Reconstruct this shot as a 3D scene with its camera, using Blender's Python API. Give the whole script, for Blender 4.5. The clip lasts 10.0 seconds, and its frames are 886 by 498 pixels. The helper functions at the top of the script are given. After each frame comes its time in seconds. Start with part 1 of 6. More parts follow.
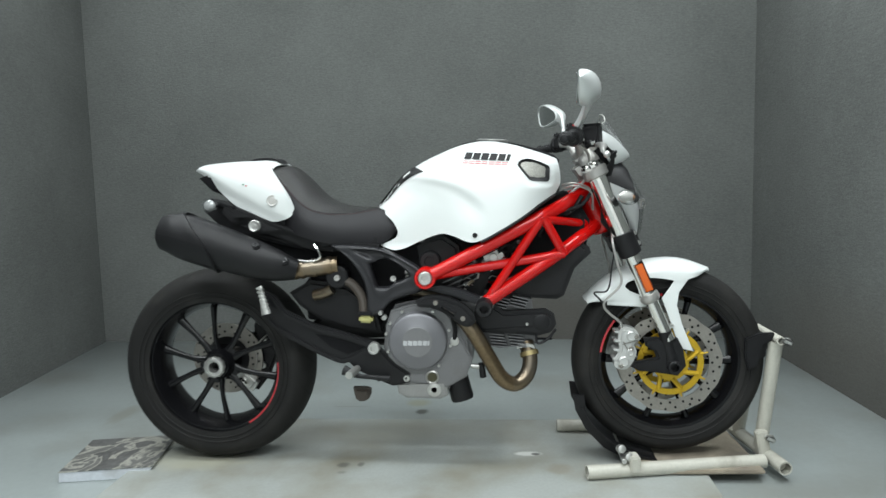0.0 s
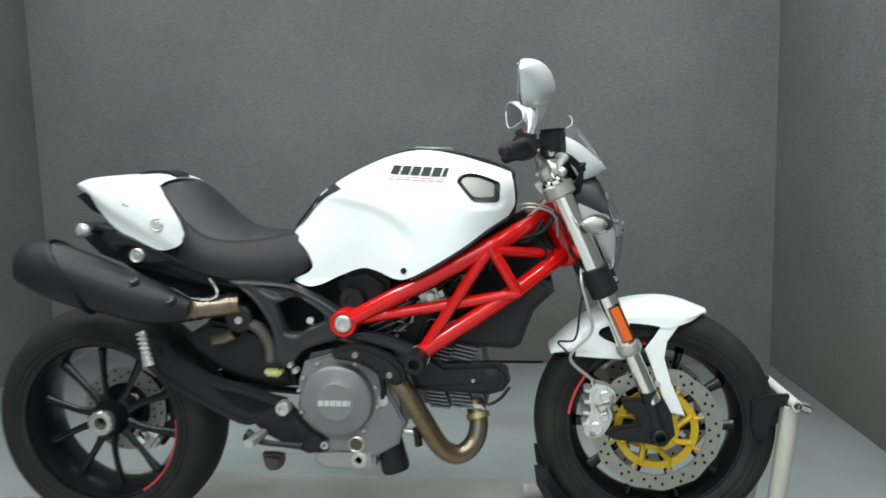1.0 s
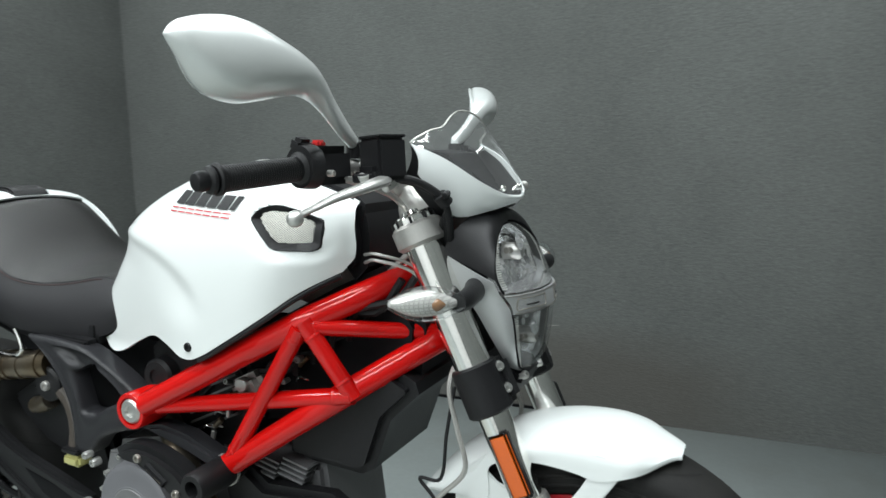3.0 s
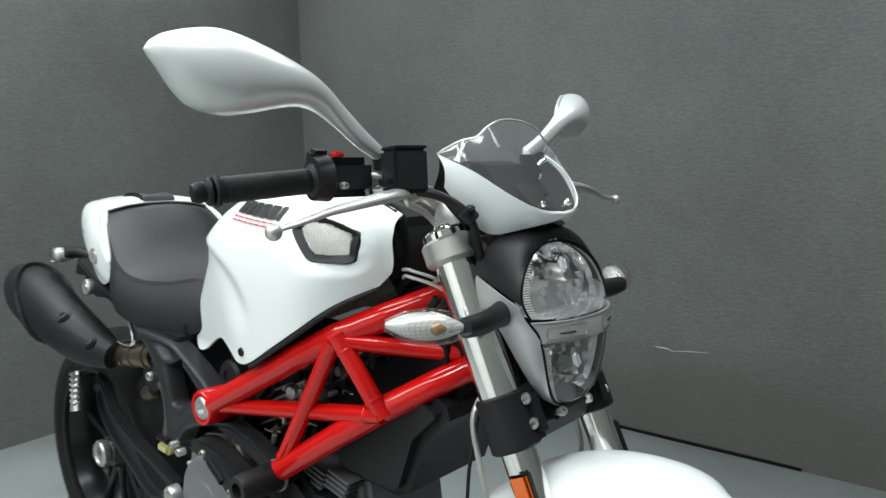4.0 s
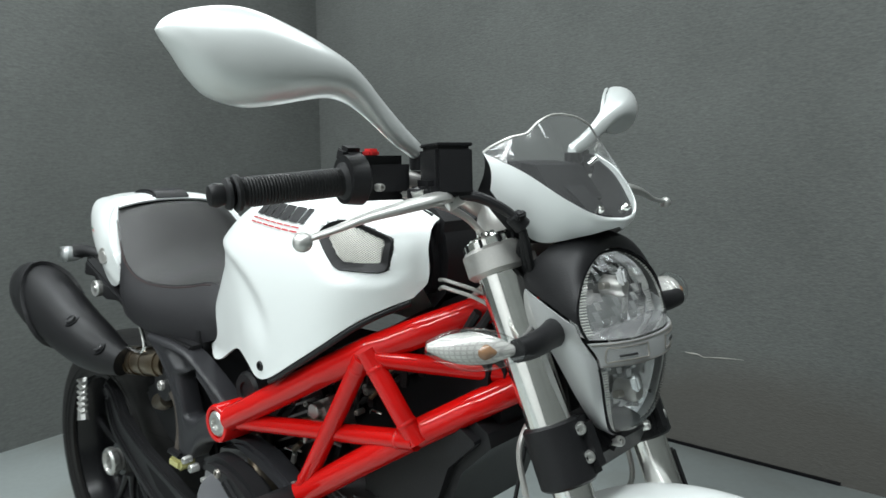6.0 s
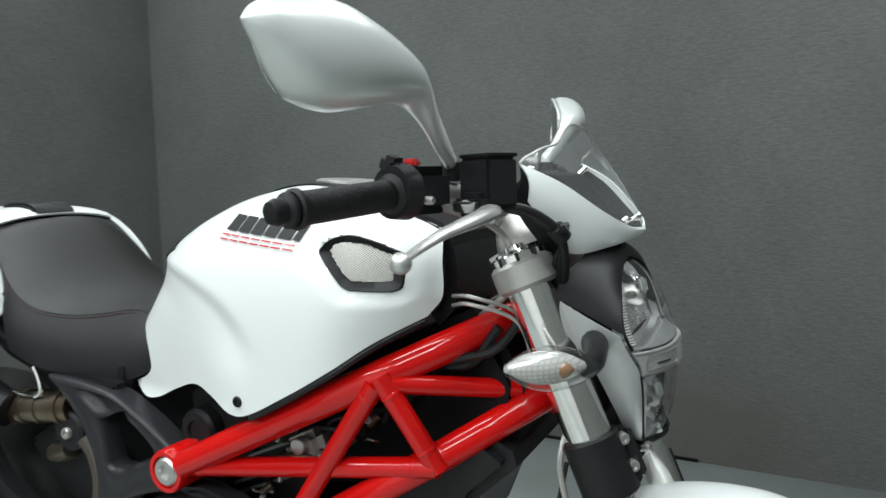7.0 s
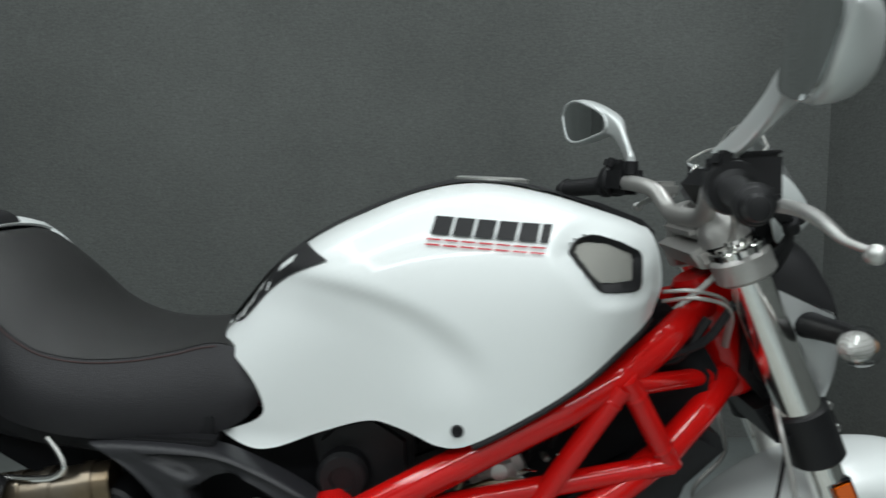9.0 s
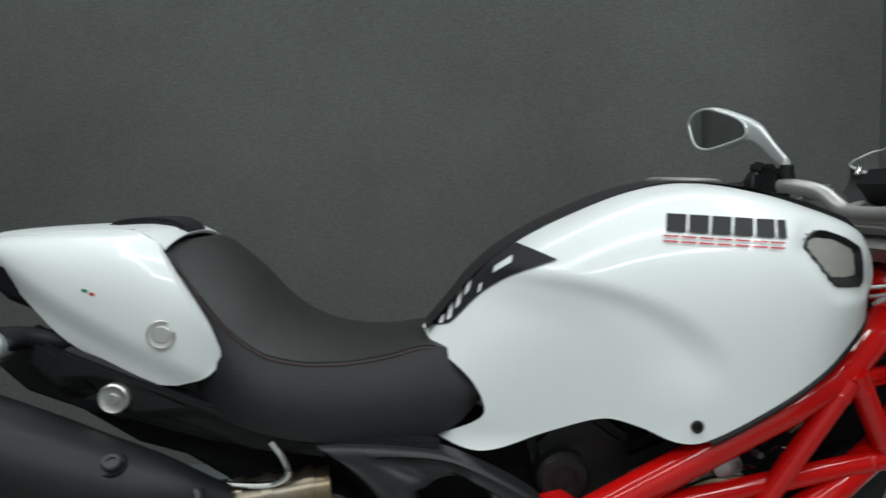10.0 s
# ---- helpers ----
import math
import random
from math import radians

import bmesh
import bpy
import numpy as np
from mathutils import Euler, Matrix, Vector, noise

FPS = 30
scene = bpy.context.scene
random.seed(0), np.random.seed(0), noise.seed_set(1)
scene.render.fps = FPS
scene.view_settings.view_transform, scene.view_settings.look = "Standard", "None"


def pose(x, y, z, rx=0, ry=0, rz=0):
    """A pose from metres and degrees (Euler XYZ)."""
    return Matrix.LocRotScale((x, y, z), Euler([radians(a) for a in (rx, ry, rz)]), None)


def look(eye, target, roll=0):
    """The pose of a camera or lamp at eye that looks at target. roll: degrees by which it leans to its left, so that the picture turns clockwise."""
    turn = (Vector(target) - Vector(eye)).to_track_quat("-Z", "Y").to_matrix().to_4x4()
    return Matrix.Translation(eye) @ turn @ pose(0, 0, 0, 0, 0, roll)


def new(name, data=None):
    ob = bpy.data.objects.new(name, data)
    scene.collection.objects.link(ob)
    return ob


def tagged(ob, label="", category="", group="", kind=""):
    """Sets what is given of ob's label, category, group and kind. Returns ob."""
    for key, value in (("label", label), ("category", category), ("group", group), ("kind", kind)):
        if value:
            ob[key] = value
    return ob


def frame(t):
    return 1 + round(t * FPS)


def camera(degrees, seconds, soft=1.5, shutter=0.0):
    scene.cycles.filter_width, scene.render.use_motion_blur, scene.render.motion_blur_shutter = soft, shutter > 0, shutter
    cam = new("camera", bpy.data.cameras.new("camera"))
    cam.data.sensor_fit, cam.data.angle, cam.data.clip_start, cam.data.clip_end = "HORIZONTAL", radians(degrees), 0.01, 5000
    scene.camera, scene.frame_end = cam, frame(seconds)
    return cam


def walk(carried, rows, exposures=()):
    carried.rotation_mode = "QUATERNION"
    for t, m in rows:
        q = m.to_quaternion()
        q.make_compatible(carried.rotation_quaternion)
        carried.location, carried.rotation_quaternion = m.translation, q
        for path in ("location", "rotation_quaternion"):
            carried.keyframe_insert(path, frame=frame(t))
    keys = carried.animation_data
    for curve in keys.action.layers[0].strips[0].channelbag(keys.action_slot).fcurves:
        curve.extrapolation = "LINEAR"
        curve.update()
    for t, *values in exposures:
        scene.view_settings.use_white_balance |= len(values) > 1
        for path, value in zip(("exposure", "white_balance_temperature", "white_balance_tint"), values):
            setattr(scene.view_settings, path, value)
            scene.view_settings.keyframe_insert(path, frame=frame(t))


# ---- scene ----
cam = camera(63.5, 10.0, 1.5, 0.5)
PATH = [
    (0, (0.934, -2.281, 0.919), (0.767, -0.299, 0.712), -1.4),
    (0.5, (1.018, -2.078, 0.933), (0.824, -0.098, 0.73), -1.5),
    (1, (1.144, -1.805, 0.983), (0.901, 0.166, 0.746), -1.5),
    (1.5, (1.265, -1.559, 0.981), (0.99, 0.41, 0.764), -1.5),
    (2, (1.407, -1.358, 0.985), (1.045, 0.599, 0.783), -1.2),
    (2.5, (1.566, -1.163, 1.024), (0.987, 0.736, 0.784), -1.4),
    (4, (1.838, -0.824, 1.023), (0.526, 0.669, 0.803), -1.2),
    (4.5, (1.891, -0.802, 1.023), (0.485, 0.604, 0.805), -1.4),
    (5, (1.885, -0.776, 1.024), (0.449, 0.598, 0.802), -1.4),
    (5.5, (1.828, -0.751, 1.028), (0.406, 0.636, 0.798), -1.1),
    (7, (1.502, -0.883, 1.039), (0.607, 0.891, 0.814), -0.8),
    (7.5, (1.343, -0.925, 1.047), (0.74, 0.967, 0.808), -0.5),
    (8, (1.192, -0.945, 1.048), (0.836, 1.007, 0.797), -0.8),
    (8.5, (1.018, -0.974, 1.033), (0.879, 1.01, 0.82), -0.5),
    (9, (0.839, -0.981, 1.037), (0.837, 1.006, 0.812), -0.4),
    (9.5, (0.698, -0.99, 0.999), (0.704, 1.006, 0.865), -0.7),
    (10, (0.548, -0.986, 1.013), (0.595, 1.007, 0.851), -1.0),
]
EXPOSURES = [(0.0, 0.0), (1.0, 0.08), (1.5, 0.06), (2.0, -0.01), (2.5, -0.04), (4.0, -0.05), (5.5, -0.03), (7.0, -0.19), (8.5, -0.63), (10.0, -0.88)]
walk(cam, [(t, look(eye, target, roll)) for t, eye, target, roll in PATH], EXPOSURES)

# ---- light ----
world = bpy.data.worlds.new("world")
scene.world = world
world.use_nodes = True
world.node_tree.nodes["Background"].inputs[0].default_value = (0.8, 0.9, 1.0, 1)
world.node_tree.nodes["Background"].inputs[1].default_value = 0.03


def area(name, eye, target, sx, sy, watts, colour=(1.0, 0.98, 0.95)):
    lamp = bpy.data.lights.new(name, "AREA")
    lamp.shape, lamp.size, lamp.size_y, lamp.energy, lamp.color = "RECTANGLE", sx, sy, watts, colour
    ob = new(name, lamp)
    ob.matrix_world = look(eye, target)
    return ob


CEIL = 2.75
TUBE = (0.92, 0.985, 1.0)
area("ceiling_lamp", (0.5, -0.75, CEIL - 0.09), (0.5, -0.74, 0), 3.2, 0.20, 40, TUBE)
area("ceiling_lamp", (0.5, -2.30, CEIL - 0.09), (0.5, -2.29, 0), 3.2, 0.20, 80, TUBE)
area("ceiling_lamp", (0.5, 0.95, CEIL - 0.09), (0.5, 0.96, 0), 3.2, 0.18, 22, TUBE)
# unseen strips above the side walls, added to brighten those walls
for x, watts in ((-0.80, 32), (1.80, 44)):
    area("ceiling_lamp", (x, -0.60, CEIL - 0.10), (x, -0.60, 0), 0.18, 3.2, watts, TUBE)


# ---- materials ----
def material(name, colour, rough=0.5, metal=0.0, vary=0.12, scale=8.0, fine=120.0, bump=0.0, coat=0.0, dirt=None, dirt_at=(0.55, 0.75), rough_vary=0.08, spec=0.5):
    m = bpy.data.materials.new(name)
    m.use_nodes = True
    n, l = m.node_tree.nodes, m.node_tree.links
    b = n["Principled BSDF"]
    b.inputs["Metallic"].default_value = metal
    b.inputs["Specular IOR Level"].default_value = spec
    b.inputs["Coat Weight"].default_value = coat
    b.inputs["Coat Roughness"].default_value = 0.06
    co = n.new("ShaderNodeTexCoord")
    big, small = n.new("ShaderNodeTexNoise"), n.new("ShaderNodeTexNoise")
    for t, s, d in ((big, scale, 5), (small, fine, 3)):
        t.inputs["Scale"].default_value, t.inputs["Detail"].default_value = s, d
        l.new(co.outputs["Object"], t.inputs["Vector"])
    add = n.new("ShaderNodeMath")
    add.operation = "ADD"
    l.new(big.outputs["Fac"], add.inputs[0])
    l.new(small.outputs["Fac"], add.inputs[1])
    ramp = n.new("ShaderNodeMapRange")
    ramp.inputs[1].default_value, ramp.inputs[2].default_value = 0.6, 1.4
    ramp.inputs[3].default_value, ramp.inputs[4].default_value = 1 - vary, 1 + vary
    l.new(add.outputs[0], ramp.inputs[0])
    mul = n.new("ShaderNodeMix")
    mul.data_type, mul.blend_type = "RGBA", "MULTIPLY"
    mul.inputs[0].default_value = 1
    mul.inputs[6].default_value = (*colour, 1)
    l.new(ramp.outputs[0], mul.inputs[7])
    out = mul.outputs[2]
    if dirt:
        dn = n.new("ShaderNodeTexNoise")
        dn.inputs["Scale"].default_value, dn.inputs["Detail"].default_value = scale * 0.7, 8
        l.new(co.outputs["Object"], dn.inputs["Vector"])
        dr = n.new("ShaderNodeMapRange")
        dr.inputs[1].default_value, dr.inputs[2].default_value = dirt_at
        l.new(dn.outputs["Fac"], dr.inputs[0])
        mix = n.new("ShaderNodeMix")
        mix.data_type = "RGBA"
        l.new(dr.outputs[0], mix.inputs[0])
        l.new(out, mix.inputs[6])
        mix.inputs[7].default_value = (*dirt, 1)
        out = mix.outputs[2]
    l.new(out, b.inputs["Base Color"])
    rr = n.new("ShaderNodeMapRange")
    rr.inputs[3].default_value, rr.inputs[4].default_value = max(0.02, rough - rough_vary), min(1, rough + rough_vary)
    l.new(big.outputs["Fac"], rr.inputs[0])
    l.new(rr.outputs[0], b.inputs["Roughness"])
    if bump:
        bp = n.new("ShaderNodeBump")
        bp.inputs["Strength"].default_value, bp.inputs["Distance"].default_value = min(1, bump), 0.002
        l.new(small.outputs["Fac"], bp.inputs["Height"])
        l.new(bp.outputs[0], b.inputs["Normal"])
    return m


def glass(name, colour, gloss=0.03, low=0.06, haze=0.0):
    """Thin clear plastic: lets light through, mirrors more at grazing angles."""
    m = bpy.data.materials.new(name)
    m.use_nodes = True
    n, l = m.node_tree.nodes, m.node_tree.links
    n.remove(n["Principled BSDF"])
    t, g, f, mix = n.new("ShaderNodeBsdfTransparent"), n.new("ShaderNodeBsdfGlossy"), n.new("ShaderNodeLayerWeight"), n.new("ShaderNodeMixShader")
    t.inputs["Color"].default_value = (*colour, 1)
    g.inputs["Roughness"].default_value = gloss
    f.inputs["Blend"].default_value = 0.5
    p, r = n.new("ShaderNodeMath"), n.new("ShaderNodeMapRange")
    p.operation = "POWER"
    p.inputs[1].default_value = 4.0
    r.inputs[3].default_value, r.inputs[4].default_value = low, 0.85
    l.new(f.outputs["Facing"], p.inputs[0])
    l.new(p.outputs[0], r.inputs[0])
    l.new(r.outputs[0], mix.inputs[0])
    l.new(t.outputs[0], mix.inputs[1])
    l.new(g.outputs[0], mix.inputs[2])
    out = mix.outputs[0]
    # a share of white diffuse paints in a milky reflection
    if haze:
        d, hz = n.new("ShaderNodeBsdfDiffuse"), n.new("ShaderNodeMixShader")
        d.inputs["Color"].default_value = (0.85, 0.86, 0.86, 1)
        hz.inputs[0].default_value = haze
        l.new(out, hz.inputs[1])
        l.new(d.outputs[0], hz.inputs[2])
        out = hz.outputs[0]
    l.new(out, n["Material Output"].inputs[0])
    return m


WHITE = material("pearl_white_paint", (0.755, 0.785, 0.775), 0.32, vary=0.015, scale=3, fine=900, coat=0.45, rough_vary=0.03)
RED = material("red_frame_paint", (0.52, 0.005, 0.004), 0.085, vary=0.02, fine=300, rough_vary=0.02, spec=0.45)
BLACK = material("satin_black_plastic", (0.009, 0.009, 0.010), 0.45, vary=0.15, fine=500, bump=0.15, spec=0.3)
MATT = material("matt_black_metal", (0.009, 0.009, 0.010), 0.46, vary=0.2, fine=300, bump=0.1, spec=0.3)
DARK = material("dark_interior", (0.005, 0.005, 0.006), 0.6, vary=0.2, spec=0.15)
FRAMEGREY = material("dark_grey_subframe", (0.019, 0.019, 0.0215), 0.42, vary=0.12, fine=500, bump=0.1, spec=0.35)
RUBBER = material("tyre_rubber", (0.013, 0.0128, 0.0125), 0.66, vary=0.25, scale=14, fine=260, bump=0.2, dirt=(0.026, 0.025, 0.023), dirt_at=(0.5, 0.8), spec=0.25)
GRIP = material("grip_rubber", (0.009, 0.009, 0.010), 0.5, fine=600, bump=0.3, spec=0.35)
SEATTOP = material("seat_top_cloth", (0.011, 0.0108, 0.0105), 0.46, vary=0.15, fine=900, bump=0.4, spec=0.55)
SEATSIDE = material("seat_side_vinyl", (0.017, 0.0165, 0.0185), 0.5, vary=0.1, fine=700, bump=0.4, spec=0.3)
THREAD = material("red_thread", (0.034, 0.013, 0.012), 0.7)
RIMBLACK = material("gloss_black_rim", (0.006, 0.006, 0.007), 0.24, vary=0.1, spec=0.35)
CHROME = material("polished_fork_metal", (0.88, 0.87, 0.84), 0.12, 1.0, vary=0.06, scale=5)
ALU = material("cast_aluminium", (0.55, 0.55, 0.53), 0.38, 0.85, vary=0.1, fine=200, bump=0.15)
SATIN = material("satin_silver_clamp", (0.50, 0.49, 0.47), 0.42, 0.8, vary=0.06, fine=300, bump=0.1)
SILVER = material("silver_paint", (0.45, 0.46, 0.46), 0.40, 0.40, vary=0.04, fine=700, coat=0.4)
STEEL = material("disc_steel", (0.34, 0.32, 0.29), 0.4, 0.8, vary=0.15, scale=20)
ENGINE = material("engine_grey_paint", (0.18, 0.18, 0.185), 0.42, 0.35, vary=0.08, fine=260, bump=0.15, dirt=(0.13, 0.125, 0.12), dirt_at=(0.55, 0.8))
COVER = material("clutch_cover_paint", (0.185, 0.185, 0.198), 0.4, 0.4, vary=0.05, fine=400, bump=0.1)
SUMP = material("dull_sump_alloy", (0.30, 0.30, 0.295), 0.45, 0.5, vary=0.12, fine=200, bump=0.15)
GOLD = material("gold_anodised", (0.62, 0.40, 0.03), 0.35, 0.6, vary=0.08)
BRONZE = material("heated_pipe_steel", (0.19, 0.140, 0.085), 0.32, 0.9, vary=0.3, scale=9, dirt=(0.21, 0.185, 0.15), dirt_at=(0.45, 0.65))
ORANGE = material("amber_reflector", (0.62, 0.105, 0.004), 0.15, vary=0.08, fine=500, coat=0.6)
AMBER = material("amber_bulb", (0.28, 0.15, 0.08), 0.2, vary=0.1, coat=0.5)
REDPLASTIC = material("red_switch", (0.6, 0.03, 0.03), 0.35)
REFLECT = material("lamp_reflector", (0.95, 0.95, 0.96), 0.12, 0.85, vary=0.05, scale=25, rough_vary=0.04)
PEARL = material("pearl_mirror_paint", (0.60, 0.625, 0.615), 0.36, 0.35, vary=0.02, fine=900, coat=0.35)
CALIPER = material("silver_caliper_paint", (0.58, 0.585, 0.57), 0.36, 0.55, vary=0.1, fine=200, coat=0.2)
MIRROR = material("mirror_glass", (0.75, 0.78, 0.78), 0.02, 1.0, vary=0.0, rough_vary=0.0)
DECAL = material("black_decal", (0.014, 0.014, 0.015), 0.55, vary=0.05, spec=0.25)
REDLINE = material("red_decal", (0.45, 0.02, 0.03), 0.35, vary=0.05, coat=0.4)
GREYMARK = material("pale_grey_mark", (0.42, 0.43, 0.44), 0.4)
MESHWIRE = material("silver_mesh", (0.62, 0.61, 0.56), 0.42, 0.55)
STEELDARK = material("dark_screw_steel", (0.05, 0.05, 0.052), 0.4, 0.6, vary=0.1)
BRASS = material("dull_brass", (0.42, 0.34, 0.17), 0.38, 0.8, vary=0.15)
MARKGREEN = material("green_decal", (0.01, 0.16, 0.08), 0.4)
YELLOW = material("brake_fluid", (0.42, 0.40, 0.16), 0.25, vary=0.1)
STAND = material("ivory_stand_paint", (0.50, 0.49, 0.43), 0.42, vary=0.1, scale=12, fine=150, dirt=(0.20, 0.17, 0.13), dirt_at=(0.6, 0.85))
WOODPLATE = material("plywood_plate", (0.30, 0.26, 0.20), 0.6, vary=0.2, scale=10, dirt=(0.14, 0.12, 0.10), dirt_at=(0.5, 0.75))
HOSE = material("braided_hose", (0.45, 0.44, 0.42), 0.35, 0.6, vary=0.25, fine=900)
BROWNHOSE = material("dark_rubber_hose", (0.05, 0.04, 0.032), 0.6, vary=0.2)
TREAD = material("tread_shade", (0.006, 0.006, 0.006), 0.9, vary=0.1)
CLEAR = glass("clear_plastic", (0.93, 0.94, 0.94), 0.10, 0.06, 0.04)
LENS = glass("clear_lens", (0.96, 0.97, 0.97))

# ---- helpers of this scene ----


def mesh_object(name, bm, mat, smooth=35):
    bm.normal_update()
    me = bpy.data.meshes.new(name)
    bm.to_mesh(me)
    bm.free()
    me.materials.append(mat)
    for p in me.polygons:
        p.use_smooth = True
    if smooth:
        me.set_sharp_from_angle(angle=radians(smooth))
    return new(name, me)


def part(name, bm, mat, parent, label="", smooth=35):
    ob = mesh_object(name, bm, mat, smooth)
    ob.parent = parent
    if label:
        ob["label"] = label
    return ob


def thing(name, label, category, at=(0, 0, 0), group=""):
    ob = new(name)
    ob.empty_display_size = 0.05
    ob.location = at
    return tagged(ob, label, category, group)


def spline(points, n):
    """A smooth curve of n + 1 places through the points, by chord length."""
    p = [Vector(q) for q in points]
    if len(p) == 2:
        return [p[0].lerp(p[1], i / n) for i in range(n + 1)]
    t = [0.0]
    for a, b in zip(p, p[1:]):
        t.append(t[-1] + max(1e-6, (b - a).length) ** 0.75)
    out, k = [], 0
    slopes = []
    for i in range(len(p)):
        a, b = max(0, i - 1), min(len(p) - 1, i + 1)
        slopes.append((p[b] - p[a]) / (t[b] - t[a]))
    for i in range(n + 1):
        s = t[-1] * i / n
        while k < len(p) - 2 and s > t[k + 1]:
            k += 1
        h = t[k + 1] - t[k]
        u = (s - t[k]) / h
        out.append(p[k] * (2 * u**3 - 3 * u**2 + 1) + slopes[k] * h * (u**3 - 2 * u**2 + u) + p[k + 1] * (3 * u**2 - 2 * u**3) + slopes[k + 1] * h * (u**3 - u**2))
    return out


def line(table):
    """A smooth function through (x, value) pairs."""
    xs, vs = [a for a, _ in table], [b for _, b in table]

    def f(x):
        if x <= xs[0]:
            return vs[0]
        if x >= xs[-1]:
            return vs[-1]
        i = max(j for j in range(len(xs) - 1) if xs[j] <= x)
        d = [(vs[min(j + 1, len(xs) - 1)] - vs[max(j - 1, 0)]) / (xs[min(j + 1, len(xs) - 1)] - xs[max(j - 1, 0)]) for j in (i, i + 1)]
        h = xs[i + 1] - xs[i]
        u = (x - xs[i]) / h
        return vs[i] * (2 * u**3 - 3 * u**2 + 1) + d[0] * h * (u**3 - 2 * u**2 + u) + vs[i + 1] * (3 * u**2 - 2 * u**3) + d[1] * h * (u**3 - u**2)

    return f


def soft(a, b, x):
    u = min(1, max(0, (x - a) / (b - a)))
    return u * u * (3 - 2 * u)


def sheet(bm, rows, close=False):
    """Faces between equally long rows of places."""
    grid = [[bm.verts.new(p) for p in row] for row in rows]
    m = len(rows[0])
    for a, b in zip(grid, grid[1:]):
        for j in range(m if close else m - 1):
            bm.faces.new((a[j], a[(j + 1) % m], b[(j + 1) % m], b[j]))
    return grid


def cap(bm, ring, flip=False):
    c = bm.verts.new(sum((v.co for v in ring), Vector()) / len(ring))
    for a, b in zip(ring, ring[1:] + ring[:1]):
        bm.faces.new((b, a, c) if flip else (a, b, c))


def tube(points, radius, n=24, seg=14, bm=None, ends=True, squash=1.0):
    """A round bar along a smooth curve; radius: a number, or a list along the curve."""
    bm = bm or bmesh.new()
    path = spline(points, n)
    rad = radius if callable(radius) else (lambda u: radius) if not isinstance(radius, (list, tuple)) else line([(i / (len(radius) - 1), r) for i, r in enumerate(radius)])
    up = Vector((0, 0, 1)) if abs((path[-1] - path[0]).normalized().z) < 0.9 else Vector((0, 1, 0))
    rows = []
    for i, p in enumerate(path):
        d = (path[min(i + 1, n)] - path[max(i - 1, 0)]).normalized()
        s = d.cross(up).normalized()
        w = s.cross(d).normalized()
        up = w
        r = rad(i / n)
        rows.append([p + s * (r * math.cos(2 * math.pi * k / seg)) + w * (r * squash * math.sin(2 * math.pi * k / seg)) for k in range(seg)])
    grid = sheet(bm, rows, True)
    if ends:
        cap(bm, grid[0], True)
        cap(bm, grid[-1])
    bmesh.ops.recalc_face_normals(bm, faces=bm.faces)
    return bm


def rod(a, b, r, seg=16, bm=None, bevel=0.0):
    """A straight bar with slightly rounded ends."""
    bm = bm or bmesh.new()
    a, b = Vector(a), Vector(b)
    e = bevel or r * 0.12
    d = (b - a).normalized()
    s = d.orthogonal().normalized()
    w = d.cross(s)
    rows = [[p + (s * math.cos(2 * math.pi * k / seg) + w * math.sin(2 * math.pi * k / seg)) * q for k in range(seg)] for p, q in ((a, r - e), (a + d * e, r), (b - d * e, r), (b, r - e))]
    grid = sheet(bm, rows, True)
    cap(bm, grid[0], True)
    cap(bm, grid[-1])
    bmesh.ops.recalc_face_normals(bm, faces=bm.faces)
    return bm


def lathe(profile, centre, axis=(0, 1, 0), seg=48, bm=None, close=False):
    """Turns (along, radius) pairs about an axis through centre."""
    bm = bm or bmesh.new()
    c, d = Vector(centre), Vector(axis).normalized()
    s = d.orthogonal().normalized()
    w = d.cross(s)
    prof = list(profile) + ([profile[0]] if close else [])
    rows = [[c + d * a + (s * math.cos(2 * math.pi * k / seg) + w * math.sin(2 * math.pi * k / seg)) * r for k in range(seg)] for a, r in prof]
    sheet(bm, rows, True)
    bmesh.ops.remove_doubles(bm, verts=bm.verts, dist=1e-6)
    bmesh.ops.recalc_face_normals(bm, faces=bm.faces)
    return bm


def block(size, at, turn=(0, 0, 0), bevel=0.004, bm=None, taper=1.0):
    bm2 = bmesh.new()
    bmesh.ops.create_cube(bm2, size=1)
    for v in bm2.verts:
        k = taper if v.co.z > 0 else 1
        v.co = Vector((v.co.x * size[0] * k, v.co.y * size[1] * k, v.co.z * size[2]))
    if bevel:
        bmesh.ops.bevel(bm2, geom=bm2.edges[:], offset=bevel, segments=2, affect="EDGES")
    bm2.transform(pose(*at, *turn))
    if bm is None:
        return bm2
    join(bm, bm2)
    return bm


def join(bm, other):
    me = bpy.data.meshes.new("tmp")
    other.to_mesh(me)
    other.free()
    bm.from_mesh(me)
    bpy.data.meshes.remove(me)
    return bm


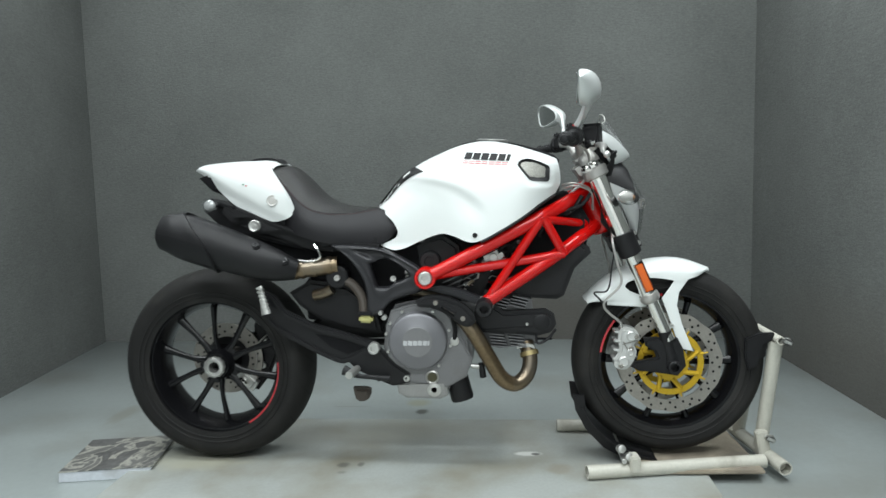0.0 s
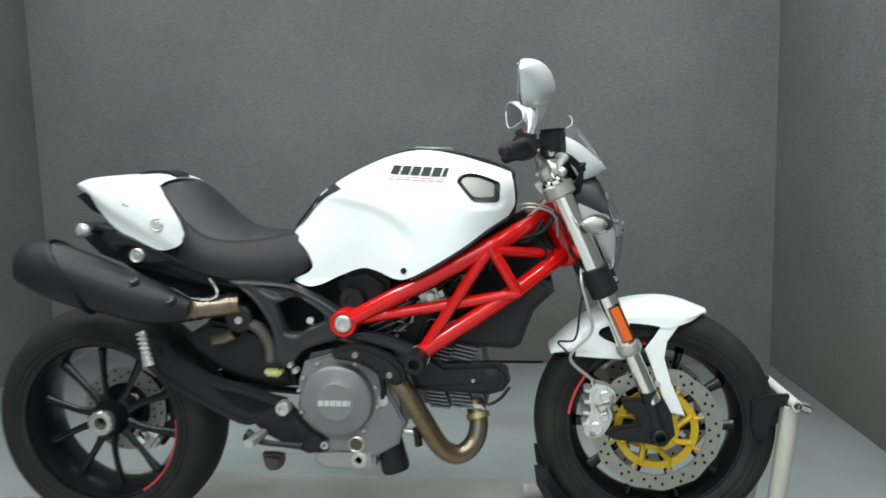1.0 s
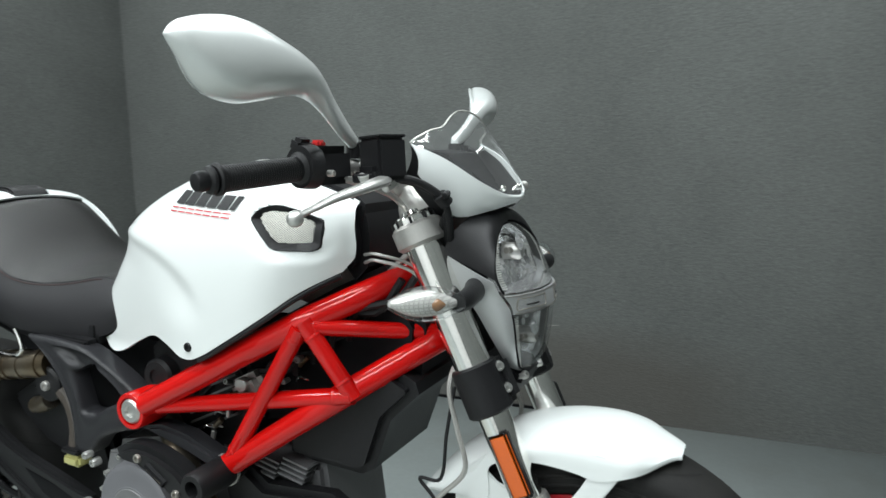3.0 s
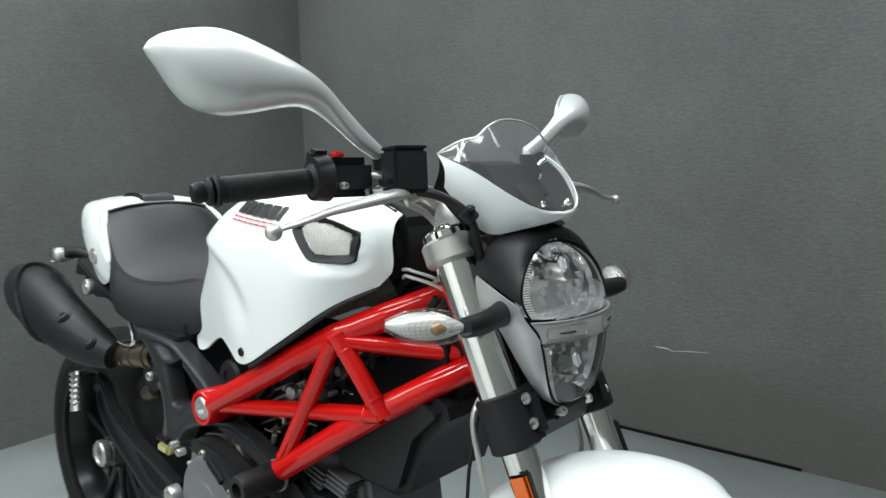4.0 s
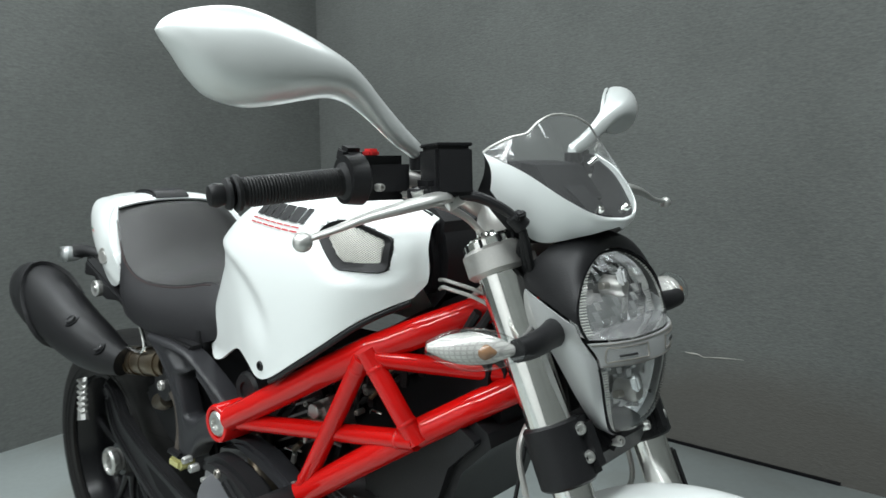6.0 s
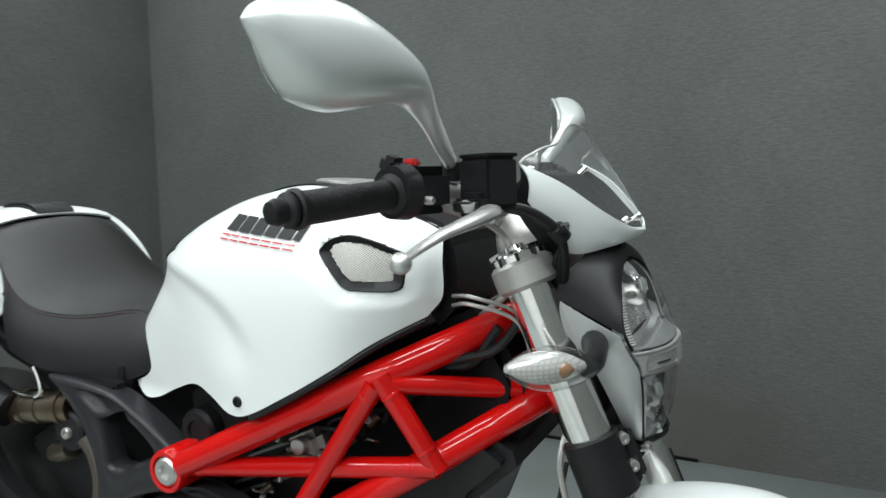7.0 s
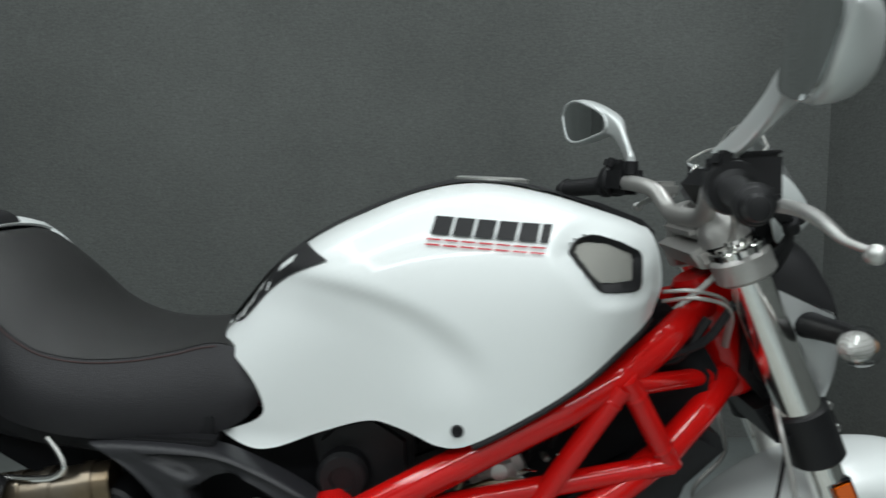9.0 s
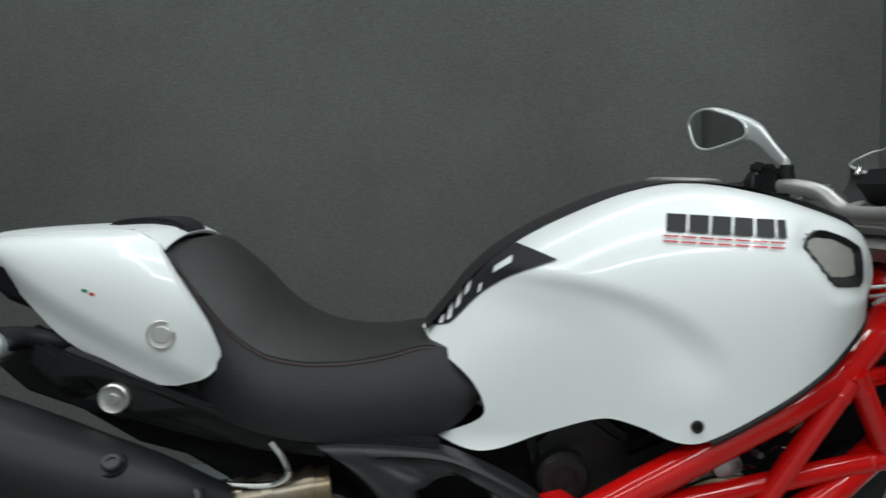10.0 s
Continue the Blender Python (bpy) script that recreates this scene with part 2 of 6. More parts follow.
def plate(outline, y0, y1, bevel=0.003, smooth=0, bm=None, bulge=0.0):
    """A side-view outline of (x, z) pairs drawn out from y0 to y1, edges rounded."""
    pts = [Vector((x, 0, z)) for x, z in outline]
    if smooth:
        pts = spline(pts + [pts[0]], smooth * len(pts))[:-1]
    b = bmesh.new()
    vs = [b.verts.new((p.x, y0, p.z)) for p in pts]
    f = b.faces.new(vs)
    r = bmesh.ops.extrude_face_region(b, geom=[f])
    for v in r["geom"]:
        if isinstance(v, bmesh.types.BMVert):
            v.co.y = y1
    bmesh.ops.recalc_face_normals(b, faces=b.faces)
    if bevel:
        caps = [e for e in b.edges if abs(e.verts[0].co.y - e.verts[1].co.y) < 1e-6]
        bmesh.ops.bevel(b, geom=caps, offset=bevel, segments=2, affect="EDGES", clamp_overlap=True)
    if bm is None:
        return b
    return join(bm, b)


def beam(points, halves, y0, y1, bevel=0.006, n=18):
    """A flat cast bar along a side-view curve, with its half widths."""
    c = spline([Vector((x, 0, z)) for x, z in points], n)
    w = line([(i / (len(halves) - 1), h) for i, h in enumerate(halves)])
    a, b = [], []
    for i, p in enumerate(c):
        d = (c[min(i + 1, n)] - c[max(i - 1, 0)]).normalized()
        o = Vector((-d.z, 0, d.x)) * w(i / n)
        a.append((p.x + o.x, p.z + o.z))
        b.append((p.x - o.x, p.z - o.z))
    return plate(a + b[::-1], y0, y1, bevel)


def mirrored(bm):
    """Adds the same shape on the other side of the bike's middle plane."""
    other = bm.copy()
    for v in other.verts:
        v.co.y = -v.co.y
    bmesh.ops.reverse_faces(other, faces=other.faces)
    return join(bm, other)


def patch(top, bottom, rear, front, depth, nu=60, nv=30):
    """A sheet between four side-view edges of (x, z) pairs; depth(x, z) gives its distance from the middle plane."""
    to = lambda c: [Vector((x, 0, z)) for x, z in c]
    t, b, r, f = spline(to(top), nu), spline(to(bottom), nu), spline(to(rear), nv), spline(to(front), nv)
    rows = []
    for i in range(nu + 1):
        u = i / nu
        row = []
        for j in range(nv + 1):
            v = j / nv
            p = b[i].lerp(t[i], v) + r[j].lerp(f[j], u) - (b[0].lerp(t[0], v).lerp(b[-1].lerp(t[-1], v), u))
            row.append(Vector((p.x, -depth(p.x, p.z), p.z)))
        rows.append(row)
    bm = bmesh.new()
    sheet(bm, rows)
    bmesh.ops.recalc_face_normals(bm, faces=bm.faces)
    n = sum((q.normal.y for q in bm.faces))
    if n > 0:
        bmesh.ops.reverse_faces(bm, faces=bm.faces)
    return bm


def thick(bm, t):
    """Gives a sheet a thickness inwards."""
    bmesh.ops.solidify(bm, geom=bm.faces[:], thickness=t)
    return bm


def bolt(name, at, r, parent, mat=None, axis=(0, -1, 0), head=0.006, label=""):
    bm = lathe([(-0.01, 0), (-0.01, r), (head * 0.6, r), (head, r * 0.85), (head, r * 0.5), (head * 0.4, r * 0.45), (head * 0.4, 0)], at, axis, 20)
    return part(name, bm, mat or ALU, parent, label)


# ---- the booth ----
BACK, RIGHT = 1.731, 2.287
FLOOR = -0.025


def wall(name, a, b, mat, label, height=CEIL - FLOOR, t=0.1):
    a, b = Vector((*a, 0)), Vector((*b, 0))
    d = (b - a).normalized()
    out = Vector((-d.y, d.x, 0))
    bm = bmesh.new()
    base = [a, b, b + out * t, a + out * t]
    lo = [bm.verts.new((p.x, p.y, FLOOR)) for p in base]
    hi = [bm.verts.new((p.x, p.y, FLOOR + height)) for p in base]
    bm.faces.new(lo[::-1])
    bm.faces.new(hi)
    for i in range(4):
        bm.faces.new((lo[i], lo[(i + 1) % 4], hi[(i + 1) % 4], hi[i]))
    bmesh.ops.recalc_face_normals(bm, faces=bm.faces)
    return tagged(mesh_object(name, bm, mat, 20), label, "wall", kind="structure")


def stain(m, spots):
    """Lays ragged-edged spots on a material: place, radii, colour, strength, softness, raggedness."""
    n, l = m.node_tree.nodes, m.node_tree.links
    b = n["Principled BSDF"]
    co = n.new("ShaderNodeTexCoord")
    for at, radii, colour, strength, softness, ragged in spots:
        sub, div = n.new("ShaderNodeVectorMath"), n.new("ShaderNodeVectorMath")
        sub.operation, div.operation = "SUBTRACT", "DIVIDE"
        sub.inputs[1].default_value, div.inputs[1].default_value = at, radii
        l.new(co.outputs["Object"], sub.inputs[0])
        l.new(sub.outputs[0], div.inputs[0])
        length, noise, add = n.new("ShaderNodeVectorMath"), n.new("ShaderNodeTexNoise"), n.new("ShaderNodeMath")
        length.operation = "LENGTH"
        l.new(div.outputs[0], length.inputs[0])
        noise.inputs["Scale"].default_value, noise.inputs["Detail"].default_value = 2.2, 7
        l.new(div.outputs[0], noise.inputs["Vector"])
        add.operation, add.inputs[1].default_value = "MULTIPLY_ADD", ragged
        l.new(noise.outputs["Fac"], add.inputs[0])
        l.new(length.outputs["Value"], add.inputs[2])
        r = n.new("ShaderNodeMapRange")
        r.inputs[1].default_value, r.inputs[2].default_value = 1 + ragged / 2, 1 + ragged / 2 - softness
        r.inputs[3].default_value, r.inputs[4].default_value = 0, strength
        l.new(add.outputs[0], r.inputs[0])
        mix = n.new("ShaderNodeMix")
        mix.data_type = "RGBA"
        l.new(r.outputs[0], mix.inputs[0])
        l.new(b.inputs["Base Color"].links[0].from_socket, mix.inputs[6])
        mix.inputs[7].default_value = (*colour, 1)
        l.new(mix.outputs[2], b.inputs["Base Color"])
    return m


def felt():
    """Grey carpet felt: speckled fibres, faint sideways weave, soft patches."""
    m = bpy.data.materials.new("grey_wall_felt")
    m.use_nodes = True
    n, l = m.node_tree.nodes, m.node_tree.links
    b = n["Principled BSDF"]
    co = n.new("ShaderNodeTexCoord")

    def tex(scale, stretch, detail):
        mp = n.new("ShaderNodeMapping")
        mp.inputs["Scale"].default_value = stretch
        l.new(co.outputs["Object"], mp.inputs["Vector"])
        t = n.new("ShaderNodeTexNoise")
        t.inputs["Scale"].default_value, t.inputs["Detail"].default_value, t.inputs["Roughness"].default_value = scale, detail, 0.65
        l.new(mp.outputs[0], t.inputs["Vector"])
        return t

    fine, weave, cloud = tex(70, (1, 1, 1.8), 6), tex(26, (1, 1, 6), 4), tex(1.3, (1, 1, 1), 6)
    acc = None
    for t, amount in ((fine, 0.36), (weave, 0.28), (cloud, 0.36)):
        r = n.new("ShaderNodeMapRange")
        r.inputs[1].default_value, r.inputs[2].default_value = 0.25, 0.75
        r.inputs[3].default_value, r.inputs[4].default_value = 1 - amount / 2, 1 + amount / 2
        l.new(t.outputs["Fac"], r.inputs[0])
        if acc is None:
            acc = r.outputs[0]
        else:
            mu = n.new("ShaderNodeMath")
            mu.operation = "MULTIPLY"
            l.new(acc, mu.inputs[0])
            l.new(r.outputs[0], mu.inputs[1])
            acc = mu.outputs[0]
    mix = n.new("ShaderNodeMix")
    mix.data_type, mix.blend_type = "RGBA", "MULTIPLY"
    mix.inputs[0].default_value = 1
    mix.inputs[6].default_value = (0.121, 0.127, 0.122, 1)
    l.new(acc, mix.inputs[7])
    l.new(mix.outputs[2], b.inputs["Base Color"])
    b.inputs["Roughness"].default_value = 0.95
    b.inputs["Specular IOR Level"].default_value = 0.15
    bp = n.new("ShaderNodeBump")
    bp.inputs["Strength"].default_value, bp.inputs["Distance"].default_value = 0.5, 0.004
    l.new(fine.outputs["Fac"], bp.inputs["Height"])
    l.new(bp.outputs[0], b.inputs["Normal"])
    return m


FELT = felt()
PLAINWALL = material("plain_white_wall", (0.78, 0.78, 0.77), 0.8, vary=0.05, scale=2)
FLOORPAINT = material("grey_floor_paint", (0.37, 0.41, 0.405), 0.38, vary=0.08, scale=2.5, fine=60, bump=0.06, dirt=(0.27, 0.275, 0.25), dirt_at=(0.52, 0.8), rough_vary=0.12)
PLATFORM = material("platform_paint", (0.33, 0.35, 0.335), 0.42, vary=0.10, scale=5, fine=90, bump=0.08, dirt=(0.235, 0.225, 0.18), dirt_at=(0.45, 0.72), rough_vary=0.12)

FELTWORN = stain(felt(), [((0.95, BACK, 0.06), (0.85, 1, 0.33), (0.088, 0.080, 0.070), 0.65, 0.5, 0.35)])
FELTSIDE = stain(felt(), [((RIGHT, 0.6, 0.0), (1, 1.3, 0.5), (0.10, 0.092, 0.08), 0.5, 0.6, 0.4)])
OIL, RUST = (0.075, 0.075, 0.065), (0.25, 0.225, 0.17)
stain(PLATFORM, [((0.54, 0.20, 0), (0.30, 0.16, 1), (0.27, 0.265, 0.22), 0.6, 0.6, 0.5), ((0.22, 0.14, 0), (0.16, 0.14, 1), (0.24, 0.24, 0.21), 0.6, 0.7, 0.5), ((0.413, -0.103, 0), (0.026, 0.024, 1), OIL, 0.75, 0.5, 0.7), ((0.469, -0.097, 0), (0.014, 0.02, 1), OIL, 0.7, 0.5, 0.7), ((0.42, -0.16, 0), (0.018, 0.012, 1), OIL, 0.4, 0.5, 0.7), ((1.005, 0.002, 0), (0.05, 0.02, 1), (0.62, 0.63, 0.60), 0.9, 0.3, 0.6), ((1.03, 0.0, 0), (0.018, 0.012, 1), (0.04, 0.04, 0.04), 0.9, 0.4, 0.5), ((-0.10, -0.07, 0), (0.22, 0.10, 1), (0.40, 0.39, 0.30), 0.6, 0.5, 0.9), ((1.10, -0.12, 0), (0.05, 0.05, 1), RUST, 0.6, 0.5, 0.6)])
stain(FLOORPAINT, [((0.60, 0.49, FLOOR), (0.030, 0.035, 1), OIL, 0.85, 0.4, 0.5), ((0.575, 0.60, FLOOR), (0.06, 0.05, 1), (0.33, 0.33, 0.22), 0.7, 0.5, 0.6), ((0.30, 0.55, FLOOR), (0.09, 0.008, 1), (0.22, 0.22, 0.20), 0.6, 0.4, 0.4), ((-0.62, 0.45, FLOOR), (0.05, 0.14, 1), (0.28, 0.28, 0.24), 0.6, 0.5, 0.9)])

LB, LF = (-1.435, BACK), (-0.835, -3.4)
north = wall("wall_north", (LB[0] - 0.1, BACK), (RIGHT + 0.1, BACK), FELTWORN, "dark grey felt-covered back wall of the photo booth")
wall("wall_west", (LF[0] + 0.0, LF[1]), (LB[0], LB[1] - 0.002), FELT, "dark grey felt-covered side wall of the photo booth")
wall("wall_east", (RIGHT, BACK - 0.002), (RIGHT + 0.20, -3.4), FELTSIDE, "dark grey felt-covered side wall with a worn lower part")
# unseen wall, added to close the booth; kept bright to reflect in the chrome
wall("wall_south", (RIGHT + 0.45, -3.4), (LF[0] - 0.2, -3.4), PLAINWALL, "unseen pale wall behind the camera, added to reflect light")
TEAR = material("torn_felt_fibre", (0.34, 0.33, 0.30), 0.9, vary=0.4, fine=300)
part("felt_tear", tube([(0.668, BACK - 0.001, 0.331), (0.69, BACK - 0.002, 0.330), (0.715, BACK - 0.001, 0.330), (0.737, BACK - 0.002, 0.323), (0.757, BACK - 0.001, 0.326), (0.82, BACK - 0.001, 0.333), (0.877, BACK, 0.337)], [0.001, 0.003, 0.0018, 0.0012, 0.0024, 0.0012, 0.0006], 40, 6), TEAR, north, "pale torn line in the felt")
part("joint_gap", block((1.5, 0.006, 0.012), (0.45, BACK - 0.003, FLOOR + 0.006), (0, 0, 0), 0.001), DARK, north, "dark gap along the foot of the wall")
bm = block((6.0, 7.0, 0.1), (0.6, -0.8, FLOOR - 0.05), bevel=0)
tagged(mesh_object("floor", bm, FLOORPAINT, 0), "pale blue-grey painted concrete floor with faint stains", "floor", kind="structure")
bm = block((6.0, 7.0, 0.1), (0.6, -0.8, CEIL + 0.05), bevel=0)
tagged(mesh_object("ceiling", bm, PLAINWALL, 0), "plain white ceiling above the booth", "ceiling", kind="structure")

# ---- the motorcycle: white bodywork ----
bike = thing("motorcycle", "white motorcycle with red tubular frame standing in a wheel chock", "motorcycle")

tank_top = line([(0.540, 0.822), (0.574, 0.860), (0.613, 0.905), (0.659, 0.941), (0.736, 0.980), (0.820, 1.010), (0.888, 1.018), (0.965, 1.007), (1.039, 0.984), (1.105, 0.962)])
tank_low = line([(0.56, 0.704), (0.61, 0.695), (0.64, 0.701), (0.69, 0.722), (0.751, 0.744), (0.79, 0.737), (0.83, 0.722), (0.863, 0.722), (0.932, 0.757), (0.997, 0.796), (1.047, 0.831), (1.10, 0.862)])
tank_half = line([(0.54, 0.135), (0.60, 0.160), (0.68, 0.178), (0.78, 0.196), (0.88, 0.206), (0.96, 0.207), (1.02, 0.192), (1.07, 0.156), (1.105, 0.106)])


INTAKE = [(0.979, 0.941), (0.985, 0.951), (0.994, 0.957), (1.008, 0.960), (1.020, 0.9585), (1.046, 0.950), (1.071, 0.938), (1.0755, 0.932), (1.0745, 0.900), (1.071, 0.893), (1.064, 0.891), (1.020, 0.895), (1.012, 0.900)]


def rim(x, z):
    """1 on the air intake's outline, under 1 inside it, 2 at 30 mm outside."""
    near, inside = 1.0, True
    for (x0, z0), (x1, z1) in zip(INTAKE, INTAKE[1:] + INTAKE[:1]):
        ex, ez = x1 - x0, z1 - z0
        u = min(1, max(0, ((x - x0) * ex + (z - z0) * ez) / (ex * ex + ez * ez)))
        near = min(near, math.hypot(x - x0 - ex * u, z - z0 - ez * u))
        inside = inside and ex * (z - z0) - ez * (x - x0) <= 0
    return 1 + (-near if inside else near) / 0.03


def tank_depth(x, z, hole=True):
    lo, hi = tank_low(x), tank_top(x)
    v = min(1, max(0, (z - lo) / (hi - lo)))
    k = 0.28 - 0.06 * soft(0.70, 0.56, x)
    s = k + (1 - k) * (1 - v**(5.0 - 2.4 * soft(0.75, 0.56, x))) ** 0.5
    s *= 1 - 0.04 * (1 - v) ** 2
    w = tank_half(x) * s
    e = ((x - 0.62) / 0.270) ** 2 + ((z - 0.79) / 0.128) ** 2
    w -= (0.008 * soft(1.06, 0.72, e) + 0.026 * soft(0.82, 0.58, x) * soft(1.08, 0.30, e)) * (1 - 0.92 * soft(0.76, 0.86, x) * soft(0.84, 0.76, z))
    e = rim(x, z)
    w -= 0.008 * soft(1.7, 1.08, e)
    if hole:
        w -= 0.016 * soft(0.96, 0.80, e)
    return w


tank = part("fuel_tank", thick(mirrored(patch(
    [(0.541, 0.826), (0.574, 0.860), (0.613, 0.905), (0.659, 0.941), (0.736, 0.980), (0.820, 1.010), (0.888, 1.018), (0.965, 1.007), (1.039, 0.984), (1.098, 0.964)],
    [(0.556, 0.708), (0.585, 0.697), (0.610, 0.694), (0.640, 0.701), (0.69, 0.723), (0.751, 0.744), (0.79, 0.737), (0.83, 0.721), (0.863, 0.722), (0.932, 0.757), (0.997, 0.796), (1.047, 0.831), (1.094, 0.858)],
    [(0.556, 0.708), (0.600, 0.726), (0.616, 0.744), (0.600, 0.780), (0.560, 0.812), (0.541, 0.826)],
    [(1.094, 0.858), (1.108, 0.885), (1.106, 0.930), (1.098, 0.964)], tank_depth, 84, 44)), 0.004), WHITE, bike, "pearl white fuel tank covers with knee recesses")

for side in (-1, 1):
    part("tank_trim", tube([(x, side * (tank_depth(x, tank_low(x)) - 0.004), tank_low(x) - 0.005) for x in [0.87 + 0.02 * k for k in range(12)]], 0.0045, 40, 8), BLACK, bike)

# black band over the tank's spine, the filler cap and its surround
bm = bmesh.new()
rows = []
for i in range(49):
    x = 0.545 + 0.50 * i / 48
    w = 0.28 * tank_half(x) + 0.006 + 0.02 * soft(0.86, 1.0, x)
    rows.append([(x, -w + 2 * w * j / 12, tank_top(x) + 0.0015 + 0.004 * (1 - (2 * j / 12 - 1) ** 2)) for j in range(13)])
sheet(bm, rows)
bmesh.ops.recalc_face_normals(bm, faces=bm.faces)
band = part("tank_band", bm, DECAL, tank, "gloss black stripe along the spine of the tank")
bm = lathe([(0, 0), (0.004, 0), (0.004, 0.043), (0.002, 0.049), (-0.01, 0.050)], (0.905, 0, 1.0205), (0.05, 0, 1), 40)
part("filler_cap", bm, ALU, tank, "round silver filler cap")
bm = plate([(0.98, 1.007), (1.04, 0.991), (1.092, 0.970), (1.108, 0.955), (1.100, 0.90), (1.09, 0.92)], -0.078, 0.078, 0.008)
part("ignition_cover", bm, BLACK, bike, "black plastic cover ahead of the tank")


part("side_cover", plate([(1.05, 0.975), (1.098, 0.958), (1.108, 0.935), (1.113, 0.900), (1.107, 0.858), (1.085, 0.835), (1.05, 0.88)], -0.084, 0.084, 0.014), BLACK, bike, "black plastic covers between the tank and the steering head")


def on_tank(x, z, lift=0.0030):
    return Vector((x, -tank_depth(x, z) - lift, z))


def decal(cells, mat, name, parent, n=4):
    """Slanted cells (x0, z0, x1, z1, slant) laid on both flanks of the tank."""
    for x0, z0, x1, z1, sl in cells:
        for side in (-1, 1):
            bm = bmesh.new()
            rows = []
            for i in range(n + 1):
                u = i / n
                row = []
                for v in (0, 1):
                    x = x0 + (x1 - x0) * u + sl * v
                    z = z0 + (z1 - z0) * v - 0.075 * (x0 - 0.825 + (x1 - x0) * u)
                    q = on_tank(x, z)
                    row.append(Vector((q.x, -side * q.y, q.z)))
                rows.append(row)
            sheet(bm, rows)
            bmesh.ops.recalc_face_normals(bm, faces=bm.faces)
            part(name, bm, mat, parent)


for k in range(6):
    x0 = 0.824 + 0.0243 * k
    decal([(x0, 0.9630, x0 + (0.0212 if k < 5 else 0.0105), 0.9825, 0.0065)], DECAL, "tank_mark", tank)
for k in range(7):
    x0 = 0.818 + 0.0193 * k
    decal([(x0, 0.9505, x0 + 0.0165, 0.9525, 0.0006), (x0 + 0.0015, 0.9565, x0 + 0.0180, 0.9583, 0.0006)], REDLINE, "tank_line", tank, 2)

# the band widens over the rear shoulders, with white check patches on it
skirt = line([(0.552, 0.002), (0.562, 0.010), (0.580, 0.022), (0.623, 0.026), (0.660, 0.029), (0.690, 0.0335), (0.702, 0.0355)])
gap = line([(0.552, 0.0), (0.664, 0.0), (0.668, 0.003), (0.702, 0.0350)])


def shoulder(x, v, side, lift):
    z = tank_top(x) - 0.0005 - gap(x) - (skirt(x) - gap(x)) * v
    return Vector((x, side * (tank_depth(x, z) + lift), z + lift * 0.7))


for side in (-1, 1):
    bm = bmesh.new()
    sheet(bm, [[shoulder(0.552 + 0.150 * i / 40, j / 8, side, 0.002) for j in range(9)] for i in range(41)])
    bmesh.ops.recalc_face_normals(bm, faces=bm.faces)
    part("band_shoulder", bm, DECAL, band)
    for x0, x1, v0, v1, sl in ((0.577, 0.583, 0.25, 0.85, 0.004), (0.589, 0.596, 0.10, 0.65, 0.005), (0.602, 0.609, 0.02, 0.50, 0.006), (0.634, 0.656, 0.30, 0.52, 0.003), (0.566, 0.571, 0.45, 0.95, 0.003), (0.615, 0.619, 0.62, 0.92, 0.003)):
        bm = bmesh.new()
        sheet(bm, [[shoulder(x0 + (x1 - x0) * i / 3 - sl * q, v0 + (v1 - v0) * q, side, 0.0028) for q in (0, 0.5, 1)] for i in range(4)])
        bmesh.ops.recalc_face_normals(bm, faces=bm.faces)
        part("check_patch", bm, WHITE, band)

# air intakes
GRILLE = [(0.988, 0.940), (0.992, 0.948), (1.003, 0.9515), (1.030, 0.948), (1.061, 0.934), (1.063, 0.928), (1.061, 0.905), (1.058, 0.903), (1.019, 0.904), (1.013, 0.908)]
CX, CZ = 1.029, 0.926


def outline(poly, a):
    """Where a ray at the angle a from the intake's middle leaves a polygon."""
    dx, dz = math.cos(a), math.sin(a)
    best = 0.0
    for (x0, z0), (x1, z1) in zip(poly, poly[1:] + poly[:1]):
        ex, ez = x1 - x0, z1 - z0
        det = ex * dz - ez * dx
        if abs(det) > 1e-12:
            r = (ex * (z0 - CZ) - ez * (x0 - CX)) / det
            u = (dx * (z0 - CZ) - dz * (x0 - CX)) / det
            if r > 0 and -1e-6 <= u <= 1 + 1e-6:
                best = max(best, r)
    return CX + best * dx, CZ + best * dz


def in_grille(x, z):
    return all((b[0] - a[0]) * (z - a[1]) - (b[1] - a[1]) * (x - a[0]) <= 0 for a, b in zip(GRILLE, GRILLE[1:] + GRILLE[:1]))


def at_intake(x, z, lift, side):
    return Vector((x, side * (tank_depth(x, z, False) + lift), z))


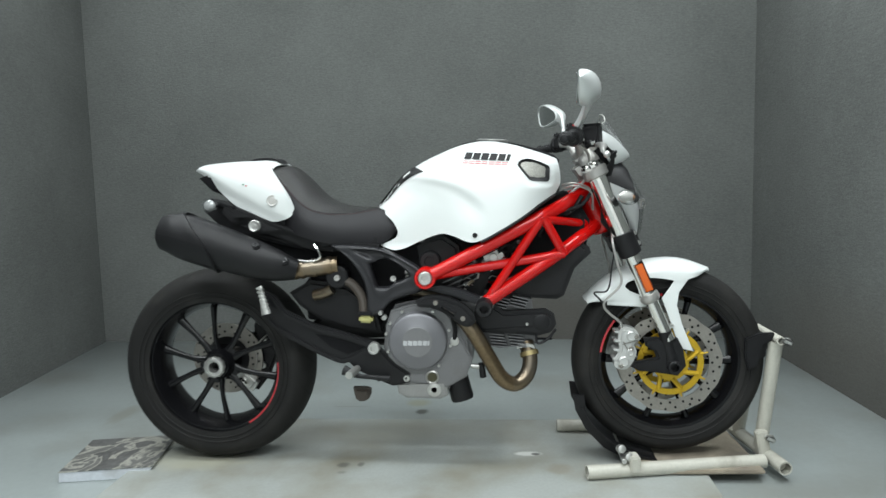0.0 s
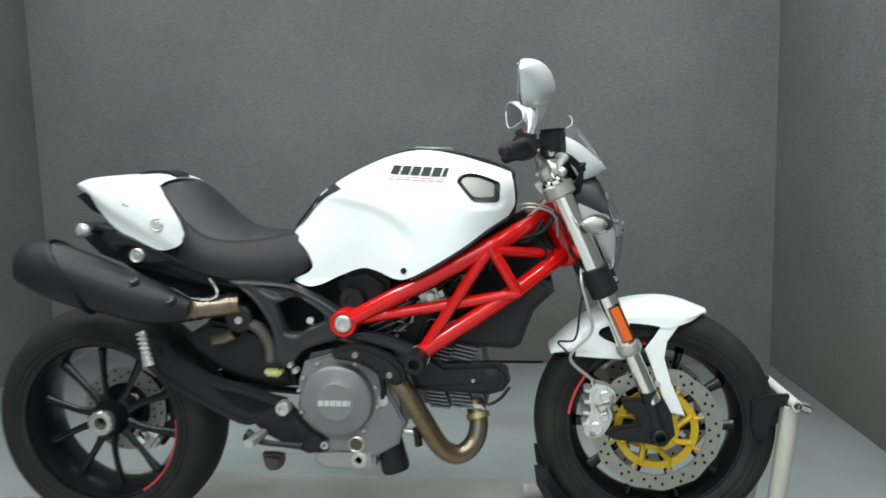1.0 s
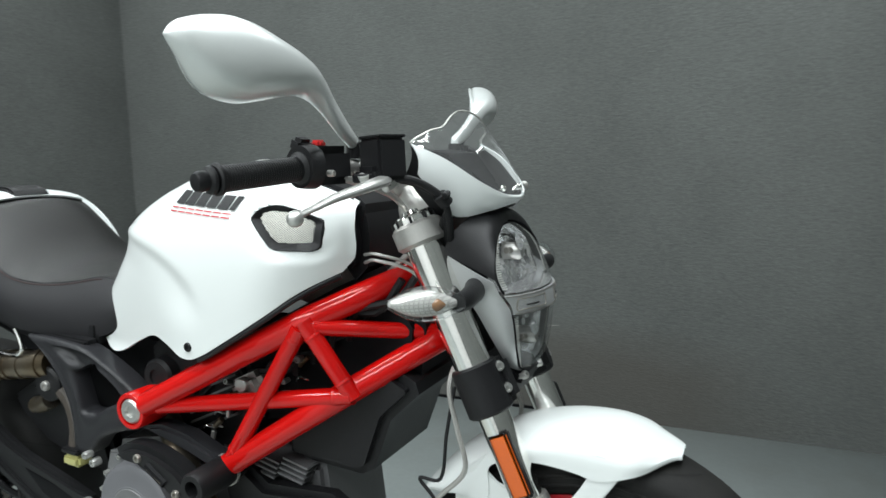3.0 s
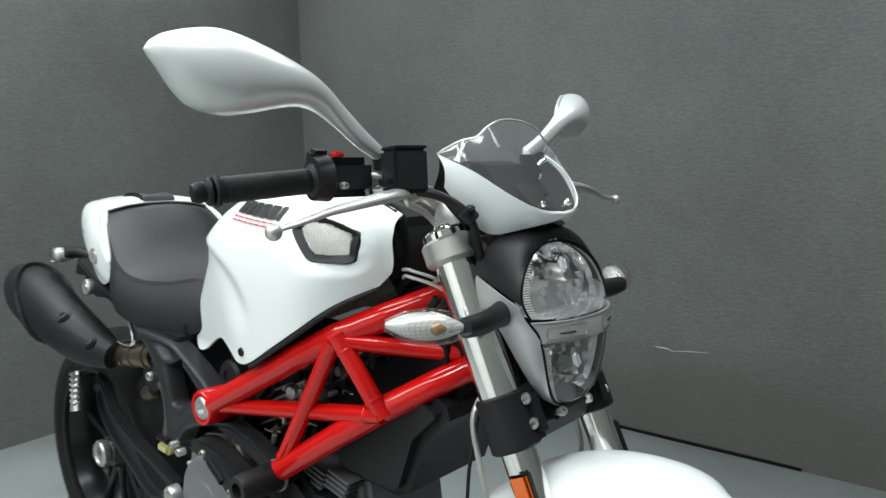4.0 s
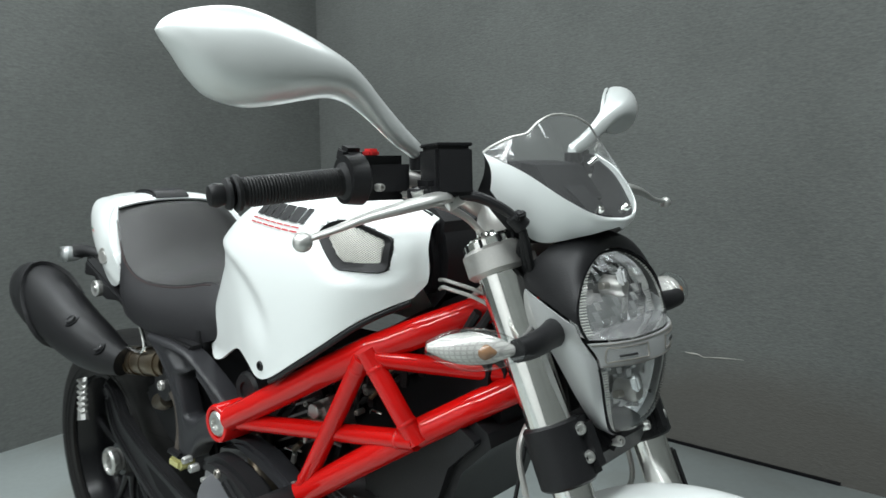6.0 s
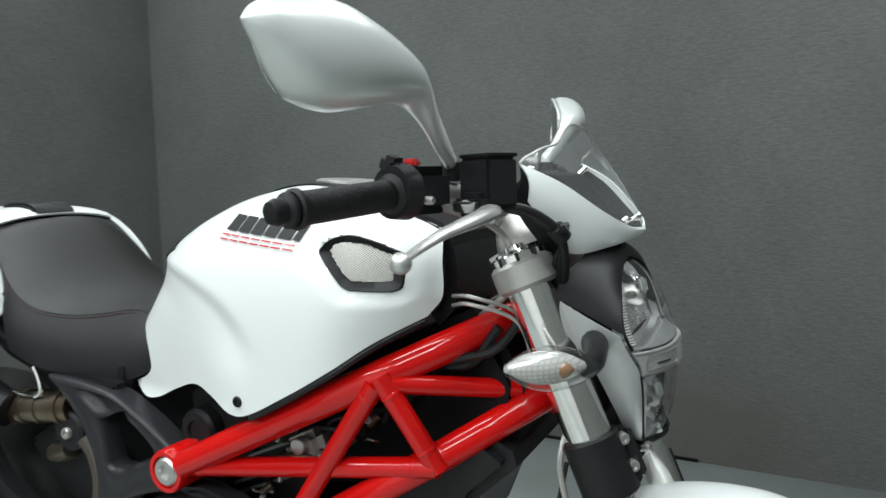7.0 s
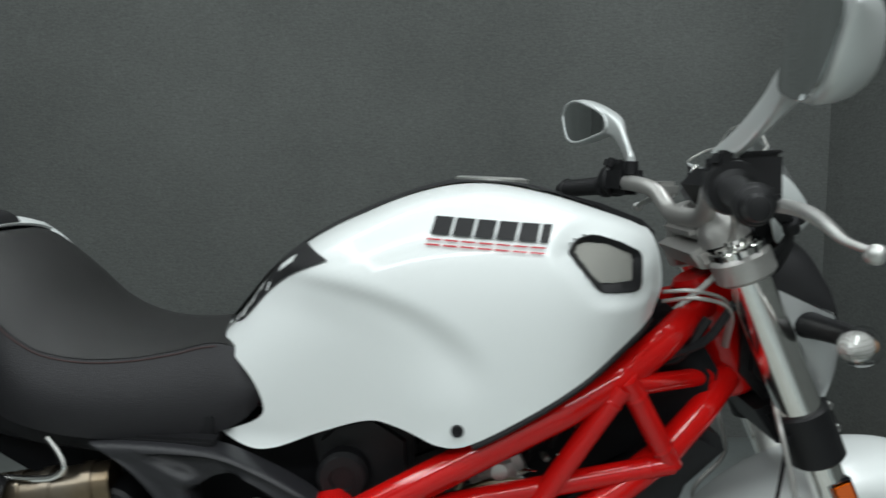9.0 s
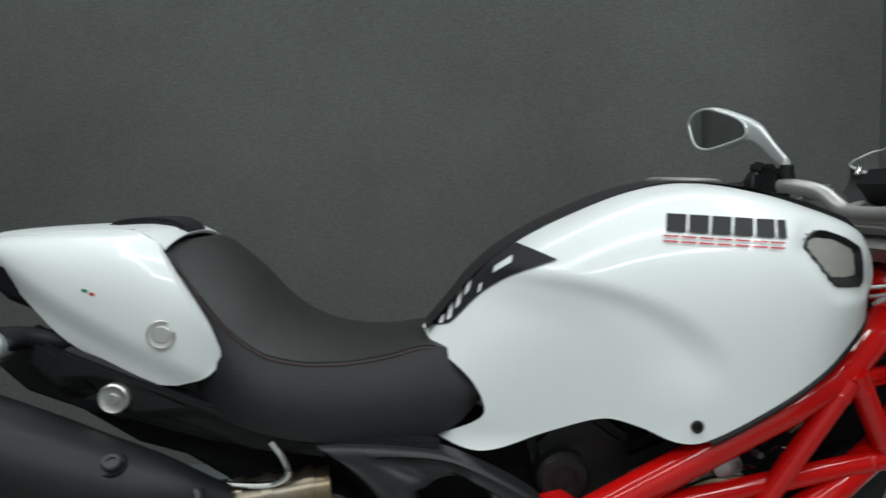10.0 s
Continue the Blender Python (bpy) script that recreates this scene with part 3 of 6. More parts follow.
for side in (-1, 1):
    bm = bmesh.new()
    rows = []
    for f, lift in ((0.0, -0.003), (0.0, 0.0012), (0.10, 0.0016), (0.20, 0.0004), (0.96, -0.0085), (1.0, -0.011)):
        row = []
        for k in range(96):
            p, q = outline(INTAKE, 2 * math.pi * k / 96), outline(GRILLE, 2 * math.pi * k / 96)
            row.append(at_intake(p[0] + (q[0] - p[0]) * f, p[1] + (q[1] - p[1]) * f, lift, side))
        rows.append(row)
    sheet(bm, rows, True)
    bmesh.ops.recalc_face_normals(bm, faces=bm.faces)
    surround = part("air_intake", bm, BLACK, tank, "black air intake surround with a silver mesh")
    wires = bmesh.new()
    step = 0.0036
    for i in range(28):
        for j in range(24):
            x, z = 0.980 + step * i, 0.896 + step * 0.86 * j
            for sx, sz, dx, dz in ((0, 0, step / 2, step * 0.43), (0, 0, -step / 2, step * 0.43), (step / 2, step * 0.43, 0, step * 0.86), (-step / 2, step * 0.43, 0, step * 0.86)):
                if in_grille(x + sx, z + sz) and in_grille(x + dx, z + dz):
                    a, b = at_intake(x + sx, z + sz, -0.0085, side), at_intake(x + dx, z + dz, -0.0085, side)
                    d = (b - a).normalized()
                    o = Vector((-d.z, 0, d.x)) * 0.00062
                    wires.faces.new([wires.verts.new(p) for p in (a - o, a + o, b + o, b - o)])
    tagged(part("intake_mesh", wires, MESHWIRE, surround, "silver wire mesh", 0), kind="stuff")
    bm = bmesh.new()
    sheet(bm, [[at_intake(CX + (x - CX) * k / 6, CZ + (z - CZ) * k / 6, -0.0105, side) for k in range(7)] for x, z in GRILLE + GRILLE[:1]])
    bmesh.ops.remove_doubles(bm, verts=bm.verts, dist=1e-5)
    bmesh.ops.recalc_face_normals(bm, faces=bm.faces)
    part("intake_backing", bm, material("mesh_shade", (0.16, 0.16, 0.15), 0.6), surround)
    bolt("tank_bolt", (0.853, side * (tank_depth(0.853, 0.740) - 0.001), 0.740), 0.0075, tank, MATT, (0, side, 0), 0.004)

# tail
tail_top = line([(-0.05, 0.954), (-0.02, 0.962), (0.05, 0.968), (0.14, 0.971), (0.21, 0.970), (0.27, 0.952), (0.30, 0.93)])
tail_low = line([(-0.05, 0.945), (-0.02, 0.940), (0.007, 0.922), (0.05, 0.884), (0.10, 0.842), (0.16, 0.812), (0.224, 0.790), (0.26, 0.79), (0.31, 0.82)])
tail_half = line([(-0.055, 0.025), (-0.03, 0.055), (0.05, 0.108), (0.14, 0.145), (0.22, 0.166), (0.30, 0.172)])


def tail_depth(x, z):
    lo, hi = tail_low(x), tail_top(x)
    v = min(1, max(0, (z - lo) / max(0.01, hi - lo)))
    s = 0.48 + 0.52 * (1 - v**4) ** 0.5
    w = tail_half(x) * s * (1 - 0.10 * (1 - v) ** 1.5)
    return w - 0.008 * soft(0.014, -0.030, z - (0.886 - 0.50 * (x - 0.10)))


tail = part("tail_cowl", thick(mirrored(patch(
    [(-0.045, 0.955), (-0.02, 0.962), (0.05, 0.968), (0.14, 0.971), (0.19, 0.970), (0.226, 0.957)],
    [(-0.045, 0.946), (-0.02, 0.938), (0.007, 0.921), (0.05, 0.884), (0.10, 0.843), (0.16, 0.813), (0.224, 0.790), (0.250, 0.788)],
    [(-0.045, 0.946), (-0.048, 0.951), (-0.045, 0.955)],
    [(0.250, 0.788), (0.288, 0.800), (0.306, 0.824), (0.295, 0.856), (0.262, 0.906), (0.226, 0.957)], tail_depth, 60, 36)), 0.004), WHITE, bike, "pearl white tail cowl")
bm = bmesh.new()
rows = []
for i in range(31):
    x = -0.045 + 0.245 * i / 30
    w = 0.49 * tail_half(x) + 0.002
    rows.append([(x, -w + 2 * w * j / 8, tail_top(x) + 0.0005 + 0.006 * (1 - (2 * j / 8 - 1) ** 2)) for j in range(9)])
sheet(bm, rows)
bmesh.ops.recalc_face_normals(bm, faces=bm.faces)
part("tail_spine", thick(bm, 0.004), WHITE, tail)
bm = plate([(0.118, 0.966), (0.145, 0.9815), (0.195, 0.9845), (0.222, 0.9790), (0.236, 0.966), (0.20, 0.957)], -0.042, 0.042, 0.008, 3)
part("tail_pad", bm, BLACK, tail, "black rubber pad on the tail")
for side in (-1, 1):
    y = side * (tail_depth(0.240, 0.852) + 0.0015)
    bm = lathe([(-0.004, 0), (-0.004, 0.017), (0.001, 0.017), (0.0018, 0.0155), (0.0010, 0.013), (0.0010, 0.010), (0.0018, 0.009), (0.0018, 0)], (0.240, y, 0.853), (0.1, side, 0.08), 28)
    part("tail_badge", bm, SATIN, tail, "round silver badge")
for dx in (0, 0.010):
    y = tail_depth(0.145 + dx, 0.90)
    part("tail_mark", block((0.007, 0.0012, 0.0035), (0.145 + dx, -y - 0.0003, 0.903 - 0.4 * dx), (0, 20, 0), 0), MARKGREEN if dx == 0 else REDLINE, tail)

# seat
seat_mid = line([(0.235, 0.955), (0.262, 0.957), (0.285, 0.942), (0.314, 0.915), (0.350, 0.874), (0.386, 0.846), (0.431, 0.828), (0.49, 0.820), (0.55, 0.818), (0.62, 0.815)])
seat_crease = line([(0.205, 0.952), (0.235, 0.942), (0.270, 0.905), (0.306, 0.864), (0.335, 0.838), (0.359, 0.823), (0.401, 0.812), (0.454, 0.809), (0.50, 0.813), (0.554, 0.819), (0.62, 0.79)])
seat_base = line([(0.235, 0.80), (0.28, 0.765), (0.33, 0.741), (0.416, 0.719), (0.536, 0.711), (0.58, 0.722), (0.612, 0.750), (0.62, 0.76)])
seat_cw = line([(0.205, 0.100), (0.235, 0.122), (0.27, 0.136), (0.300, 0.146), (0.33, 0.150), (0.40, 0.140), (0.48, 0.118), (0.56, 0.092), (0.62, 0.08)])
seat_bw = line([(0.205, 0.09), (0.25, 0.114), (0.285, 0.140), (0.315, 0.158), (0.36, 0.162), (0.42, 0.154), (0.52, 0.132), (0.62, 0.100)])
top_bm, side_bm, seam_bm = bmesh.new(), bmesh.new(), bmesh.new()
rt, rs = [], []
for i in range(61):
    x = 0.205 + 0.413 * i / 60
    cw, cz, mz = seat_cw(x), seat_crease(x), seat_mid(x)
    rt.append([(x, cw * q, cz + (mz - cz) * (1 - abs(q) ** 2.6)) for q in [j / 10 - 1 for j in range(21)]])
    bw, bz = seat_bw(x), seat_base(x)
    row = []
    for j in range(13):
        u = j / 12
        row.append((x, -(cw + (bw - cw) * u + 0.014 * soft(0.24, 0.36, x) * math.sin(math.pi * u)), cz - 0.001 + (bz - cz) * u))
    row.append((x, -bw + 0.03, bz - 0.002))
    rs.append(row)
sheet(top_bm, rt)
sheet(side_bm, rs)
mirrored(side_bm)
for b in (top_bm, side_bm):
    bmesh.ops.recalc_face_normals(b, faces=b.faces)
seat = part("seat", side_bm, SEATSIDE, bike, "black vinyl seat with dark red stitching", 50)
part("seat_top", top_bm, SEATTOP, seat, "dark grey cloth seat top", 60)
for side in (-1, 1):
    pts = [(0.250 + 0.30 * k / 14, side * (seat_cw(0.250 + 0.30 * k / 14) + 0.0025), seat_crease(0.250 + 0.30 * k / 14) - 0.004) for k in range(15)]
    part("seat_seam", tube(pts, 0.0011, 60, 5), THREAD, seat, "dark red stitched seam")

# white lip of the tail cowl, turned in to the back of the seat
lip_edge = line([(0.790, 0.262), (0.800, 0.288), (0.824, 0.306), (0.856, 0.295), (0.906, 0.262), (0.957, 0.226)])
rows = []
for i in range(25):
    z = 0.838 + 0.119 * i / 24
    x = lip_edge(z)
    cz, bz = seat_crease(x + 0.006), seat_base(x + 0.006)
    u = min(1, max(0, (cz - z) / (cz - bz)))
    inner = seat_cw(x + 0.006) + (seat_bw(x + 0.006) - seat_cw(x + 0.006)) * u - 0.004
    outer = tail_depth(x, z) - 0.001
    rows.append([(x - 0.005 + 0.004 * q, -(outer + (min(inner, outer) - outer) * q), z + 0.003 * math.sin(math.pi * q)) for q in (0, 0.25, 0.5, 0.75, 1)])
for side in (1, -1):
    bm = bmesh.new()
    sheet(bm, [[(x, y * side, z) for x, y, z in row] for row in rows])
    bmesh.ops.recalc_face_normals(bm, faces=bm.faces)
    part("tail_lip", thick(bm, 0.003), WHITE, tail)
cap_edge = line([(0.185, 0.9700), (0.205, 0.9665), (0.226, 0.957), (0.238, 0.949)])
bm = bmesh.new()
rows = []
for i in range(9):
    x = 0.186 + 0.050 * i / 8
    z = cap_edge(x)
    w = tail_depth(x, z) if x < 0.226 else tail_depth(0.226, 0.957)
    rise = max(0.006, tail_top(x) + 0.0055 - z) * (1 - 0.3 * soft(0.22, 0.236, x))
    rows.append([(x, w * q, z + rise * (1 - abs(q) ** 2.4)) for q in [j / 10 - 1 for j in range(21)]])
sheet(bm, rows)
bmesh.ops.recalc_face_normals(bm, faces=bm.faces)
part("tail_crown", thick(bm, 0.004), WHITE, tail)

# under the tail and seat
part("undertray", plate([(-0.02, 0.925), (0.02, 0.885), (0.06, 0.868), (0.10, 0.80), (0.19, 0.765), (0.33, 0.725), (0.45, 0.70), (0.58, 0.71), (0.58, 0.76), (0.30, 0.80), (0.22, 0.83), (0.10, 0.88), (0.02, 0.94)], -0.085, 0.085, 0.01), DARK, bike, "black plastic undertray")
part("seat_base", plate([(0.12, 0.80), (0.17, 0.752), (0.214, 0.746), (0.258, 0.730), (0.331, 0.701), (0.382, 0.693), (0.47, 0.690), (0.555, 0.698), (0.56, 0.74), (0.42, 0.745), (0.30, 0.785), (0.22, 0.815)], -0.128, 0.128, 0.006), BLACK, bike, "black plastic seat base")
part("tail_box", plate([(0.063, 0.812), (0.070, 0.848), (0.10, 0.826), (0.135, 0.810), (0.235, 0.776), (0.252, 0.765), (0.142, 0.768), (0.095, 0.782)], -0.122, 0.122, 0.006), BLACK, bike, "black underside of the tail")
for side in (-1, 1):
    part("side_plate", plate([(0.105, 0.80), (0.16, 0.80), (0.235, 0.775), (0.33, 0.735), (0.46, 0.700), (0.555, 0.694), (0.56, 0.712), (0.42, 0.722), (0.27, 0.772), (0.20, 0.80), (0.12, 0.835)], side * 0.125, side * 0.15, 0.004), MATT, bike)
    part("grab_bracket", plate([(0.14, 0.775), (0.20, 0.797), (0.275, 0.760), (0.20, 0.755)], side * 0.130, side * 0.148, 0.004), BLACK, bike)
bm = lathe([(-0.03, 0), (-0.03, 0.016), (0.004, 0.018), (0.006, 0.016), (0.004, 0.012), (0.004, 0.007), (0.006, 0.006), (0.006, 0)], (0.179, -0.153, 0.777), (0, -1, 0), 28)
part("passenger_knob", bm, ALU, bike, "silver round bolt cap")
bm = lathe([(-0.035, 0.010), (-0.02, 0.018), (0.0, 0.021), (0.012, 0.018), (0.018, 0.0)], (0.040, -0.16, 0.842), (-0.35, -0.9, 0.1), 24)
ind = part("rear_indicator", bm, LENS, bike, "clear rear indicator")
part("indicator_bowl", lathe([(-0.030, 0.0), (-0.028, 0.012), (-0.004, 0.018), (0.004, 0.014), (0.010, 0)], (0.040, -0.16, 0.842), (-0.35, -0.9, 0.1), 20), SILVER, ind)
part("indicator_stalk", tube([(0.10, -0.09, 0.83), (0.06, -0.12, 0.845), (0.045, -0.145, 0.845)], [0.014, 0.013, 0.018], 10), BLACK, ind)
part("plate_arm", tube([(-0.005, -0.0, 0.93), (0.01, 0, 0.90), (0.03, -0.0, 0.89)], 0.02, 8), DARK, bike)

# ---- wheels ----


def wheel(name, cx, cz, R, half, rim_r, spoke_pairs, phase, label, hub_half, dark=RIMBLACK):
    c = (cx, 0, cz)
    rim_half = half * 0.80
    prof = [(-rim_half, rim_r + 0.007), (-rim_half + 0.004, rim_r + 0.008), (-rim_half + 0.006, rim_r - 0.004), (-rim_half * 0.72, rim_r - 0.007), (-rim_half * 0.45, rim_r - 0.013), (0, rim_r - 0.015), (rim_half * 0.45, rim_r - 0.013), (rim_half * 0.72, rim_r - 0.007), (rim_half - 0.006, rim_r - 0.004), (rim_half - 0.004, rim_r + 0.008), (rim_half, rim_r + 0.007), (rim_half, rim_r - 0.004), (rim_half * 0.72, rim_r - 0.013), (rim_half * 0.40, rim_r - 0.022), (0, rim_r - 0.024), (-rim_half * 0.40, rim_r - 0.022), (-rim_half * 0.72, rim_r - 0.013), (-rim_half, rim_r - 0.004)]
    w = part(name, lathe(prof, c, (0, 1, 0), 96, close=True), dark, bike, label)
    tyre = []
    for k in range(25):
        a = math.radians(-112 + 224 * k / 24)
        tyre.append((half * math.sin(a) * (1.0 if abs(a) < 1.57 else 0.98), R - half * 0.62 * (1 - math.cos(a)) - (0.010 * (abs(a) - 1.57) / 0.4 * 2.4 if abs(a) > 1.57 else 0)))
    tyre = [(-rim_half - 0.001, rim_r + 0.004)] + tyre + [(rim_half + 0.001, rim_r + 0.004)]
    ty = part("tyre", lathe(tyre, c, (0, 1, 0), 128), RUBBER, w, "worn black road tyre")
    bm = lathe([(-hub_half, 0.012), (-hub_half, 0.040), (-hub_half * 0.6, 0.052), (0, 0.046), (hub_half * 0.6, 0.052), (hub_half, 0.040), (hub_half, 0.012)], c, (0, 1, 0), 40)
    part("hub", bm, dark, w)
    for k in range(spoke_pairs):
        a0 = phase + 2 * math.pi * k / spoke_pairs
        p = lambda a, r, y: (cx + r * math.cos(a), y, cz + r * math.sin(a))
        for s in (-1, 1):
            bm = tube([p(a0 + s * 0.34, 0.034, -0.020), p(a0 + s * 0.27, 0.095, -0.026), p(a0 + s * 0.325, rim_r - 0.021, -0.024)], [0.0125, 0.0080, 0.0076, 0.0110], 14, 10, squash=1.3)
            part("spoke", bm, dark, w)
        bm = lathe([(-0.030, 0), (-0.030, 0.010), (0.01, 0.012)], p(a0, 0.058, 0), (0, 1, 0), 14)
        part("spoke_web", bm, dark, w)
    # raised moulding rings on the sidewall; dark strips paint the shade of slanted tread grooves
    for r, e in ((rim_r + 0.020, 0.0012), (rim_r + 0.034, 0.0010)):
        a = next(q for q in [0.9 + 0.01 * i for i in range(110)] if R - half * 0.62 * (1 - math.cos(q)) - (0.010 * (q - 1.57) / 0.4 * 2.4 if q > 1.57 else 0) <= r)
        part("sidewall_rib", lathe([(-half * math.sin(a) + 0.001, r - 0.003), (-half * math.sin(a) - e, r - 0.001), (-half * math.sin(a) - e, r + 0.001), (-half * math.sin(a) + 0.002, r + 0.003)], c, (0, 1, 0), 96), RUBBER, ty)
    bm = bmesh.new()
    for k in range(36):
        s = 1 if k % 2 else -1
        rows = []
        for i in range(9):
            a = 0.12 + (0.95 + 0.2 * (k % 3)) * i / 8
            t = 2 * math.pi * k / 36 + 0.22 * (i / 8) ** 1.4
            r, y = R - half * 0.62 * (1 - math.cos(a)) + 0.0005, half * math.sin(a) * 1.004
            wd = 0.0058 * (1 - (i / 8) ** 4) + 0.0005
            rows.append([(cx + r * math.cos(t + q * wd), s * y, cz + r * math.sin(t + q * wd)) for q in (-1, 1)])
        sheet(bm, rows)
    tagged(part("tread_shade", bm, TREAD, ty, "dark strips painting the shade of slanted tread grooves", 0), kind="stuff")
    return w, ty


def arc_strip(c, r, width, a0, a1, y, dy=0.0, n=40):
    bm = bmesh.new()
    rows = []
    for i in range(n + 1):
        a = radians(a0 + (a1 - a0) * i / n)
        rows.append([(c[0] + q * math.cos(a), y + d, c[1] + q * math.sin(a)) for q, d in ((r, 0), (r + width, dy))])
    sheet(bm, rows)
    bmesh.ops.recalc_face_normals(bm, faces=bm.faces)
    return thick(bm, 0.0008)


def disc(name, c, y, r0, r1, parent, mat, holes=24, t=0.0045, label="", wave=0.0, rows=2):
    """A drilled brake disc: a ring with dark plugs painting its holes' shade, in staggered rows."""
    bm = lathe([(-t / 2, r0), (-t / 2, r1), (t / 2, r1), (t / 2, r0)], (c[0], y, c[1]), (0, 1, 0), 96, close=True)
    if wave:
        for v in bm.verts:
            d = Vector((v.co.x - c[0], 0, v.co.z - c[1]))
            if d.length > (r0 + r1) / 2:
                k = 1 + wave * math.sin(12 * math.atan2(d.z, d.x))
                v.co.x, v.co.z = c[0] + d.x * k, c[1] + d.z * k
    ob = part(name, bm, mat, parent, label)
    # dark plugs paint the shade of the holes; the ring stays uncut
    bm = bmesh.new()
    for i in range(holes):
        for j in range(rows):
            a = 2 * math.pi * (i + 0.45 * j + 0.2 * (i % 2)) / holes
            r = r0 + (r1 - r0) * (0.3 + 0.42 * j + 0.08 * (i % 3 - 1))
            lathe([(-t / 2 - 0.0006, 0), (-t / 2 - 0.0006, 0.0040), (t / 2 + 0.0006, 0.0040), (t / 2 + 0.0006, 0)], (c[0] + r * math.cos(a), y, c[1] + r * math.sin(a)), (0, 1, 0), 8, bm)
    tagged(part("disc_hole_shade", bm, DARK, ob, "dark plugs painting the shade of the disc's drilled holes"), kind="stuff")
    return ob


RX, RZ, FX, FZ = -0.007, 0.314, 1.444, 0.323
GUARD_X, GUARD_Z = 1.446, 0.315
rear, rear_tyre = wheel("rear_wheel", RX, RZ, 0.316, 0.090, 0.213, 5, radians(112), "gloss black ten-spoke rear wheel", 0.055)
part("rim_stripe", arc_strip((RX, RZ), 0.2100, 0.0070, -60, 4, -0.0752), REDLINE, rear, "red stripe on the rim")
bm = lathe([(0.02, 0.026), (-0.060, 0.028), (-0.066, 0.033), (-0.080, 0.033), (-0.084, 0.030), (-0.085, 0.025), (-0.080, 0.023), (-0.080, 0.018), (-0.066, 0.016), (-0.03, 0.015)], (RX, 0, RZ), (0, 1, 0), 40)
nut = part("hub_nut", bm, ALU, rear, "silver hub nut")
for k in range(12):
    a = radians(30 * k)
    part("nut_tooth", block((0.005, 0.014, 0.008), (RX + 0.0325 * math.cos(a), -0.073, RZ + 0.0325 * math.sin(a)), (0, -30 * k, 0), 0.001), ALU, nut)
disc("rear_disc", (RX, RZ), 0.045, 0.075, 0.121, rear, STEEL, 20, label="drilled steel rear disc")
bm = lathe([(0.085, 0.03), (0.085, 0.105), (0.091, 0.105), (0.091, 0.03)], (RX, 0, RZ), (0, 1, 0), 60, close=True)
part("sprocket", bm, MATT, rear)
bm = block((0.075, 0.05, 0.06), (0.055, 0.05, 0.235), (0, 35, 0), 0.012)
part("rear_caliper", bm, ALU, bike, "silver rear brake caliper")
part("caliper_bolt", lathe([(-0.006, 0), (-0.006, 0.018), (0.008, 0.018), (0.010, 0.012), (0.010, 0)], (0.048, 0.015, 0.238), (0, -1, 0), 20), CHROME, bike)
part("brake_carrier", plate([(0.015, 0.365), (0.06, 0.395), (0.125, 0.400), (0.165, 0.335), (0.13, 0.250), (0.085, 0.195), (0.045, 0.205), (0.025, 0.265)], 0.062, 0.085, 0.008), BLACK, bike, "black rear brake carrier")
for q, r in (((0.095, 0.058, 0.345), 0.010), ((0.075, 0.058, 0.300), 0.007), ((0.110, 0.058, 0.285), 0.012), ((0.060, 0.058, 0.375), 0.006), ((0.125, 0.058, 0.372), 0.007)):
    bolt("carrier_bolt", q, r, bike, ALU)
part("sensor_cable", tube([(0.14, 0.05, 0.40), (0.10, 0.045, 0.36), (0.09, 0.045, 0.29), (0.06, 0.045, 0.24)], 0.003, 20, 6), HOSE, bike)
part("rear_hugger", plate([(0.09, 0.335), (0.12, 0.315), (0.175, 0.31), (0.20, 0.37), (0.17, 0.45), (0.10, 0.47), (0.08, 0.42)], 0.06, 0.10, 0.01), BLACK, bike)

front, front_tyre = wheel("front_wheel", FX, FZ, 0.297, 0.060, 0.213, 5, radians(53), "gloss black front wheel", 0.045)
for a0, a1 in ((142, 172), (96, 112)):
    part("rim_stripe", arc_strip((FX, FZ), 0.2090, 0.0065, a0, a1, -0.0505), REDLINE, front, "red stripe on the rim")
for side in (-1, 1):
    y = side * 0.064
    d = disc("front_disc", (FX, FZ), y, 0.118, 0.156, front, STEEL, 24, label="drilled wave-edged steel front disc", wave=0.014)
    car = part("disc_carrier", lathe([(-0.003, 0.083), (-0.003, 0.101), (0.003, 0.101), (0.003, 0.083)], (FX, y, FZ), (0, 1, 0), 72, close=True), GOLD, front, "gold anodised disc carrier")
    part("carrier_hub", lathe([(-0.004, 0.036), (-0.004, 0.056), (0.004, 0.056), (0.004, 0.036)], (FX, y, FZ), (0, 1, 0), 48, close=True), GOLD, front)
    for k in range(8):
        a = 2 * math.pi * k / 8 + 0.3
        arm = rod((FX + 0.050 * math.cos(a - 0.16), y, FZ + 0.050 * math.sin(a - 0.16)), (FX + 0.092 * math.cos(a + 0.10), y, FZ + 0.092 * math.sin(a + 0.10)), 0.0080, 8)
        part("carrier_arm", arm, GOLD, front)
        part("carrier_tab", rod((FX + 0.092 * math.cos(a), y, FZ + 0.092 * math.sin(a)), (FX + 0.119 * math.cos(a), y, FZ + 0.112 * math.sin(a)), 0.0050, 8), GOLD, front)
        part("disc_rivet", rod((FX + 0.112 * math.cos(a), y - 0.004, FZ + 0.112 * math.sin(a)), (FX + 0.112 * math.cos(a), y + 0.004, FZ + 0.112 * math.sin(a)), 0.0085, 12), STEEL, front)

# ---- trellis frame ----
frame_ob = part("trellis_frame", rod((1.186, 0, 0.890), (1.250, 0, 0.728), 0.036, 28, bevel=0.006), RED, bike, "glossy red tubular trellis frame")
A, J, K, L = (0.701, -0.172, 0.612), (1.052, -0.166, 0.790), (1.112, -0.138, 0.684), (0.880, -0.157, 0.535)
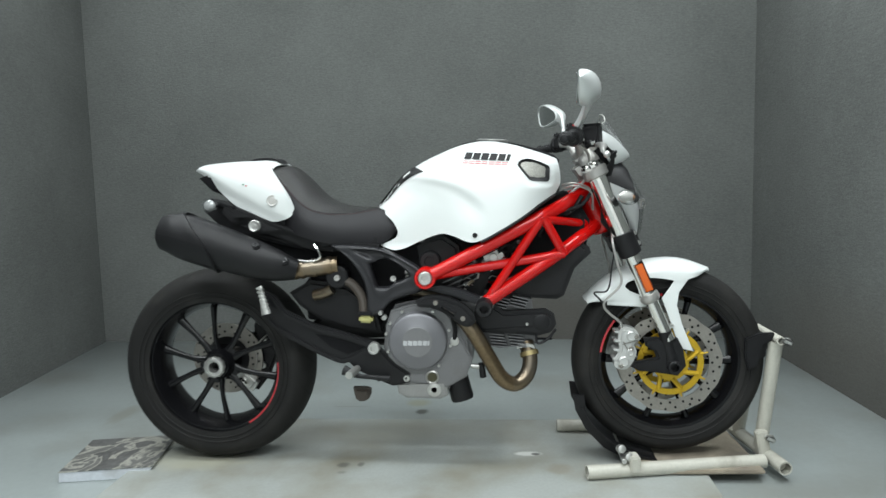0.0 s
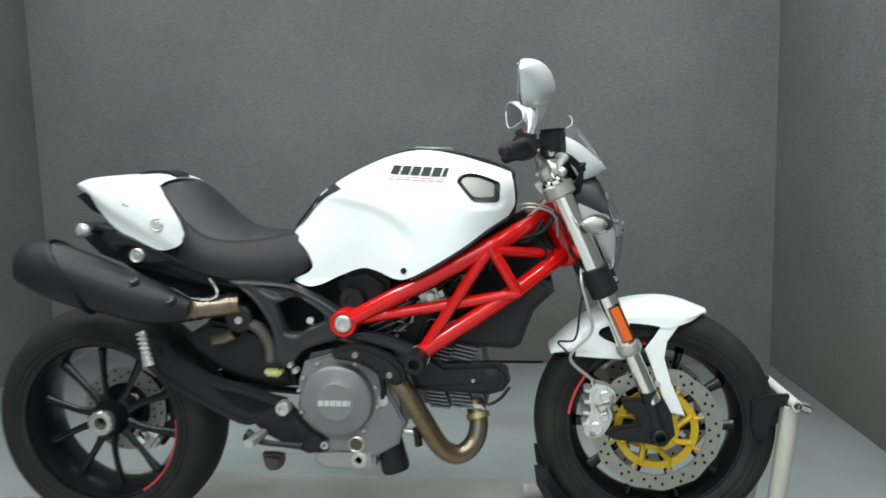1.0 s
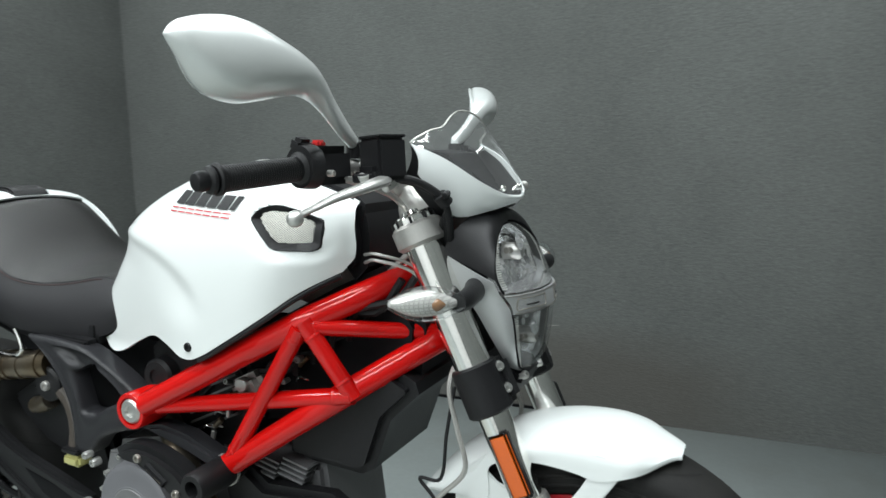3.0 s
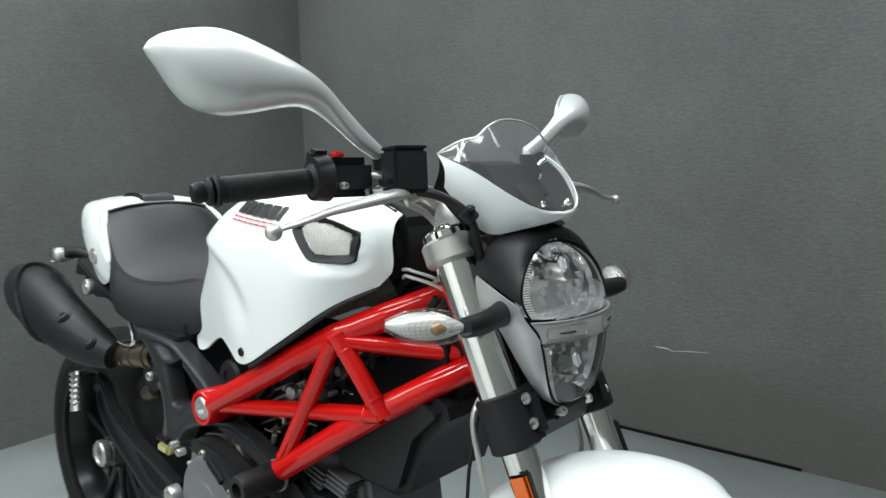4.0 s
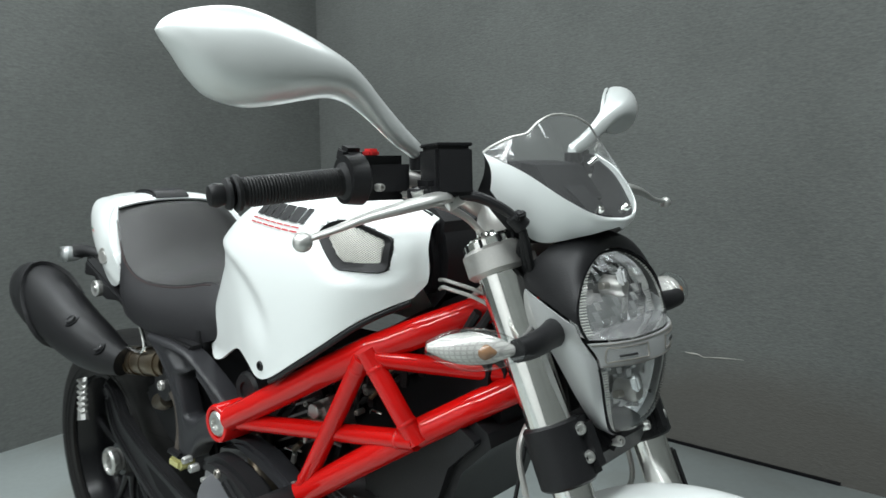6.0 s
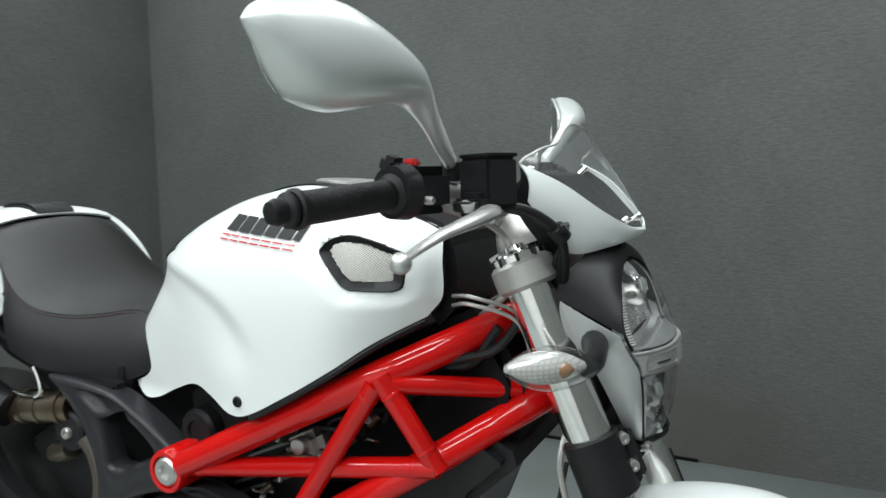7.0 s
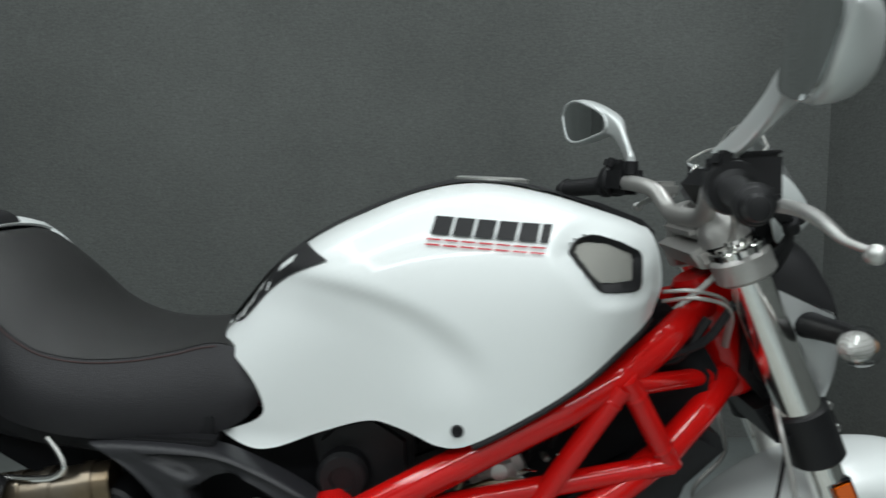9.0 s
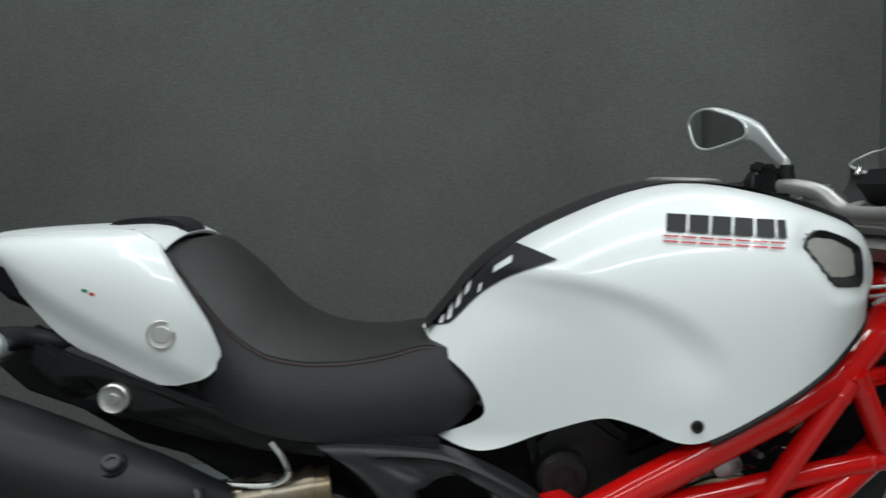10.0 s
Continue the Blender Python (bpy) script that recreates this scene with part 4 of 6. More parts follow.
H1, H2 = (1.185, -0.030, 0.852), (1.222, -0.030, 0.752)


def bent(points, r=0.085):
    """Straight runs joined by short bends."""
    out = [Vector(points[0])]
    for a, b, c in zip(points, points[1:], points[2:]):
        a, b, c = Vector(a), Vector(b), Vector(c)
        out += [b + (a - b).normalized() * r, b + (a - b).normalized() * r * 0.33 + (c - b).normalized() * r * 0.33 - ((a - b).normalized() + (c - b).normalized()) * r * 0.08, b + (c - b).normalized() * r]
    return out + [Vector(points[-1])]


def straight_tube(points, r, seg=18):
    pts = bent(points)
    fine = []
    for a, b in zip(pts, pts[1:]):
        fine += [a.lerp(b, k / 4) for k in range(4)]
    return tube(fine + [pts[-1]], r, len(fine) * 2, seg)


TUBES = [([(0.724, -0.172, 0.623), J, H1], 0.0205), ([L, K, H2], 0.0195), ([(0.722, -0.172, 0.619), (1.116, -0.140, 0.676)], 0.0135), ([(0.888, -0.157, 0.545), (1.046, -0.166, 0.780)], 0.0135), ([J, (1.116, -0.138, 0.672)], 0.0135), ([(1.060, -0.160, 0.780), (1.205, -0.036, 0.756)], 0.0125)]
for pts, r in TUBES:
    for side in (1, -1):
        part("frame_tube", straight_tube([(p[0], side * p[1], p[2]) for p in pts], r), RED, frame_ob)
WELDS = [(2, 0, 0.034), (2, -1, 0.030), (3, 0, 0.026), (3, -1, 0.022), (4, 0, 0.027), (4, -1, 0.030)]
for k, end, along in WELDS:
    pts, rad = TUBES[k]
    a, b = (pts[0], pts[1]) if end == 0 else (pts[-1], pts[-2])
    for side in (1, -1):
        p, q = Vector((a[0], side * a[1], a[2])), Vector((b[0], side * b[1], b[2]))
        d = (q - p).normalized()
        bead = lathe([(-0.005, rad - 0.001), (-0.002, rad + 0.0009), (0.001, rad + 0.0010), (0.004, rad - 0.0006)], tuple(p + d * along), tuple(d), 22)
        for n, v in enumerate(bead.verts):
            v.co += d * (0.0010 * math.sin(n * 2.1))
        part("weld_bead", bead, RED, frame_ob)
for side in (1, -1):
    bm = lathe([(-0.03, 0.0), (-0.03, 0.032), (0.023, 0.032), (0.026, 0.030), (0.026, 0.024), (0.020, 0.023), (0.020, 0)], (A[0], -side * 0.162, A[2]), (0, -side, 0), 36)
    ring = part("frame_boss", bm, RED, frame_ob)
    bolt("frame_bolt", (A[0], -side * 0.181, A[2]), 0.0215, ring, ALU, (0, -side, 0), 0.008, "large silver frame bolt")
    bm = lathe([(-0.02, 0), (-0.02, 0.022), (0.0, 0.025), (0.078, 0.025), (0.084, 0.022), (0.084, 0.013), (0.060, 0.011), (0.060, 0)], (0.876, -side * 0.150, 0.527), (0, -side, 0), 28)
    part("slider_ring", lathe([(0.0, 0.0245), (0.0, 0.0270), (0.005, 0.0270), (0.005, 0.0245)], (0.876, -side * 0.154, 0.527), (0, -side, 0), 28, close=True), SATIN, bike)
    part("frame_slider", bm, BLACK, bike, "black plastic crash bobbin")

# ---- grey rear frame plates and swingarm ----
CAST = [(0.412, 0.715), (0.452, 0.714), (0.509, 0.710), (0.565, 0.701), (0.613, 0.680), (0.653, 0.658), (0.688, 0.632), (0.706, 0.606), (0.688, 0.571), (0.641, 0.557), (0.591, 0.537), (0.557, 0.503), (0.521, 0.497), (0.520, 0.556), (0.510, 0.605), (0.477, 0.660), (0.443, 0.694)]
CAST_HOLE = [(0.531, 0.653), (0.544, 0.661), (0.558, 0.668), (0.577, 0.671), (0.598, 0.665), (0.621, 0.651), (0.645, 0.630), (0.649, 0.617), (0.630, 0.605), (0.608, 0.597), (0.586, 0.584), (0.565, 0.582), (0.551, 0.584), (0.545, 0.598), (0.540, 0.615), (0.535, 0.632), (0.532, 0.644)]
cast_rim = spline([Vector((x, 0, z)) for x, z in CAST + CAST[:1]], 136)[:-1]
cast_hole = spline([Vector((x, 0, z)) for x, z in CAST_HOLE + CAST_HOLE[:1]], 136)[:-1]
for side in (1, -1):
    s = side
    rows = []
    for f, y in ((0.0, 0.126), (0.0, 0.154), (0.02, 0.159), (0.08, 0.163), (0.22, 0.1645), (0.34, 0.163), (0.50, 0.162), (0.68, 0.163), (0.84, 0.1645), (0.94, 0.162), (1.0, 0.155), (1.0, 0.126)):
        row = []
        for k, (a, b) in enumerate(zip(cast_rim, cast_hole)):
            p = a.lerp(b, f)
            # the corner under the seat is a sunken web between two arms
            web = soft(4, 12, k) * soft(34, 22, k) * soft(0.22, 0.40, f) * soft(1.02, 0.98, f)
            row.append((p.x, -s * (y - 0.013 * web), p.z))
        rows.append(row)
    bm = bmesh.new()
    sheet(bm, rows, True)
    bmesh.ops.recalc_face_normals(bm, faces=bm.faces)
    part("rear_frame_arm", bm, FRAMEGREY, bike, "dark grey cast rear frame with a window", 50)
    part("seat_rail", tube([(0.14, -s * 0.090, 0.752), (0.30, -s * 0.105, 0.712), (0.42, -s * 0.125, 0.700)], 0.011, 20, 10), BLACK, bike)
    part("frame_gusset", plate([(0.690, 0.578), (0.745, 0.587), (0.800, 0.577), (0.868, 0.548), (0.855, 0.528), (0.80, 0.548), (0.74, 0.565)], -s * 0.128, -s * 0.168, 0.006), FRAMEGREY, bike)
hanger = part("footrest_hanger", plate([(0.186, 0.579), (0.231, 0.560), (0.262, 0.516), (0.349, 0.471), (0.436, 0.446), (0.522, 0.419), (0.552, 0.398), (0.545, 0.375), (0.508, 0.374), (0.438, 0.344), (0.388, 0.362), (0.314, 0.400), (0.246, 0.438), (0.204, 0.475), (0.186, 0.529)], -0.136, -0.152, 0.004), BLACK, bike, "matt black cast footrest hanger")
part("hanger_rib", beam([(0.192, 0.572), (0.226, 0.552), (0.258, 0.506), (0.349, 0.459), (0.436, 0.434), (0.537, 0.402)], [0.006, 0.008, 0.010, 0.011, 0.010, 0.015], -0.138, -0.160, 0.005, 26), BLACK, hanger)
part("hanger_rib", beam([(0.193, 0.540), (0.212, 0.483), (0.252, 0.448), (0.318, 0.410), (0.390, 0.372), (0.440, 0.357), (0.520, 0.390)], [0.006, 0.008, 0.010, 0.010, 0.009, 0.010, 0.012], -0.138, -0.159, 0.005, 26), BLACK, hanger)
# dark raised patches paint the shade inside the casting's recesses
for hole in ([(0.205, 0.560), (0.218, 0.554), (0.250, 0.510), (0.216, 0.530)], [(0.354, 0.440), (0.509, 0.404), (0.508, 0.396), (0.452, 0.376), (0.40, 0.398)]):
    part("recess_shade", plate(hole, -0.150, -0.1535, 0.001), DARK, hanger)
part("hanger_plate", plate([(0.445, 0.360), (0.50, 0.39), (0.545, 0.405), (0.60, 0.345), (0.645, 0.315), (0.640, 0.285), (0.59, 0.275), (0.53, 0.300), (0.48, 0.325)], -0.130, -0.158, 0.008), BLACK, bike)
part("swingarm_beam", plate([(0.18, 0.36), (0.30, 0.44), (0.46, 0.47), (0.56, 0.44), (0.56, 0.37), (0.42, 0.36), (0.25, 0.30), (0.10, 0.27), (0.02, 0.27), (0.0, 0.35), (0.08, 0.40)], 0.10, 0.15, 0.015), MATT, bike, "black single-sided swingarm")
part("inner_guard", plate([(0.26, 0.56), (0.33, 0.60), (0.45, 0.58), (0.53, 0.52), (0.55, 0.43), (0.45, 0.44), (0.36, 0.47), (0.29, 0.52)], -0.045, -0.105, 0.012), MATT, bike)
bolt("pivot_bolt", (0.537, -0.165, 0.397), 0.019, bike, ALU, (0, -1, 0), 0.012, "silver pivot bolt")
part("tail_bracket", plate([(0.001, 0.822), (0.064, 0.856), (0.143, 0.813), (0.230, 0.772), (0.220, 0.742), (0.130, 0.744), (0.050, 0.775)], -0.088, -0.104, 0.004), BLACK, bike, "black bracket under the tail")
part("under_seat_bulk", plate([(0.06, 0.800), (0.13, 0.800), (0.40, 0.735), (0.70, 0.705), (0.72, 0.56), (0.56, 0.46), (0.47, 0.44), (0.31, 0.47), (0.30, 0.58), (0.325, 0.610), (0.28, 0.645), (0.23, 0.677), (0.17, 0.695), (0.06, 0.765)], -0.030, -0.075, 0.008), DARK, bike, "black parts under the seat")
for q, r in (((0.590, -0.085, 0.598), 0.010), ((0.632, -0.085, 0.618), 0.006), ((0.634, -0.085, 0.604), 0.006), ((0.598, -0.085, 0.585), 0.005)):
    bolt("inner_bolt", q, r, bike, ALU, (0.2, -1, 0.3))
# heel guard toothed peg
peg = part("passenger_peg", tube([(0.203, -0.200, 0.597), (0.214, -0.212, 0.555), (0.224, -0.218, 0.515)], [0.007, 0.010, 0.015], 14, 8, squash=0.7), ALU, bike, "folded silver passenger footpeg")
for k in range(6):
    part("peg_tooth", block((0.022, 0.014, 0.005), (0.2045 + 0.0036 * k, -0.207 - 0.002 * k, 0.590 - 0.011 * k), (0, 15, 0), 0.001), ALU, peg)
rider = part("rider_peg", tube([(0.485, -0.17, 0.335), (0.478, -0.205, 0.333), (0.472, -0.235, 0.332)], [0.011, 0.013, 0.012], 10, 10), ALU, bike, "silver rider footpeg")
part("brake_pedal", tube([(0.445, -0.18, 0.333), (0.49, -0.188, 0.318), (0.53, -0.185, 0.312), (0.585, -0.18, 0.306)], [0.016, 0.008, 0.007, 0.009], 18, 10), BLACK, bike, "black brake pedal")
part("heel_pad", plate([(0.460, 0.262), (0.513, 0.258), (0.512, 0.232), (0.497, 0.219), (0.470, 0.222)], -0.10, -0.135, 0.008, 2), BROWNHOSE, bike, "worn brown rubber pad")
bolt("hanger_bolt", (0.634, -0.155, 0.300), 0.0105, bike, ALU)
bolt("hanger_bolt", (0.548, -0.157, 0.300), 0.0085, bike, BLACK)
part("chain", tube([(0.12, 0.07, 0.40), (0.32, 0.075, 0.375), (0.55, 0.08, 0.355)], 0.010, 30, 6), MATT, bike)
part("brake_reservoir", block((0.042, 0.035, 0.022), (0.515, -0.155, 0.487), (0, 3, 0), 0.006), YELLOW, bike, "yellowish brake fluid reservoir")
part("reservoir_cap", block((0.044, 0.037, 0.010), (0.515, -0.155, 0.505), (0, 3, 0), 0.003), BLACK, bike)
part("rear_master_hose", tube([(0.440, -0.125, 0.605), (0.475, -0.130, 0.585), (0.502, -0.140, 0.545), (0.507, -0.150, 0.500)], 0.015, 14, 10), BROWNHOSE, bike, "dark rubber hose")
bolt("frame_screw", (0.562, -0.172, 0.507), 0.007, bike, ALU)
bolt("frame_screw", (0.572, -0.165, 0.492), 0.008, bike, ALU)

# ---- silencer ----
ax = [(-0.088, -0.192, 0.765), (-0.040, -0.196, 0.756), (0.060, -0.195, 0.724), (0.170, -0.190, 0.684), (0.250, -0.177, 0.656), (0.305, -0.160, 0.640)]
CAN_R = [0.045, 0.0595, 0.0585, 0.054, 0.046, 0.027]
can = part("silencer", tube(ax, CAN_R, 40, 28, squash=1.13), MATT, bike, "matt black silencer")
# end cap: a skin over the rear, its front edge cut on the slant with a raised lip
path, rad = spline(ax, 120), line([(i / 5, r) for i, r in enumerate(CAN_R)])
rows = []
for k in range(49):
    th = 2 * math.pi * k / 48
    end = 0.045 - 0.068 * math.sin(th) + 0.012 * math.cos(2 * th)
    last = max(i for i in range(121) if path[i].x <= end)
    row = []
    for i in range(27):
        u = min(1, i / 23) * last
        a, b = path[int(u)], path[min(120, int(u) + 1)]
        c, d = a.lerp(b, u - int(u)), (path[min(120, int(u) + 2)] - path[max(0, int(u) - 2)]).normalized()
        s = d.cross(Vector((0, 0, 1))).normalized()
        w = s.cross(d)
        r = rad(u / 120) + (0.0024, 0.0055, 0.0055, -0.002)[max(0, i - 23)] + 0.003 * soft(14, 23, i)
        row.append(c + d * (0.0, 0.0015, 0.0045, 0.006)[max(0, i - 23)] + s * (r * math.cos(th)) + w * (r * 1.13 * math.sin(th)))
    rows.append(row)
bm = bmesh.new()
sheet(bm, rows)
bmesh.ops.recalc_face_normals(bm, faces=bm.faces)
part("end_cap", bm, MATT, can, "black end cap with a raised slanted edge", 50)
part("tail_pipe", lathe([(0.0, 0.036), (-0.012, 0.036), (-0.012, 0.030), (0.03, 0.028)], (-0.088, -0.192, 0.765), (0.97, 0, -0.25), 24), DARK, can)
bolt("silencer_bolt", (0.201, -0.219, 0.724), 0.0105, can, STEELDARK, (0.1, -0.55, 0.83), 0.004)
bolt("silencer_bolt", (0.279, -0.199, 0.674), 0.0105, can, STEELDARK, (0.1, -0.72, 0.69), 0.004)
# near-black discs with a small lip paint the shade round the sunken bolts
for q, n in (((0.200, -0.2165, 0.7215), (0.1, -0.55, 0.83)), ((0.2785, -0.198, 0.673), (0.1, -0.72, 0.69))):
    part("dimple_shade", lathe([(-0.004, 0), (-0.004, 0.0165), (0.0005, 0.0160), (0.0012, 0.0150), (0.0002, 0.0140), (0.0002, 0)], q, n, 28), DARK, can)
part("link_pipe", tube([(0.270, -0.138, 0.634), (0.34, -0.132, 0.641), (0.425, -0.122, 0.650)], [0.025, 0.0265, 0.027], 14, 22), BRONZE, bike, "browned exhaust link pipe")
for x in (0.296, 0.316, 0.352, 0.400):
    part("pipe_clamp", lathe([(-0.006, 0.025), (-0.006, 0.0295), (0.006, 0.0295), (0.006, 0.025)], (x, -0.138 + 0.103 * (x - 0.270), 0.634 + 0.103 * (x - 0.270)), (0.985, 0.1, 0.1), 28, close=True), BRONZE, bike)
part("silencer_hanger", tube([(0.305, -0.150, 0.668), (0.345, -0.150, 0.666), (0.366, -0.150, 0.669), (0.378, -0.150, 0.680), (0.372, -0.148, 0.698), (0.358, -0.146, 0.717)], 0.0042, 22, 8), CHROME, bike, "bent steel silencer bracket")
part("exhaust_valve", lathe([(-0.03, 0), (-0.03, 0.035), (0.012, 0.035), (0.016, 0.030), (0.016, 0)], (0.424, -0.125, 0.613), (0, -1, 0), 28), BLACK, bike)
bolt("valve_bolt", (0.426, -0.142, 0.611), 0.010, bike, SATIN)
part("shock", tube([(0.44, -0.02, 0.54), (0.52, -0.03, 0.60), (0.60, -0.03, 0.66)], 0.026, 14, 16), SATIN, bike)
part("lower_link_pipe", tube([(0.345, -0.11, 0.553), (0.375, -0.115, 0.560), (0.405, -0.12, 0.574)], 0.017, 12, 14), BRONZE, bike)

# ---- engine ----
engine = part("engine_case", plate([(0.575, 0.47), (0.60, 0.525), (0.70, 0.545), (0.79, 0.51), (0.83, 0.43), (0.838, 0.355), (0.815, 0.300), (0.765, 0.262), (0.745, 0.236), (0.62, 0.240), (0.575, 0.300), (0.56, 0.39)], -0.135, 0.13, 0.012), ENGINE, bike, "grey cast engine case")
cc = (0.672, -0.135, 0.418)
bm = lathe([(0.0, 0.091), (0.020, 0.091), (0.034, 0.086), (0.040, 0.077), (0.041, 0.051), (0.0425, 0.049), (0.0425, 0)], cc, (0, -1, 0), 64)
clutch = part("clutch_cover", bm, COVER, engine, "round dark silver clutch cover")
part("cover_centre", lathe([(0.0425, 0), (0.044, 0.001), (0.044, 0.045), (0.0425, 0.047)], cc, (0, -1, 0), 64), ENGINE, clutch)
for k in range(6):
    part("cover_mark", block((0.0125 if k < 5 else 0.005, 0.001, 0.0145), (cc[0] - 0.0365 + (0.0150 * k if k < 5 else 0.0705), cc[1] - 0.0445, cc[2] - 0.003), (0, 10, 0), 0.0004), GREYMARK, clutch)
for a in (-52, -10, 18, 62, 118, 148, 168, 200):
    p = (cc[0] + 0.100 * math.cos(radians(a)), -0.152, cc[2] + 0.100 * math.sin(radians(a)))
    bolt("cover_screw", p, 0.0048, engine, ALU)
part("case_flange", plate([(0.572, 0.46), (0.59, 0.51), (0.66, 0.53), (0.74, 0.52), (0.785, 0.48), (0.80, 0.43), (0.835, 0.36), (0.818, 0.303), (0.758, 0.268), (0.60, 0.29), (0.572, 0.35)], -0.130, -0.149, 0.006), ENGINE, engine)
part("sump", plate([(0.600, 0.285), (0.755, 0.29), (0.758, 0.242), (0.735, 0.232), (0.63, 0.235), (0.605, 0.25)], -0.10, -0.150, 0.008), SUMP, engine, "bare alloy sump")
part("sight_glass", lathe([(-0.02, 0), (-0.02, 0.021), (0.004, 0.021), (0.006, 0.018), (0.003, 0.015), (0.003, 0)], (0.712, -0.149, 0.302), (0, -1, 0), 28), SATIN, engine, "oil sight glass")
part("sight_window", lathe([(0.0032, 0), (0.0032, 0.0148), (0.0036, 0.0148), (0.0036, 0)], (0.712, -0.149, 0.302), (0, -1, 0), 24), material("dark_oil", (0.05, 0.045, 0.02), 0.1), engine)
part("drain_plug", lathe([(-0.02, 0), (-0.02, 0.021), (0.003, 0.021), (0.005, 0.016), (0.005, 0.009), (0.001, 0.008), (0.001, 0)], (0.717, -0.149, 0.262), (0, -1, 0), 28), ALU, engine, "silver oil drain plug")
part("oil_filter", lathe([(-0.05, 0), (-0.05, 0.034), (0.050, 0.036), (0.058, 0.033), (0.060, 0)], (0.788, -0.10, 0.274), (0.25, -0.1, -1), 28), BLACK, engine, "black oil filter")
part("pressure_switch", rod((0.832, -0.14, 0.335), (0.862, -0.145, 0.333), 0.008, 12), ALU, engine)
part("switch_plug", rod((0.862, -0.145, 0.345), (0.868, -0.145, 0.300), 0.010, 12), BLACK, engine)
part("hose_union", lathe([(-0.02, 0), (-0.02, 0.014), (0.008, 0.014), (0.010, 0.010), (0.010, 0)], (0.783, -0.145, 0.414), (0, -1, 0), 20), ALU, engine)
part("oil_line", tube([(0.783, -0.15, 0.42), (0.785, -0.152, 0.45), (0.778, -0.15, 0.49)], 0.007, 10, 8), MATT, engine)
bm = lathe([(-0.03, 0.0), (-0.03, 0.034), (0.016, 0.033), (0.022, 0.028), (0.022, 0.016), (0.018, 0.015), (0.018, 0)], (0.712, -0.115, 0.657), (0, -1, 0), 32)
part("throttle_cover", bm, BLACK, bike, "round black cam belt cover")
part("upper_belt_cover", plate([(0.67, 0.70), (0.70, 0.725), (0.75, 0.735), (0.80, 0.70), (0.80, 0.64), (0.76, 0.60), (0.69, 0.60)], -0.03, -0.112, 0.012), MATT, bike)
# front cylinder with its fins and belt cover
part("front_cylinder", plate([(0.80, 0.535), (1.02, 0.53), (1.035, 0.39), (0.92, 0.375), (0.82, 0.40)], -0.09, 0.09, 0.01), ENGINE, bike, "finned grey front cylinder")
for x0 in (0.905, 0.962):
    for k in range(6):
        part("cylinder_fin", block((0.050, 0.06, 0.0035), (x0 + 0.003 * k, -0.095, 0.438 - 0.0095 * k), (0, 6, 0), 0.001), ENGINE, bike)
        if k < 4:
            part("cylinder_fin", block((0.050, 0.06, 0.0035), (x0 + 0.012 + 0.004 * k, -0.090, 0.513 + 0.009 * k), (0, 14, 0), 0.001), ENGINE, bike)
part("belt_cover", plate([(0.85, 0.53), (0.90, 0.525), (0.935, 0.500), (1.06, 0.506), (1.085, 0.490), (1.092, 0.460), (1.075, 0.435), (1.04, 0.425), (0.92, 0.432), (0.86, 0.436), (0.845, 0.48)], -0.095, -0.138, 0.012), BLACK, bike, "black plastic belt cover")
part("cover_boss", lathe([(-0.01, 0), (-0.01, 0.024), (0.002, 0.024), (0.004, 0.020), (0.004, 0)], (1.046, -0.138, 0.468), (0, -1, 0), 28), BLACK, bike)
# dark thread on the cover's face paints the shade of its groove
part("groove_shade", tube([(0.865, -0.1385, 0.447), (0.94, -0.1385, 0.452), (1.02, -0.1385, 0.456)], 0.0016, 12, 6), DARK, bike)
bolt("cover_screw", (1.003, -0.137, 0.463), 0.0045, bike, ALU)
part("loom_clip", tube([(1.09, -0.13, 0.445), (1.065, -0.13, 0.415), (1.035, -0.13, 0.402), (1.03, -0.125, 0.43)], 0.004, 14, 8), BLACK, bike)
bolt("engine_mount", (0.852, -0.14, 0.530), 0.008, bike, BLACK)
# header pipe with its heat shield
part("header_pipe", tube([(0.60, -0.07, 0.565), (0.70, -0.105, 0.560), (0.775, -0.150, 0.520), (0.835, -0.166, 0.455), (0.885, -0.165, 0.370), (0.925, -0.155, 0.300), (0.965, -0.14, 0.278), (1.000, -0.12, 0.300), (1.012, -0.105, 0.345), (1.000, -0.085, 0.395)], 0.0235, 60, 20), BRONZE, bike, "heat-tinted steel header pipe")
part("pipe_clamp", lathe([(-0.007, 0.024), (-0.007, 0.029), (0.007, 0.029), (0.007, 0.024)], (1.010, -0.098, 0.362), (-0.25, 0.35, 1), 28, close=True), BRASS, bike, "brassy exhaust clamp")
part("pipe_flange", plate([(0.970, 0.392), (0.988, 0.400), (1.022, 0.392), (1.028, 0.380), (0.99, 0.384), (0.972, 0.380)], -0.06, -0.115, 0.004), ALU, bike)
shield = part("heat_shield", plate([(0.672, 0.548), (0.700, 0.560), (0.735, 0.562), (0.775, 0.553), (0.815, 0.535), (0.845, 0.505), (0.848, 0.482), (0.832, 0.468), (0.808, 0.472), (0.765, 0.505), (0.720, 0.525), (0.680, 0.530)], -0.160, -0.206, 0.016, 3), BLACK, bike, "black heat shield with a slot")
# dark bar paints the shade in the slot; the shield is not cut
part("slot_shade", tube([(0.752, -0.204, 0.534), (0.790, -0.204, 0.508)], 0.0085, 8, 10), DARK, shield)
part("slot_pipe", tube([(0.756, -0.208, 0.531), (0.786, -0.208, 0.511)], 0.0045, 8, 8), BRONZE, shield)
bolt("shield_screw", (0.733, -0.205, 0.543), 0.0075, shield, STEEL)
bolt("shield_screw", (0.813, -0.205, 0.495), 0.0075, shield, STEEL)
